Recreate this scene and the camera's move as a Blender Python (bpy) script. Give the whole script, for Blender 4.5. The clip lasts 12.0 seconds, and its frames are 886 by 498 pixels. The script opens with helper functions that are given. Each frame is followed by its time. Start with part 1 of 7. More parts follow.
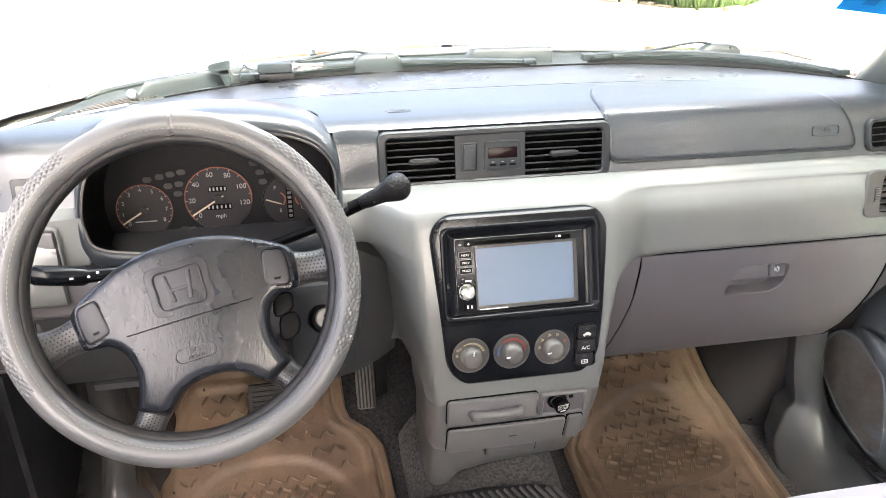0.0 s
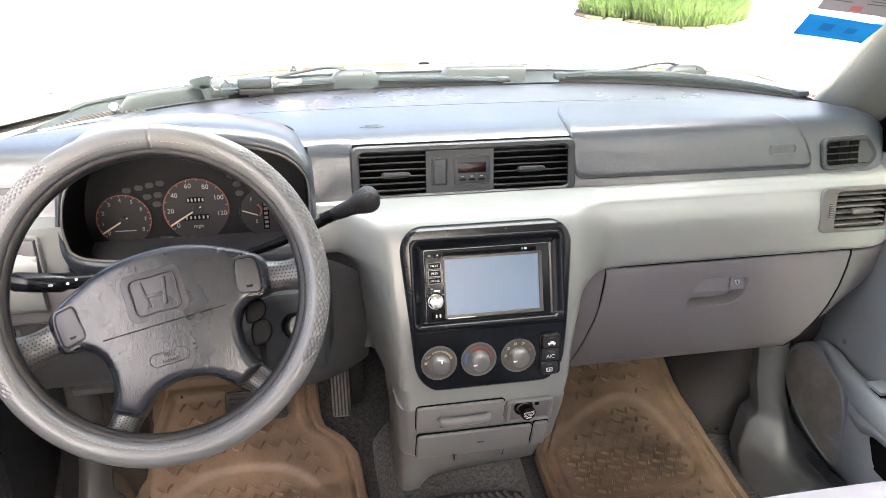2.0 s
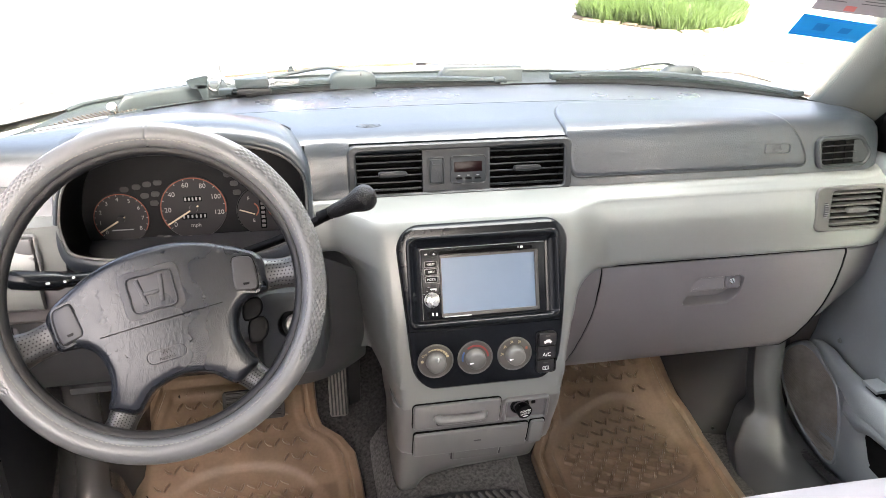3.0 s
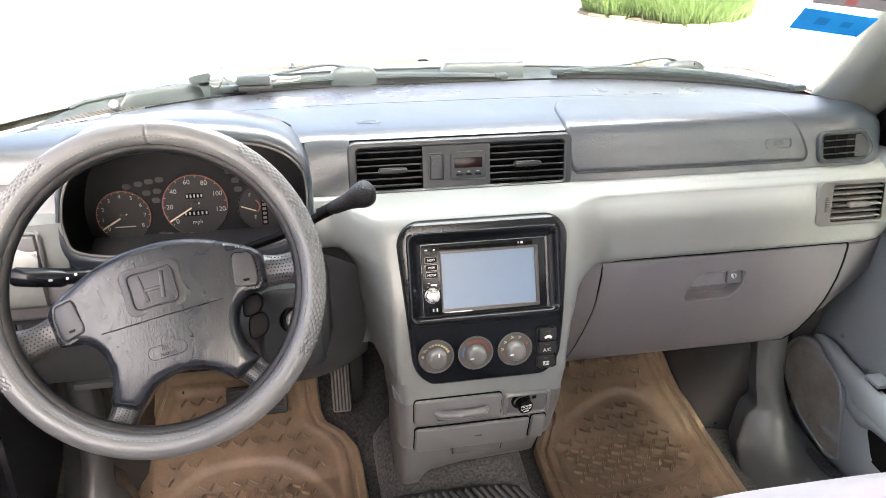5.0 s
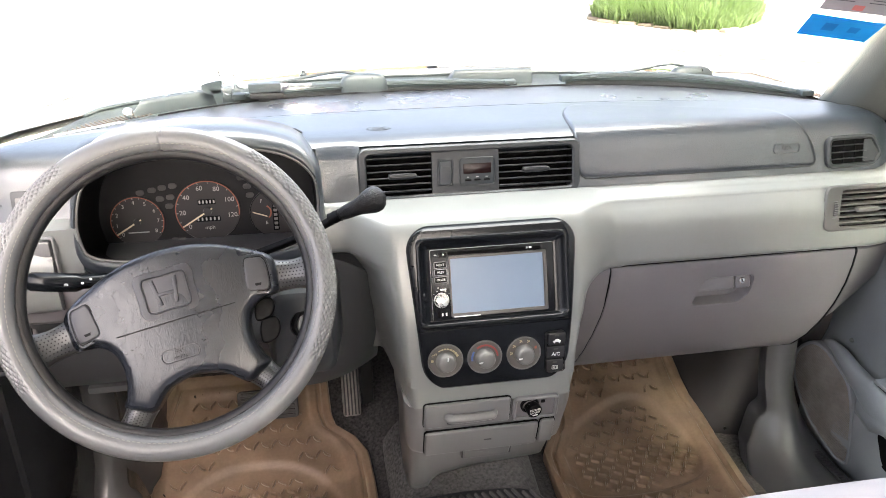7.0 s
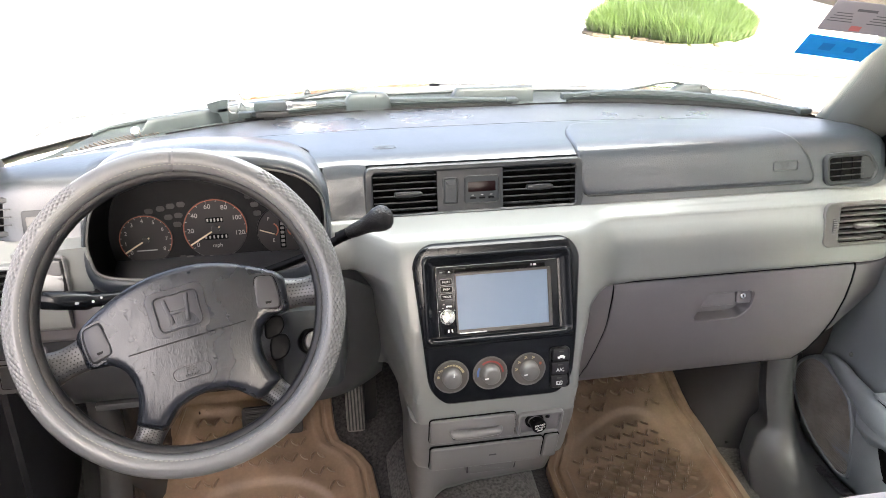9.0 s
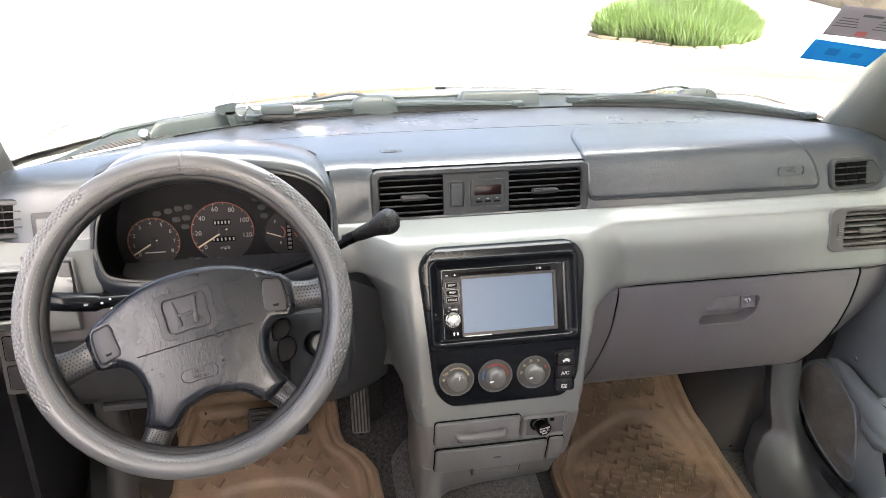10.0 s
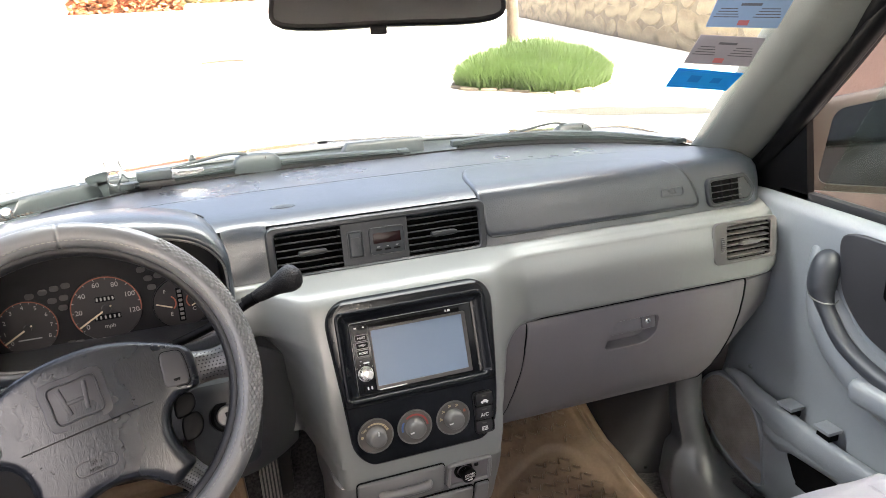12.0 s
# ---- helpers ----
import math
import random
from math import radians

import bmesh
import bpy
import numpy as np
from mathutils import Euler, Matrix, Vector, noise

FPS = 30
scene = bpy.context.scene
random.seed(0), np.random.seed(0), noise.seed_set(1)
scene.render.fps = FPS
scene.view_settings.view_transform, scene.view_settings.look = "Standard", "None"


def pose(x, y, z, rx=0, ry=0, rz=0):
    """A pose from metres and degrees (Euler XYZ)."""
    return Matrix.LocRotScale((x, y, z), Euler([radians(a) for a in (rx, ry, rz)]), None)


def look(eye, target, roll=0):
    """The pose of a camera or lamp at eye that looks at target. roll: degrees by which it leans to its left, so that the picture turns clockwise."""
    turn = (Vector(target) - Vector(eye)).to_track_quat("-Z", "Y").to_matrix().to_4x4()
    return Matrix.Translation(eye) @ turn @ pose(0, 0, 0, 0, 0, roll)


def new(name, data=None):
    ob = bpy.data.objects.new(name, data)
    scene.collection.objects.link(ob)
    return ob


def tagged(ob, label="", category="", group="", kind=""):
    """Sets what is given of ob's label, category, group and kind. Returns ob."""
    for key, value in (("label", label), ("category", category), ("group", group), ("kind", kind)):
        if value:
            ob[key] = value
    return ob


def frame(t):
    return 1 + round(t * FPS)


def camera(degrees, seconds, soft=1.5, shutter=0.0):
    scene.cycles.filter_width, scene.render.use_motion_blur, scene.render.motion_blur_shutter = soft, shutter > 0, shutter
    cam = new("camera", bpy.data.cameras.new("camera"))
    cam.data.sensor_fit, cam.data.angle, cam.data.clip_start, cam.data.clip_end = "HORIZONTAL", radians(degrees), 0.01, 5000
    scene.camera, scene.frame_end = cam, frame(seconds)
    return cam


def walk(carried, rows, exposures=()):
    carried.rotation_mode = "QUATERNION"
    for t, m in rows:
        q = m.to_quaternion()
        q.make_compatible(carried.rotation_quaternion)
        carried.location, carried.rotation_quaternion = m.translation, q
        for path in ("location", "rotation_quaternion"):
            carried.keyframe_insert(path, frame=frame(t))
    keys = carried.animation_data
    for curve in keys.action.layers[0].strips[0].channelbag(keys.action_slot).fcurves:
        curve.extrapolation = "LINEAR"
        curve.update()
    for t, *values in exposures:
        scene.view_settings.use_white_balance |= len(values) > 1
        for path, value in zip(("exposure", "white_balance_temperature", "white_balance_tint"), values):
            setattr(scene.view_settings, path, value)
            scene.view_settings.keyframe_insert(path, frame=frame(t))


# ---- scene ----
cam = camera(60.0, 12.0, soft=0.6)
PATH = [
    (0, (-0.285, -0.907, 0.915), (0.051, 0.86, 0.042), 0.1),
    (0.5, (-0.277, -0.914, 0.918), (0.081, 0.854, 0.054), 0.5),
    (1, (-0.272, -0.929, 0.924), (0.094, 0.842, 0.07), 0.8),
    (1.5, (-0.273, -0.941, 0.927), (0.094, 0.833, 0.079), 0.9),
    (2, (-0.267, -0.948, 0.929), (0.103, 0.828, 0.088), 1.0),
    (2.5, (-0.265, -0.953, 0.928), (0.108, 0.826, 0.094), 1.0),
    (3, (-0.265, -0.955, 0.925), (0.109, 0.824, 0.091), 1.0),
    (5, (-0.257, -0.96, 0.926), (0.1, 0.818, 0.083), 0.6),
    (5.5, (-0.256, -0.959, 0.921), (0.094, 0.821, 0.08), 0.5),
    (6, (-0.257, -0.967, 0.928), (0.085, 0.816, 0.089), 0.4),
    (6.5, (-0.258, -0.973, 0.928), (0.08, 0.814, 0.096), 0.3),
    (7, (-0.258, -0.97, 0.929), (0.075, 0.819, 0.1), 0.2),
    (9, (-0.274, -0.977, 0.941), (0.072, 0.823, 0.142), 0.2),
    (9.5, (-0.275, -0.977, 0.944), (0.07, 0.825, 0.148), 0.3),
    (10, (-0.277, -0.981, 0.946), (0.058, 0.823, 0.15), 0.3),
    (10.5, (-0.276, -0.984, 0.941), (0.057, 0.823, 0.15), 0.1),
    (11, (-0.279, -0.988, 0.936), (0.076, 0.822, 0.163), -0.4),
    (11.5, (-0.284, -0.979, 0.936), (0.073, 0.842, 0.192), -1.4),
    (11.7, (-0.3, -0.967, 0.923), (0.146, 0.854, 0.226), -1.4),
    (12, (-0.302, -0.955, 0.926), (0.342, 0.817, 0.26), -2.1),
]
walk(cam, [(t, look(eye, target, roll)) for t, eye, target, roll in PATH],
     [(0, 5.02, 7080, 9), (3, 4.92, 7080, 9), (5, 4.96, 7080, 9), (7, 4.90, 7080, 9), (9, 4.80, 7080, 9), (9.6, 4.68, 7080, 9), (10.5, 4.62, 7080, 9), (11.4, 4.73, 7080, 9), (12, 4.36, 7080, 9)])

# ---- world and light ----
world = bpy.data.worlds.new("world")
scene.world = world
world.use_nodes = True
_wn = world.node_tree.nodes
_sky = _wn.new("ShaderNodeTexSky")
_sky.sky_type = "NISHITA"
_sky.sun_disc = False
_sky.sun_elevation, _sky.sun_rotation = radians(43), radians(145)
_sky.air_density, _sky.dust_density, _sky.ozone_density = 0.25, 10.0, 0.3
world.node_tree.links.new(_sky.outputs[0], _wn["Background"].inputs[0])
_wn["Background"].inputs[1].default_value = 0.15
sun = new("sun", bpy.data.lights.new("sun", "SUN"))
sun.data.energy, sun.data.angle, sun.data.color = 2.2, radians(0.6), (1.0, 0.95, 0.88)
# the sun stands behind the car, over its right rear
sun.matrix_world = look((0, 0, 0), (-0.42, 0.60, -0.68))


# lamps added to the sky's light, out of view, in the top of the windscreen, the rear half of the passenger window, the
# driver window and the tailgate window
for name, at, to, w, h, power in (("passenger_window_light", (0.69, -0.62, 0.80), (-0.4, 0.05, 0.40), 0.62, 0.42, 0.10),
                                  ("driver_window_light", (-0.69, -0.78, 0.80), (0.5, -0.1, 0.40), 0.60, 0.42, 0.035),
                                  ("tailgate_window_light", (0.0, -2.28, 0.87), (0.0, 0.0, 0.55), 1.15, 0.44, 0.60),
                                  ("upper_windscreen_light", (0.0, 0.155, 1.00), (0.0, -0.05, 0.45), 1.05, 0.12, 0.55)):
    lamp = bpy.data.lights.new(name, "AREA")
    lamp.shape, lamp.size, lamp.size_y, lamp.energy, lamp.color = "RECTANGLE", w, h, power, (0.90, 0.94, 1.0)
    new(name, lamp).matrix_world = look(at, to)


# ---- materials ----
def material(name, color, rough=0.5, metal=0.0, grain=0.0, grain_size=400.0, kind="noise", vary=0.12, vary_size=6.0,
             coat=0.0, spec=0.5, second=None, transmission=0.0, emit=None, sheen=0.0, wear=0.12, coords="Object"):
    """A procedural surface: base colour with broad and fine variation, roughness wear and fine relief."""
    m = bpy.data.materials.new(name)
    m.use_nodes = True
    nt = m.node_tree
    b = nt.nodes["Principled BSDF"]
    b.inputs["Roughness"].default_value = rough
    b.inputs["Metallic"].default_value = metal
    b.inputs["Coat Weight"].default_value = coat
    b.inputs["Specular IOR Level"].default_value = spec
    b.inputs["Transmission Weight"].default_value = transmission
    b.inputs["Sheen Weight"].default_value = sheen
    tc = nt.nodes.new("ShaderNodeTexCoord")
    co = tc.outputs[coords]

    def mathn(op, a, c):
        n = nt.nodes.new("ShaderNodeMath")
        n.operation = op
        for s, v in ((n.inputs[0], a), (n.inputs[1], c)):
            if isinstance(v, (int, float)):
                s.default_value = v
            else:
                nt.links.new(v, s)
        return n.outputs[0]

    big = nt.nodes.new("ShaderNodeTexNoise")
    big.inputs["Scale"].default_value = vary_size
    big.inputs["Detail"].default_value = 6
    fine = nt.nodes.new("ShaderNodeTexNoise")
    fine.inputs["Scale"].default_value = grain_size * 0.35
    fine.inputs["Detail"].default_value = 3
    for n in (big, fine):
        nt.links.new(co, n.inputs["Vector"])
    mix = nt.nodes.new("ShaderNodeMix")
    mix.data_type = "RGBA"
    c1 = tuple(min(1, c * (1 + vary)) for c in color[:3]) + (1,)
    c2 = tuple(c * (1 - vary) for c in (second or color)[:3]) + (1,)
    mix.inputs[6].default_value, mix.inputs[7].default_value = c1, c2
    tot = mathn("ADD", mathn("MULTIPLY", big.outputs[0], 0.8), mathn("MULTIPLY", fine.outputs[0], 0.2))
    tot = mathn("MULTIPLY", mathn("SUBTRACT", tot, 0.32), 2.6)
    tot.node.use_clamp = True
    nt.links.new(tot, mix.inputs[0])
    nt.links.new(mix.outputs[2], b.inputs["Base Color"])
    ro = mathn("ADD", mathn("MULTIPLY", mathn("SUBTRACT", big.outputs[0], 0.5), wear * 2), rough)
    ro.node.use_clamp = True
    nt.links.new(ro, b.inputs["Roughness"])
    if grain:
        bump = nt.nodes.new("ShaderNodeBump")
        bump.inputs["Strength"].default_value = grain
        bump.inputs["Distance"].default_value = 0.4 / grain_size
        if kind == "leather":
            v = nt.nodes.new("ShaderNodeTexVoronoi")
            v.feature = "DISTANCE_TO_EDGE"
            v.inputs["Scale"].default_value = grain_size
            wob = nt.nodes.new("ShaderNodeMixRGB")
            wob.blend_type = "ADD"
            wob.inputs[0].default_value = 0.004
            nt.links.new(co, wob.inputs[1])
            nt.links.new(fine.outputs[1], wob.inputs[2])
            nt.links.new(wob.outputs[0], v.inputs["Vector"])
            h = mathn("MINIMUM", v.outputs["Distance"], 0.25)
        elif kind == "wrinkle":
            mp = nt.nodes.new("ShaderNodeMapping")
            mp.inputs["Scale"].default_value = (1.0, 0.35, 0.35)
            n2 = nt.nodes.new("ShaderNodeTexNoise")
            n2.inputs["Scale"].default_value = grain_size
            n2.inputs["Detail"].default_value = 4
            n2.inputs["Distortion"].default_value = 1.6
            nt.links.new(co, mp.inputs[0])
            nt.links.new(mp.outputs[0], n2.inputs["Vector"])
            h = mathn("MINIMUM", mathn("ABSOLUTE", mathn("SUBTRACT", n2.outputs[0], 0.5), 0), 0.16)
            bump.inputs["Distance"].default_value = 0.0024
        else:
            n2 = nt.nodes.new("ShaderNodeTexNoise")
            n2.inputs["Scale"].default_value = grain_size
            n2.inputs["Detail"].default_value = 5
            nt.links.new(co, n2.inputs["Vector"])
            h = n2.outputs[0]
        nt.links.new(h, bump.inputs["Height"])
        nt.links.new(bump.outputs[0], b.inputs["Normal"])
    if emit:
        b.inputs["Emission Color"].default_value = emit[:3] + (1,)
        b.inputs["Emission Strength"].default_value = emit[3]
    return m


M_PAD = material("dark_vinyl", (0.025, 0.032, 0.040, 1), 0.31, grain=0.25, grain_size=280, kind="leather", vary=0.10, spec=0.95, wear=0.06)
M_LID = material("padded_lid_vinyl", (0.028, 0.034, 0.042, 1), 0.31, grain=0.36, grain_size=260, kind="leather", vary=0.2, spec=0.9, wear=0.08)
M_PADF = material("dark_plastic_trim", (0.026, 0.029, 0.032, 1), 0.40, grain=0.15, grain_size=900, vary=0.06, spec=0.4)
M_MID = material("light_grey_plastic", (0.176, 0.184, 0.180, 1), 0.30, grain=0.05, grain_size=900, vary=0.05, wear=0.04)
M_LOW = material("warm_grey_plastic", (0.124, 0.118, 0.125, 1), 0.33, grain=0.08, grain_size=700, vary=0.07, wear=0.05)
# light panel plastic, coloured darker for the dimmer light low on the stack
M_STK = material("dimmed_stack_plastic", (0.148, 0.148, 0.149, 1), 0.33, grain=0.08, grain_size=700, vary=0.06, wear=0.05)
M_LOWD = material("dark_grey_plastic", (0.034, 0.034, 0.037, 1), 0.42, grain=0.4, grain_size=500, vary=0.12)
M_BLACK = material("black_plastic", (0.0018, 0.0018, 0.0021, 1), 0.40, vary=0.1, spec=0.10)
M_GLOSS = material("satin_black_fascia", (0.0045, 0.0056, 0.0072, 1), 0.22, coat=0.0, spec=0.22, grain=0.05, grain_size=1200, vary=0.1, wear=0.04)
# near-black that paints the shade in vents, slots, gaps and openings
M_VOID = material("opening_shade_black", (0.003, 0.003, 0.003, 1), 0.9, spec=0.1)
M_SLAT = material("vent_slat_plastic", (0.013, 0.0145, 0.0165, 1), 0.36, vary=0.08, spec=0.4)
M_KNOB = material("grey_knob_plastic", (0.112, 0.110, 0.105, 1), 0.42, vary=0.06)
M_COVER = material("grey_vinyl_cover", (0.102, 0.104, 0.106, 1), 0.34, grain=0.2, grain_size=500, kind="leather", vary=0.10, wear=0.05, spec=0.65)
M_HUB = material("wrinkled_grey_leather", (0.0110, 0.0130, 0.0172, 1), 0.25, grain=0.25, grain_size=150, kind="wrinkle", vary=0.3, spec=0.5, wear=0.14)
M_BTN = material("horn_button_plastic", (0.028, 0.028, 0.032, 1), 0.38, vary=0.08, spec=0.4)
M_SPOKE = material("perforated_spoke_vinyl", (0.030, 0.030, 0.031, 1), 0.34, grain=0.3, grain_size=500, vary=0.08, spec=0.6)
M_MAT = material("tan_rubber", (0.212, 0.147, 0.101, 1), 0.36, grain=0.25, grain_size=500, vary=0.2, vary_size=9, second=(0.160, 0.108, 0.073, 1))
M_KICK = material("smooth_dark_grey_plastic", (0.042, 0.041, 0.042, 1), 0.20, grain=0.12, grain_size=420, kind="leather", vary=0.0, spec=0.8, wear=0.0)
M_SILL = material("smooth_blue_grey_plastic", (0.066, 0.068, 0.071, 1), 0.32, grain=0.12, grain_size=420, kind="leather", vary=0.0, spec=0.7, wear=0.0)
M_CARPET = material("grey_carpet", (0.055, 0.052, 0.053, 1), 0.95, grain=1.0, grain_size=520, vary=0.6, vary_size=190, spec=0.1, sheen=0.12)
# paler copy of the carpet, coloured for the light on the tunnel
M_CARPET_LIT = material("lit_grey_carpet", (0.105, 0.101, 0.10, 1), 0.95, grain=1.0, grain_size=520, vary=0.6, vary_size=190, spec=0.1, sheen=0.12)
M_CHROME = material("polished_metal", (0.75, 0.75, 0.75, 1), 0.15, metal=1.0, vary=0.03)
M_SATIN = material("satin_metal", (0.20, 0.20, 0.195, 1), 0.5, metal=0.9, vary=0.05)
# the off screen's reflected blue-grey light is put into its colour
M_SCREEN = material("painted_screen_reflection", (0.17, 0.225, 0.305, 1), 0.28, spec=0.2, coat=0.0, vary=0.02, wear=0.0)
M_HEAD = material("headliner_cloth", (0.42, 0.42, 0.41, 1), 0.95, grain=0.4, grain_size=900, vary=0.05)
M_PILLAR = material("grey_pillar_trim", (0.056, 0.060, 0.058, 1), 0.5, grain=0.3, grain_size=400, vary=0.06)
M_DOOR = material("grey_door_trim", (0.235, 0.257, 0.272, 1), 0.36, grain=0.3, grain_size=500, vary=0.07)
M_SEAT = material("lilac_grey_velour", (0.34, 0.33, 0.37, 1), 0.9, grain=0.5, grain_size=800, vary=0.06, sheen=0.3)
M_RUBBER = material("black_rubber", (0.013, 0.013, 0.0135, 1), 0.6, grain=0.2, grain_size=400, vary=0.2)
M_COWL = material("weathered_cowl_plastic", (0.042, 0.052, 0.053, 1), 0.5, grain=0.3, grain_size=400, vary=0.3, vary_size=20)
M_WIPER = material("faded_wiper_plastic", (0.044, 0.053, 0.055, 1), 0.45, grain=0.2, vary=0.2)
M_PAINT = material("champagne_paint", (0.45, 0.42, 0.38, 1), 0.10, metal=0.8, coat=0.5, vary=0.03, wear=0.02)
M_BODY = material("body_panel", (0.42, 0.40, 0.33, 1), 0.3, coat=0.5, vary=0.03)
M_GROUND = material("pale_concrete", (0.62, 0.60, 0.56, 1), 0.85, grain=0.4, grain_size=40, vary=0.12, vary_size=0.7, spec=0.2)
M_WHITE = material("white_marking", (0.75, 0.75, 0.73, 1), 0.5, vary=0.03)
M_RED = material("red_marking", (0.26, 0.035, 0.03, 1), 0.5, vary=0.05)
M_ORANGE = material("orange_marking", (0.28, 0.075, 0.04, 1), 0.5, vary=0.05)
M_BLUE = material("blue_marking", (0.05, 0.11, 0.28, 1), 0.5, vary=0.05)
M_GREY = material("mid_grey_marking", (0.3, 0.3, 0.3, 1), 0.5, vary=0.05)
M_NUM = material("dim_dial_print", (0.33, 0.31, 0.295, 1), 0.6, vary=0.05)
M_DIAL = material("dial_face", (0.027, 0.025, 0.025, 1), 0.5, vary=0.1, spec=0.3)
M_CLUSTER = material("cluster_backing", (0.0125, 0.012, 0.0125, 1), 0.55, vary=0.15, spec=0.15)


def glass(name, tint=(1, 1, 1, 1), gloss=0.05, rough=0.0):
    m = bpy.data.materials.new(name)
    m.use_nodes = True
    nt = m.node_tree
    nt.nodes.remove(nt.nodes["Principled BSDF"])
    t, g, mx = nt.nodes.new("ShaderNodeBsdfTransparent"), nt.nodes.new("ShaderNodeBsdfGlossy"), nt.nodes.new("ShaderNodeMixShader")
    t.inputs[0].default_value = tint
    g.inputs["Roughness"].default_value = rough
    mx.inputs[0].default_value = gloss
    nt.links.new(t.outputs[0], mx.inputs[1])
    nt.links.new(g.outputs[0], mx.inputs[2])
    nt.links.new(mx.outputs[0], nt.nodes["Material Output"].inputs[0])
    return m


M_GLASS = glass("window_glass", (0.86, 0.93, 0.915, 1), 0.04)

# ---- building helpers ----


def finish(bm, name, mat, smooth=True, angle=40):
    bmesh.ops.recalc_face_normals(bm, faces=bm.faces)
    me = bpy.data.meshes.new(name)
    bm.to_mesh(me)
    bm.free()
    me.materials.append(mat)
    if smooth:
        me.polygons.foreach_set("use_smooth", [True] * len(me.polygons))
        me.set_sharp_from_angle(angle=radians(angle))
    return me


def part(name, bm, mat, parent=None, label="", smooth=True, angle=40):
    """Links a bmesh, in world coordinates, as one mesh object under its thing or part."""
    ob = new(name, finish(bm, name, mat, smooth, angle))
    if parent is not None:
        ob.parent = parent
        top = parent if parent.parent is None else parent.parent
        loc = top.location if parent.parent is None and parent.type == "EMPTY" else Vector((0, 0, 0))
        ob.matrix_parent_inverse = Matrix.Translation(-Vector(loc))
    if label:
        tagged(ob, label)
    return ob


def thing(name, at, label, category, group="", kind=""):
    e = new(name)
    e.location = at
    e.empty_display_size = 0.05
    return tagged(e, label, category, group, kind)


def solid(name, bm, mat, label, category, group="", kind="", smooth=True, angle=40):
    return tagged(part(name, bm, mat, None, "", smooth, angle), label, category, group, kind)


def grid(rows, closed_u=False, closed_v=False, skip=(), bm=None):
    """Quads over rows of points."""
    bm = bm or bmesh.new()
    vs = [[bm.verts.new(p) for p in r] for r in rows]
    nu, nv = len(vs), len(vs[0])
    for i in range(nu if closed_u else nu - 1):
        for j in range(nv if closed_v else nv - 1):
            if (i, j) in skip:
                continue
            q = [vs[i][j], vs[(i + 1) % nu][j], vs[(i + 1) % nu][(j + 1) % nv], vs[i][(j + 1) % nv]]
            q = [v for n, v in enumerate(q) if v not in q[:n]]
            if len(q) > 2:
                bm.faces.new(q)
    bm.verts.ensure_lookup_table()
    return bm, vs


def loft(rings, caps=True, bm=None):
    """A closed skin over closed rings of points, with ends."""
    bm, vs = grid(rings, False, True, (), bm)
    if caps:
        for ring in (vs[0], list(reversed(vs[-1]))):
            bm.faces.new(ring)
    return bm


def box(lo, hi, bevel=0.0, seg=2, m=None, bm=None):
    own = bm is None
    b = bmesh.new()
    x0, y0, z0 = lo
    x1, y1, z1 = hi
    v = [b.verts.new(p) for p in ((x0, y0, z0), (x1, y0, z0), (x1, y1, z0), (x0, y1, z0), (x0, y0, z1), (x1, y0, z1), (x1, y1, z1), (x0, y1, z1))]
    for f in ((3, 2, 1, 0), (4, 5, 6, 7), (0, 1, 5, 4), (1, 2, 6, 5), (2, 3, 7, 6), (3, 0, 4, 7)):
        b.faces.new([v[i] for i in f])
    if bevel:
        bmesh.ops.bevel(b, geom=b.edges[:], offset=bevel, segments=seg, affect="EDGES", profile=0.6)
    if m is not None:
        bmesh.ops.transform(b, matrix=m, verts=b.verts)
    if own:
        return b
    return merge(bm, b)


def merge(a, b):
    """Adds b's geometry to a."""
    me = bpy.data.meshes.new("tmp")
    b.to_mesh(me)
    a.from_mesh(me)
    b.free()
    bpy.data.meshes.remove(me)
    return a


def lathe(profile, n=32, m=None):
    """Turned round local z: profile of (radius, height)."""
    rings = []
    for k in range(n):
        a = 2 * math.pi * k / n
        rings.append([(r * math.cos(a), r * math.sin(a), h) for r, h in profile])
    bm, vs = grid(rings, True, False)
    bmesh.ops.remove_doubles(bm, verts=bm.verts, dist=1e-6)
    if m is not None:
        bmesh.ops.transform(bm, matrix=m, verts=bm.verts)
    return bm


def sweep(points, radius, n=10, closed=False, caps=True):
    """A tube along points; radius a number or one for each point."""
    pts = [Vector(p) for p in points]
    rings, up = [], None
    for i, p in enumerate(pts):
        a = pts[i - 1] if i or closed else p
        c = pts[(i + 1) % len(pts)] if i < len(pts) - 1 or closed else p
        d = (c - a).normalized()
        if up is None:
            up = d.orthogonal().normalized()
        up = (up - d * up.dot(d)).normalized()
        s = d.cross(up)
        r = radius[i] if isinstance(radius, (list, tuple)) else radius
        rings.append([p + r * (math.cos(2 * math.pi * k / n) * up + math.sin(2 * math.pi * k / n) * s) for k in range(n)])
    if closed:
        return grid(rings, True, True)[0]
    return loft(rings, caps)


def rrect(w, h, r, seg=5):
    """Rounded rectangle outline about the origin, counter-clockwise."""
    out = []
    for cx, cy, a0 in ((w / 2 - r, h / 2 - r, 0), (-w / 2 + r, h / 2 - r, 90), (-w / 2 + r, -h / 2 + r, 180), (w / 2 - r, -h / 2 + r, 270)):
        for k in range(seg + 1):
            a = radians(a0 + 90 * k / seg)
            out.append((cx + r * math.cos(a), cy + r * math.sin(a)))
    return out


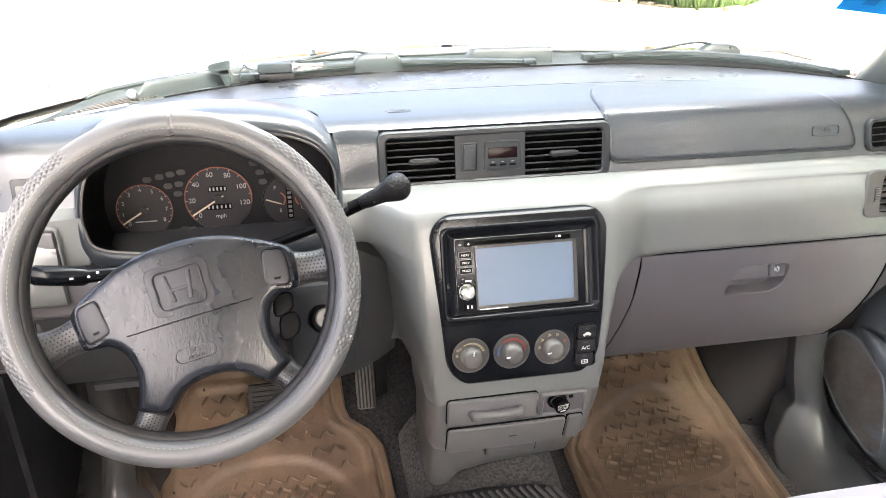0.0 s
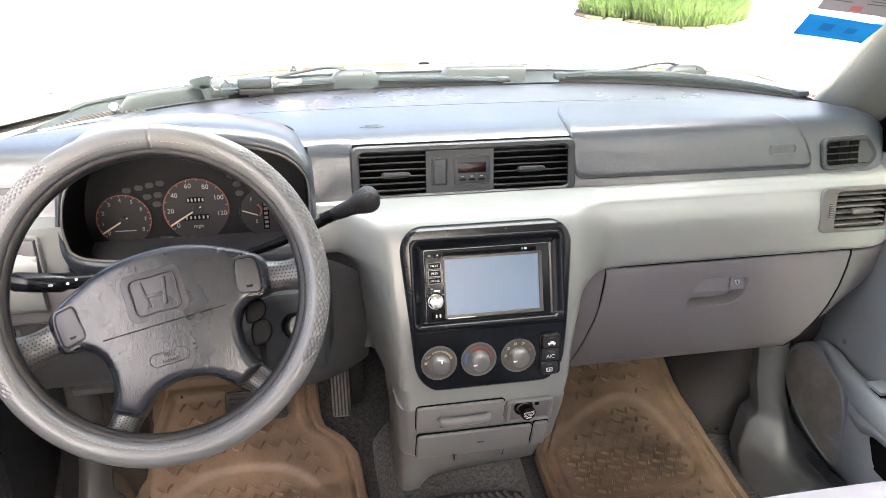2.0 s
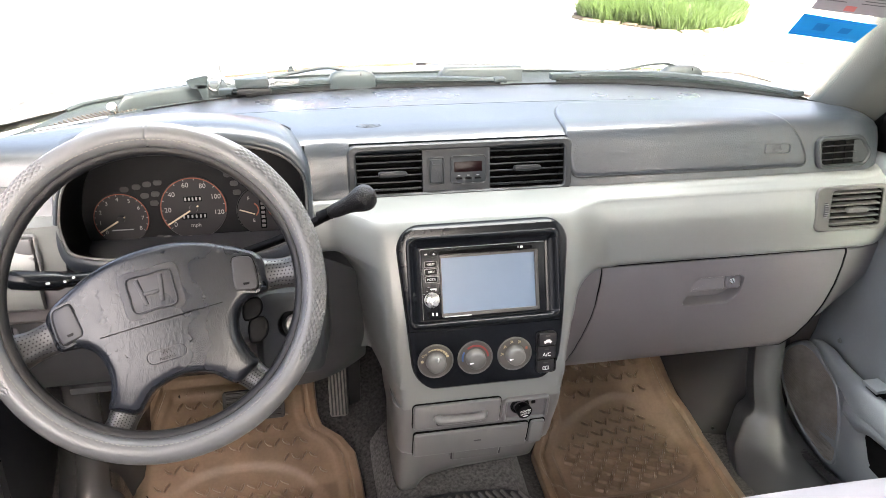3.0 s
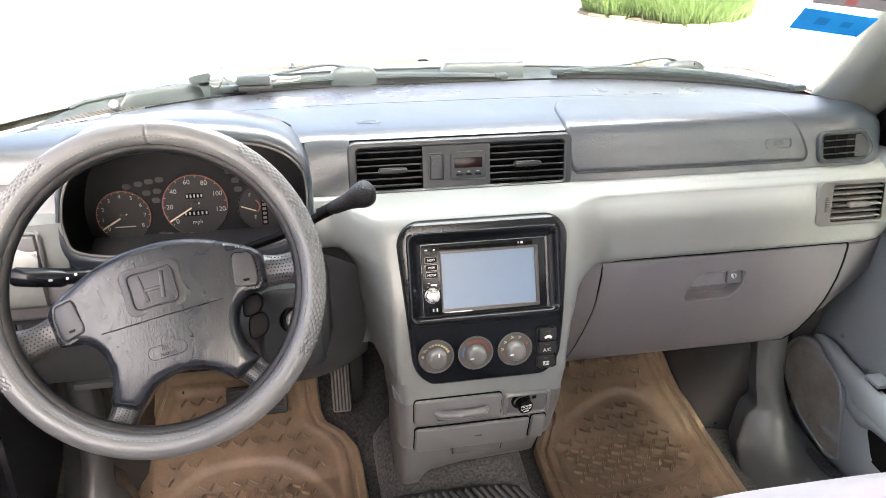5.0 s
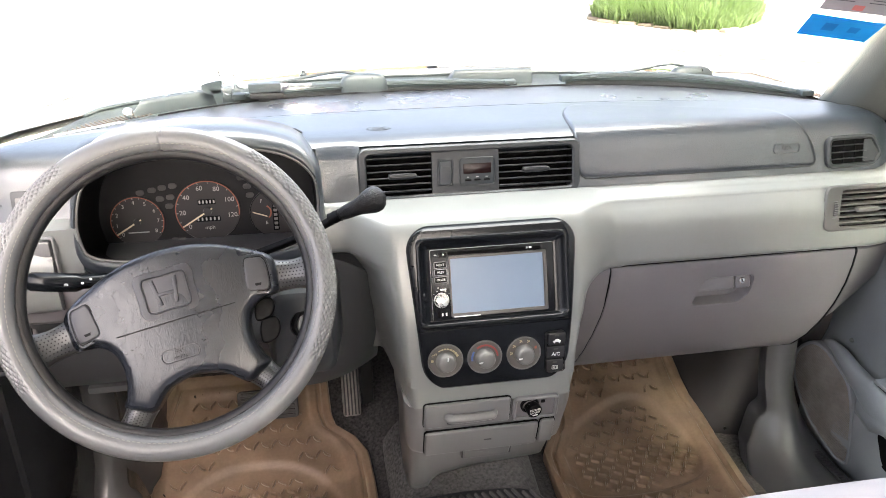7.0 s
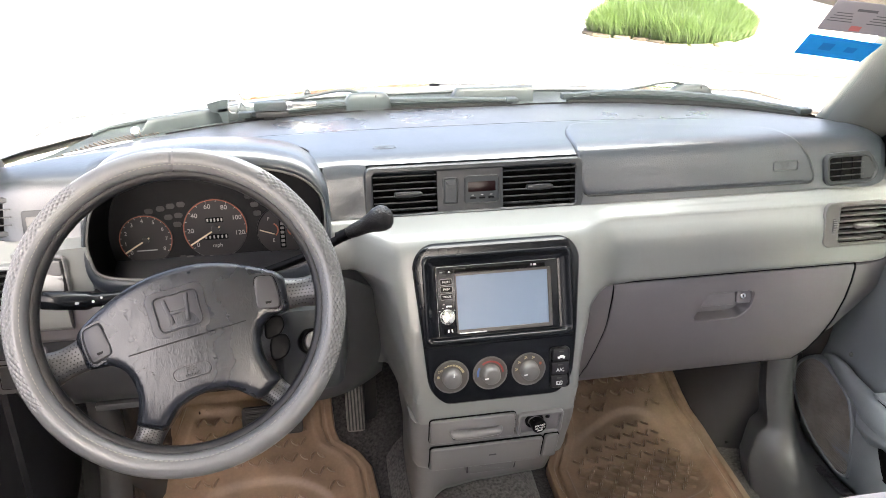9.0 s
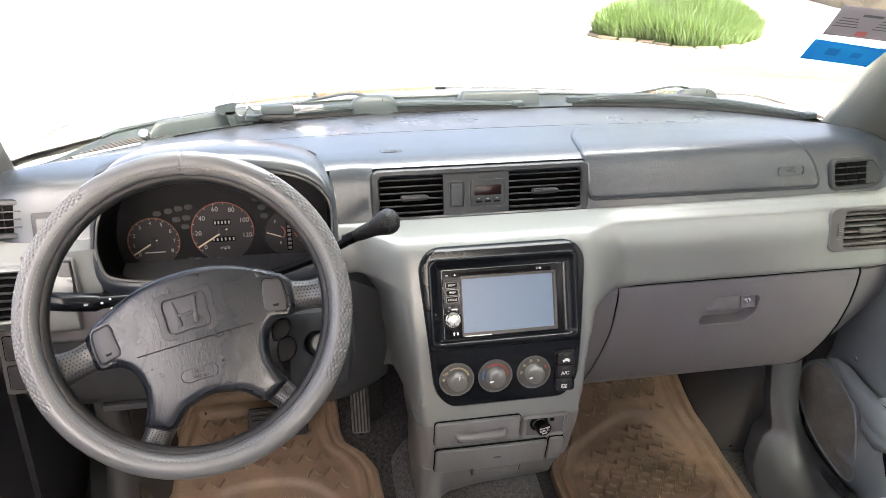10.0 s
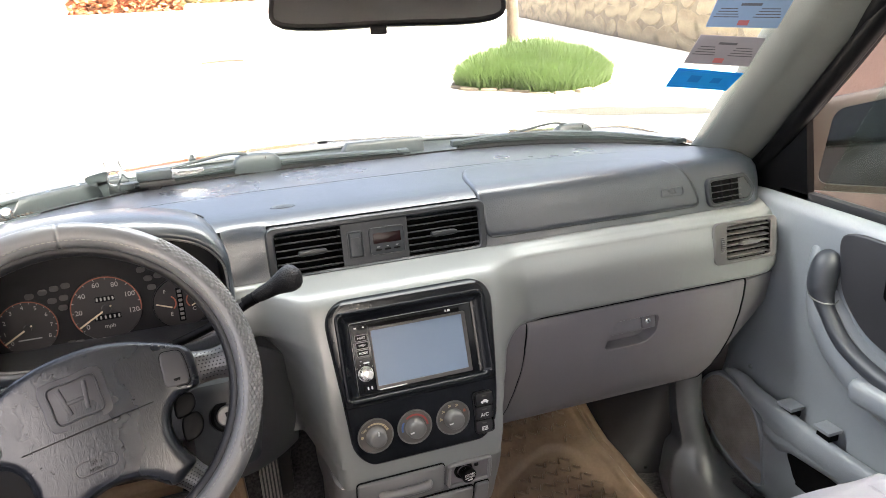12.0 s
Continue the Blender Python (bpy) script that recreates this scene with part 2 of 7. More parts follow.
def smooth_outline(pts, per=6):
    """A closed smooth curve through the points."""
    out, n = [], len(pts)
    for i in range(n):
        p0, p1, p2, p3 = (Vector(pts[(i + k) % n]) for k in (-1, 0, 1, 2))
        for k in range(per):
            t = k / per
            out.append(tuple(0.5 * (2 * p1 + (p2 - p0) * t + (2 * p0 - 5 * p1 + 4 * p2 - p3) * t * t + (3 * p1 - p0 - 3 * p2 + p3) * t ** 3)))
    return out


def smooth_line(pts, per=6):
    """An open smooth curve through the points."""
    out, n = [], len(pts)
    for i in range(n - 1):
        p0, p1, p2, p3 = (Vector(pts[max(0, min(n - 1, i + k))]) for k in (-1, 0, 1, 2))
        for k in range(per):
            t = k / per
            out.append(tuple(0.5 * (2 * p1 + (p2 - p0) * t + (2 * p0 - 5 * p1 + 4 * p2 - p3) * t * t + (3 * p1 - p0 - 3 * p2 + p3) * t ** 3)))
    out.append(tuple(pts[-1]))
    return out


def round_poly(pts, r, n=5):
    """A polygon, counter-clockwise, with its corners rounded."""
    out = []
    for k, p in enumerate(pts):
        p, a, b = Vector(p), Vector(pts[k - 1]), Vector(pts[(k + 1) % len(pts)])
        s, e = p + (a - p).normalized() * r, p + (b - p).normalized() * r
        for j in range(n + 1):
            t = j / n
            q = s * (1 - t) ** 2 + p * 2 * t * (1 - t) + e * t * t
            out.append((q.x, q.y))
    return out


def inset_outline(o, d):
    """The closed 2D outline moved inwards by d (counter-clockwise)."""
    out, n = [], len(o)
    for i in range(n):
        a, b, c = Vector(o[i - 1]), Vector(o[i]), Vector(o[(i + 1) % n])
        e1, e2 = (b - a), (c - b)
        e1 = e1.normalized() if e1.length > 1e-9 else e2.normalized()
        e2 = e2.normalized() if e2.length > 1e-9 else e1
        nn = Vector((-(e1.y + e2.y), e1.x + e2.x))
        nn = nn.normalized() if nn.length > 1e-9 else Vector((-e1.y, e1.x))
        out.append(tuple(b + nn * d))
    return out


def plate(outline, z0, z1, bevel=0.0, m=None, seg=3, dome=0.0):
    """A solid plate over a 2D outline in local xy, from z0 to z1, its upper edge rounded."""
    rings = [[(x, y, z0) for x, y in outline]]
    if bevel:
        for k in range(seg + 1):
            a = math.pi / 2 * k / seg
            o = inset_outline(outline, bevel * (1 - math.cos(a))) if k else outline
            rings.append([(x, y, z1 - bevel + bevel * math.sin(a)) for x, y in o])
    else:
        rings.append([(x, y, z1) for x, y in outline])
    bm = loft(rings)
    if m is not None:
        bmesh.ops.transform(bm, matrix=m, verts=bm.verts)
    return bm


def frame_ring(outer, inner, z0, z1, m=None, bevel=0.0012):
    """A flat frame between two outlines with as many points each."""
    rings = [[(x, y, z0) for x, y in outer], [(x, y, z1 - bevel) for x, y in outer], [(x, y, z1) for x, y in inset_outline(outer, bevel)],
             [(x, y, z1) for x, y in inset_outline(inner, -bevel)], [(x, y, z1 - bevel) for x, y in inner], [(x, y, z0) for x, y in inner]]
    bm, vs = grid(rings, True, True)
    if m is not None:
        bmesh.ops.transform(bm, matrix=m, verts=bm.verts)
    return bm


def facing(x, y, z, tilt=0.0, turn=0.0, roll=0.0):
    """A local frame at a point of the dash: local x to the right, local y up along the face, local z out towards the seats.
    tilt: degrees by which the face looks up; turn: by which it turns to the left side."""
    return pose(x, y, z, 0, 0, -turn) @ pose(0, 0, 0, 90 - tilt, 0, 0) @ pose(0, 0, 0, 0, 0, roll)


def lerp_table(t, x):
    for (a, va), (b, vb) in zip(t, t[1:]):
        if (a <= x <= b) or (a >= x >= b):
            u = (x - a) / (b - a)
            u = u * u * (3 - 2 * u)
            return va + (vb - va) * u
    return t[0][1] if abs(x - t[0][0]) < abs(x - t[-1][0]) else t[-1][1]


def text(body, size, m, mat, parent, name="lettering", depth=0.0003):
    c = bpy.data.curves.new(name, "FONT")
    c.body, c.size, c.align_x, c.align_y, c.extrude = body, size, "CENTER", "CENTER", depth
    t = new("tmp", c)
    me = bpy.data.meshes.new_from_object(t)
    bpy.data.objects.remove(t)
    bpy.data.curves.remove(c)
    b = bmesh.new()
    b.from_mesh(me)
    bpy.data.meshes.remove(me)
    bmesh.ops.transform(b, matrix=m, verts=b.verts)
    return part(name, b, mat, parent, smooth=False)


# ---- the car's shell ----
FLOOR = -0.10
GROUND = -0.52


def glass_y(x, z=0.60):
    """How far ahead the windscreen stands."""
    s = 1.0 - 0.15 * (z - 0.60)
    return 0.487 - 0.28 * abs(x / (0.68 * s)) ** 2.9 - (z - 0.60) * 0.82


def build_floor():
    prof = [(-2.2, FLOOR), (-0.6, FLOOR), (0.0, FLOOR), (0.20, FLOOR), (0.26, FLOOR + 0.02), (0.45, FLOOR + 0.115), (0.56, FLOOR + 0.26), (0.60, 0.45)]
    xs = [-0.78 + 1.56 * i / 52 for i in range(53)]
    rows = []
    for x in xs:
        hump = 0.045 * math.exp(-((x + 0.02) / 0.13) ** 4)
        rows.append([(x, y, z + hump + 0.0015 * noise.noise((x * 60, y * 60, 0))) for y, z in smooth_line([(a, b) for a, b in prof], 8)])
    under = [[(x, y, z - 0.03) for x, y, z in r] for r in rows]
    bm, v1 = grid(rows)
    bm, v2 = grid(under, bm=bm)
    return tagged(part("floor", bm, M_CARPET), "worn grey carpet over the footwell floor and toe board", "carpet", kind="structure")


build_floor()


def build_shell():
    # headliner and roof
    rows, top = [], []
    for i in range(25):
        x = -0.66 + 1.32 * i / 24
        yf = glass_y(x, 1.06) - 0.02
        arch = 0.05 * (1 - (x / 0.66) ** 2)
        rows.append([(x, yf + (-2.3 - yf) * k / 12, 1.06 + arch + 0.03 * math.sin(math.pi * k / 12)) for k in range(13)])
        top.append([(a, b, c + 0.035) for a, b, c in rows[-1]])
    bm, _ = grid(rows)
    tagged(part("ceiling", bm, M_HEAD), "pale grey cloth headliner", "headliner", kind="structure")
    bm, _ = grid(top)
    tagged(part("roof", bm, M_BODY), "champagne painted steel roof panel", "roof", kind="structure")
    # rear wall with its window opening, and the left and rear sides with window openings
    bm = box((-0.76, -2.36, -0.1), (0.76, -2.30, 0.62))
    merge(bm, box((-0.76, -2.36, 0.62), (-0.6, -2.30, 1.12)))
    merge(bm, box((0.6, -2.36, 0.62), (0.76, -2.30, 1.12)))
    tagged(part("wall_rear", bm, M_PILLAR, smooth=False), "grey trimmed tailgate with a window opening", "tailgate", kind="structure")
    for s, nm in ((-1, "wall_left"), (1, "wall_right")):
        bm = box((s * 0.775 - 0.03, -2.3, -0.15), (s * 0.775 + 0.03, -1.02 if s > 0 else 0.12, 0.545))
        merge(bm, box((s * 0.71 - 0.02, -1.12, 0.545), (s * 0.71 + 0.02, -1.0, 1.09)))
        merge(bm, box((s * 0.71 - 0.02, -2.3, 0.545), (s * 0.71 + 0.02, -2.15, 1.09)))
        merge(bm, box((s * 0.69 - 0.03, -2.3, 1.03), (s * 0.69 + 0.03, -0.25, 1.10)))
        tagged(part(nm, bm, M_LOWD, smooth=False), "grey trimmed body side with window openings", "body side", kind="structure")
    # firewall and the sides of the footwells
    bm = box((-0.70, 0.60, -0.15), (0.70, 0.63, 0.50))
    tagged(part("wall_front", bm, M_LOWD, smooth=False), "dark firewall ahead of the footwells", "firewall", kind="structure")
    bm = box((-0.84, 0.10, -0.15), (-0.735, 0.62, 0.46))
    tagged(part("wall_left_front", bm, M_LOWD, smooth=False), "dark plastic kick panel beside the driver footwell", "kick panel", kind="structure")
    bm = box((0.705, 0.215, -0.15), (0.83, 0.62, 0.50))
    tagged(part("wall_right_front", bm, M_LOWD, smooth=False), "body side ahead of the passenger door", "kick panel", kind="structure")


build_shell()


def build_windscreen():
    rows = []
    for i in range(41):
        x = -0.69 + 1.38 * i / 40
        rows.append([(x * (1.0 - 0.15 * (z - 0.60)), glass_y(x * (1.0 - 0.15 * (z - 0.6)), z) + 0.004, z) for z in [0.575 + 0.5 * k / 12 for k in range(13)]])
    bm, _ = grid(rows)
    ob = tagged(part("window_1", bm, M_GLASS), "clear curved laminated windscreen", "windscreen", kind="structure")
    ob.visible_shadow = False


build_windscreen()

# ---- dashboard ----
dash = thing("dashboard", (0, 0.25, 0.2), "two-tone grey vinyl and plastic dashboard with grained top", "dashboard")


def end_bend(x):
    e = max(0, abs(x + 0.005) - 0.66) / 0.07
    return e * e


def pad_profile(x):
    """The dark upper pad: from its lower edge up the face and forward over the top to the glass."""
    g = glass_y(max(-0.685, min(0.685, x))) + 0.012
    p = [(0.100, 0.522), (0.103, 0.530), (0.109, 0.555), (0.115, 0.580), (0.123, 0.598), (0.133, 0.6045), (0.150, 0.608)]
    drop = 0.0105 - 0.011 * min(1.0, max(0.0, (x - 0.15) / 0.4))
    for u in (0.1, 0.2, 0.3, 0.36, 0.38, 0.39, 0.42, 0.5, 0.6, 0.8, 1.0):
        p.append((0.150 + (g - 0.150) * u, 0.6085 + 0.003 * math.sin(math.pi * u) - 0.0065 * u * u - (0.002 + drop * (u - 0.39) / 0.61 if u > 0.385 else 0)))
    return [(y + 0.03 * end_bend(x), z - 0.02 * end_bend(x)) for y, z in p]


def station(xs, prof, back):
    return [[(x, y, z) for y, z in list(prof(x)) + list(back(x))] for x in xs]


def build_pad():
    xs = sorted(set([-0.735, -0.73, -0.72, -0.71, -0.579, -0.578, -0.245, -0.244, -0.1808, -0.1802, 0.1532, 0.1538, 0.715, 0.725] + [round(-0.70 + 0.025 * i, 4) for i in range(57)]))

    def prof(x):
        p = pad_profile(x)
        if -0.1805 < x < 0.1535:
            p = [(y + (0.034 if n < 4 else 0.0), z) for n, (y, z) in enumerate(p)]
            p[3], p[4] = (0.127, 0.5950), (0.1225, 0.5980)
        if -0.5785 < x < -0.2445:
            p = [(max(y, 0.186 + 0.001 * n), z) if n < 4 or (n < 9 and -0.565 < x < -0.275) else (y, z) for n, (y, z) in enumerate(p)]
        return p
    rows = station(xs, prof, lambda x: [(glass_y(max(-0.685, min(0.685, x))), 0.52), (0.18, 0.515)])
    part("upper_pad", loft(rows), M_PAD, dash, "dark grey grained vinyl dash top", angle=35)


build_pad()


def build_demister_strip():
    """The slightly less shiny strip of the dash top that runs along the foot of the windscreen."""
    top, low = [], []
    for i in range(53):
        x = -0.65 + 1.30 * i / 52
        p = pad_profile(x)[12:]
        top.append([(x, y, z + 0.0016) for y, z in p])
        low.append([(x, y, z - 0.002) for y, z in p])
    bm, v1 = grid(top)
    bm, v2 = grid(low, bm=bm)
    for k in range(len(top) - 1):
        bm.faces.new((v1[k][0], v1[k + 1][0], v2[k + 1][0], v2[k][0]))
    part("demister_strip", bm, M_STRIP, dash, "slightly less shiny strip along the windscreen")
    o = [(0.019 * math.cos(2 * math.pi * k / 32), 0.009 * math.sin(2 * math.pi * k / 32)) for k in range(32)]
    ring_ = part("sensor_ring", frame_ring(o, inset_outline(o, 0.0014), -0.001, 0.0003, pose(-0.146, 0.176, 0.6094), 0.0003), M_PAD, dash, "small oval moulded mark")
    for k in range(3):
        part("mark_bar", plate(rrect(0.022 - 0.004 * abs(k - 1), 0.0022, 0.0008, 2), -0.001, 0.0003, 0.0002, pose(-0.146, 0.1805 - 0.0045 * k, 0.6094)), M_PAD, ring_)


M_STRIP = material("demister_strip_vinyl", (0.040, 0.042, 0.047, 1), 0.30, grain=0.2, grain_size=330, kind="leather", vary=0.1, spec=0.7)
build_demister_strip()


def build_airbag_cover():
    """The passenger airbag lid: a raised, padded panel that wraps from the face on to the top, with a dark bead for the
    shaded groove round it.
    """
    # corners of the lid: across the dash, and along the pad's profile
    rim = smooth_outline([(0.180, 1.18), (0.165, 1.27), (0.157, 1.67), (0.153, 2.53), (0.152, 3.27), (0.150, 4.17), (0.150, 5.91), (0.156, 7.21), (0.164, 7.98), (0.179, 8.75), (0.201, 9.08), (0.235, 9.0), (0.28, 8.64), (0.37, 8.02), (0.459, 7.39), (0.499, 6.92), (0.514, 6.13), (0.527, 4.6), (0.541, 3.49), (0.553, 2.64), (0.562, 1.8), (0.562, 1.36), (0.555, 1.17), (0.542, 1.12), (0.426, 1.13), (0.28, 1.15)], 6)

    def on_pad(x, s, lift):
        prof = smooth_line(pad_profile(x)[:12], 8)
        k = max(0, min(len(prof) - 2, int(s * 8)))
        a, b = Vector(prof[k]), Vector(prof[k + 1])
        p, t = a.lerp(b, s * 8 - k), (b - a).normalized()
        return (x, p.x - t.y * lift, p.y + t.x * lift)

    def off_rim(x, s):
        best = 1.0
        for (xa, sa), (xb, sb) in zip(rim, rim[1:] + rim[:1]):
            d = Vector((xb - xa, (sb - sa) * 0.024))
            q = Vector((x - xa, (s - sa) * 0.024))
            u = max(0.0, min(1.0, q.dot(d) / max(1e-12, d.dot(d))))
            best = min(best, (q - d * u).length)
        return best
    lo, hi = min(s for x, s in rim), max(s for x, s in rim)
    m, n, out = 64, 56, []
    for j in range(n + 1):
        s = lo + (hi - lo) * (0.004 + 0.992 * j / n)
        xs = [xa + (xb - xa) * (s - sa) / (sb - sa) for (xa, sa), (xb, sb) in zip(rim, rim[1:] + rim[:1]) if (sa - s) * (sb - s) < 0]
        ring = []
        for i in range(m + 1):
            x = min(xs) + (max(xs) - min(xs)) * (0.5 - 0.5 * math.cos(math.pi * i / m))
            k = min(1.0, off_rim(x, s) / 0.006)
            ring.append(on_pad(x, s, -0.0012 + 0.0060 * math.sqrt(max(0, 1 - (1 - k) ** 2))))
        out.append(ring)
    bm, _ = grid(out)
    cover = part("airbag_cover", bm, M_LID, dash, "padded dark vinyl airbag lid", angle=50)
    # raised dark bead stands in for the shade in the groove
    part("groove_shade_bead", sweep([on_pad(x, s, 0.0001) for x, s in rim], 0.0011, 6, True), M_PADF, cover, "dark bead for the shaded groove round the lid")
    BM = facing(0.507, 0.1055, 0.5645, 13)
    o = rrect(0.046, 0.0165, 0.005, 4)
    part("badge_outline", frame_ring(o, inset_outline(o, 0.0013), -0.004, 0.0012, BM, 0.0003), M_LID, cover)
    text("SRS", 0.0115, BM @ pose(0, 0.0006, 0.0008), M_LID, cover)


build_airbag_cover()


def mid_profile(x):
    p = [(0.056, 0.403), (0.049, 0.405), (0.045, 0.410), (0.043, 0.43), (0.0432, 0.4465), (0.0445, 0.465), (0.051, 0.488), (0.066, 0.5065), (0.067, 0.507), (0.084, 0.5165), (0.1005, 0.5215)]
    return [(y + 0.03 * end_bend(x), z) for y, z in p]


def build_mid():
    lo, hi = -0.735, -0.606
    xs = [round(lo + (hi - lo) * i / 26, 4) for i in range(27)]
    part("face_panel", loft(station(xs, mid_profile, lambda x: [(0.2, 0.519), (0.2, 0.403)])), M_MID, dash, "light greenish grey moulded plastic panel", angle=50)


build_mid()

GLOVE = [(0.137, 0.1735), (0.124, 0.175), (0.114, 0.182), (0.101, 0.205), (0.087, 0.24), (0.073, 0.285), (0.063, 0.33), (0.056, 0.375), (0.0535, 0.393), (0.055, 0.3985), (0.062, 0.4005)]


def glove_y(z):
    for (y0, z0), (y1, z1) in zip(GLOVE, GLOVE[1:]):
        if z0 <= z <= z1:
            return y0 + (y1 - y0) * (z - z0) / (z1 - z0)
    return GLOVE[-1][0]


def build_lower():
    zs = [0.1735, 0.175, 0.182, 0.195, 0.21, 0.225, 0.24, 0.26, 0.285, 0.302, 0.33, 0.366, 0.372, 0.384, 0.393, 0.3985, 0.4005]
    px = [0.352, 0.468]
    n = 22
    rows = []
    for z in zs:
        l = lerp_table([(0.172, 0.172), (0.20, 0.181), (0.235, 0.189), (0.273, 0.196), (0.305, 0.2015), (0.34, 0.2045), (0.375, 0.2055), (0.402, 0.2035)], z)
        r = lerp_table([(0.172, 0.588), (0.188, 0.604), (0.22, 0.618), (0.259, 0.629), (0.30, 0.6355), (0.348, 0.639), (0.402, 0.6355)], z)
        a = [l + (px[0] - l) * k / 8 for k in range(9)] + [px[0] + (px[1] - px[0]) * k / 4 for k in range(1, 5)] + [px[1] + (r - px[1]) * k / 8 for k in range(1, 9)]
        rows.append([(x, glove_y(z), z) for x in a])
    skip = {(i, j) for i in (9, 10) for j in (8, 9, 10, 11)}
    back = [[(x, y + 0.05, z) for x, y, z in r] for r in rows]
    bm, v1 = grid(rows, skip=skip)
    bm, v2 = grid(back, bm=bm)
    m, n = len(rows) - 1, len(rows[0]) - 1
    for a in range(m):
        for j in (0, n):
            bm.faces.new((v1[a][j], v1[a + 1][j], v2[a + 1][j], v2[a][j]))
    for a in (0, m):
        for j in range(n):
            bm.faces.new((v1[a][j], v1[a][j + 1], v2[a][j + 1], v2[a][j]))
    lid = part("glove_box_door", bm, M_LOW, dash, "warm grey plastic glove box lid")
    # black beads paint the shaded gaps; the right one is moved into camera view
    for col, rad in ((0, 0.0016), (-1, 0.0022)):
        part("lid_gap_bead", sweep([(r[col][0] + (0.0026 if col else 0), r[col][1] + (0.0012 if col else 0.003), r[col][2]) for r in rows], rad, 6), M_BLACK, dash, "black bead for the shaded gap beside the lid")
    part("lid_gap_bead", sweep([(x, 0.0565, 0.4012) for x, y, z in rows[-1]], 0.0016, 6), M_BLACK, dash, "black bead for the shaded gap above the lid")
    # the finger pocket let into the lid, with its flap and lock
    GM = facing(0.410, glove_y(0.334) - 0.0004, 0.334, 10.1)
    inner = round_poly([(-0.052, -0.025), (0.034, -0.025), (0.050, -0.007), (0.050, 0.030), (-0.037, 0.030)], 0.011, 7)
    outer = []
    for x, y in inner:
        k = min(0.058 / max(abs(x), 1e-6), 0.032 / max(abs(y), 1e-6))
        outer.append((x * k, y * k))
    def flush(x, y, d):
        # on the curved face of the lid, or sunk behind it by d
        z = 0.334 + y
        return (0.410 + x, glove_y(z) + d, z)
    rings = [[flush(x, y, 0) for x, y in outer], [flush((x + 2 * p) / 3, (y + 2 * q) / 3, 0) for (x, y), (p, q) in zip(outer, inset_outline(inner, -0.0012))], [flush(x, y, 0) for x, y in inset_outline(inner, -0.0012)], [flush(x, y, 0.0015) for x, y in inner], [flush(x, y, 0.010) for x, y in inset_outline(inner, 0.0012)], [flush(x, y, 0.024) for x, y in inset_outline(inner, 0.004)]]
    b2, vs = grid(rings, False, True)
    b2.faces.new(vs[-1])
    part("finger_pocket", b2, M_LOW, lid, "moulded finger recess", angle=25)
    flap = round_poly([(-0.045, 0.003), (0.0205, 0.003), (0.0205, 0.0275), (-0.035, 0.0275)], 0.004, 4)
    part("handle_flap", plate(flap, -0.013, -0.002, 0.002, GM), M_LOW, lid, "grey pull flap")
    blk = rrect(0.027, 0.023, 0.004)
    part("lock_block", plate(blk, -0.012, -0.0005, 0.002, GM @ pose(0.0355, 0.0155, 0)), M_LOW, lid)
    part("lock", lathe([(0, 0.002), (0.0045, 0.002), (0.0055, 0.001), (0.0055, -0.004)], 20, GM @ pose(0.033, 0.018, 0)), M_CHROME, lid, "small bright lock barrel")
    part("keyhole", box((-0.0007, -0.003, 0.0015), (0.0007, 0.003, 0.0024), 0, 1, GM @ pose(0.033, 0.018, 0, 0, 0, 25)), M_BLACK, lid)
    # panels beside the lid
    xs = [0.10 + 0.0125 * i for i in range(9)] + [0.2025, 0.2032]
    part("side_panel", loft(station(xs, lambda x: [(y + 0.002 + (0.014 if x > 0.203 else 0), z) for y, z in GLOVE], lambda x: [(0.3, 0.401), (0.3, 0.174)])), M_LOW, dash, "warm grey plastic filler panel")
    rows = []
    for z in (0.199, 0.205, 0.22, 0.25, 0.29, 0.33, 0.37, 0.395, 0.4025):
        l = lerp_table([(0.19, 0.575), (0.21, 0.598), (0.27, 0.617), (0.34, 0.626), (0.41, 0.622)], z)
        r = lerp_table([(0.199, 0.600), (0.211, 0.614), (0.231, 0.662), (0.28, 0.695), (0.334, 0.722), (0.41, 0.730)], z)
        rows.append([(l + (r - l) * k / 8, glove_y(max(z, 0.18)) + 0.003 + 0.024 * (k / 8) ** 2.2, z) for k in range(9)] + [(r, 0.35, z), (l, 0.35, z)])
    part("side_panel", loft(rows), M_LOW, dash, "warm grey plastic end panel")
    part("glove_box_body", box((0.11, 0.135, 0.19), (0.62, 0.34, 0.40)), M_LOWD, dash, smooth=False)


build_lower()


def stack_face(z):
    t = [(0.53, 0.045), (0.52, 0.036), (0.50, 0.028), (0.46, 0.014), (0.42, 0.0), (0.38, -0.014), (0.34, -0.0235), (0.31, -0.028), (0.28, -0.031), (0.25, -0.032), (0.22, -0.0285), (0.20, -0.025), (0.15, -0.014), (0.11, 0.0), (0.085, 0.02), (0.0, 0.07), (-0.1, 0.10)]
    for (a, va), (b, vb) in zip(t, t[1:]):
        if a >= z >= b:
            return va + (vb - va) * (a - z) / (a - b)
    return 0.045


def face_tilt(z):
    return math.degrees(math.atan2(stack_face(z + 0.02) - stack_face(z - 0.02), 0.04))


def stack_frame(x, z, out=0.0):
    return facing(x, stack_face(z) - out, z, face_tilt(z))


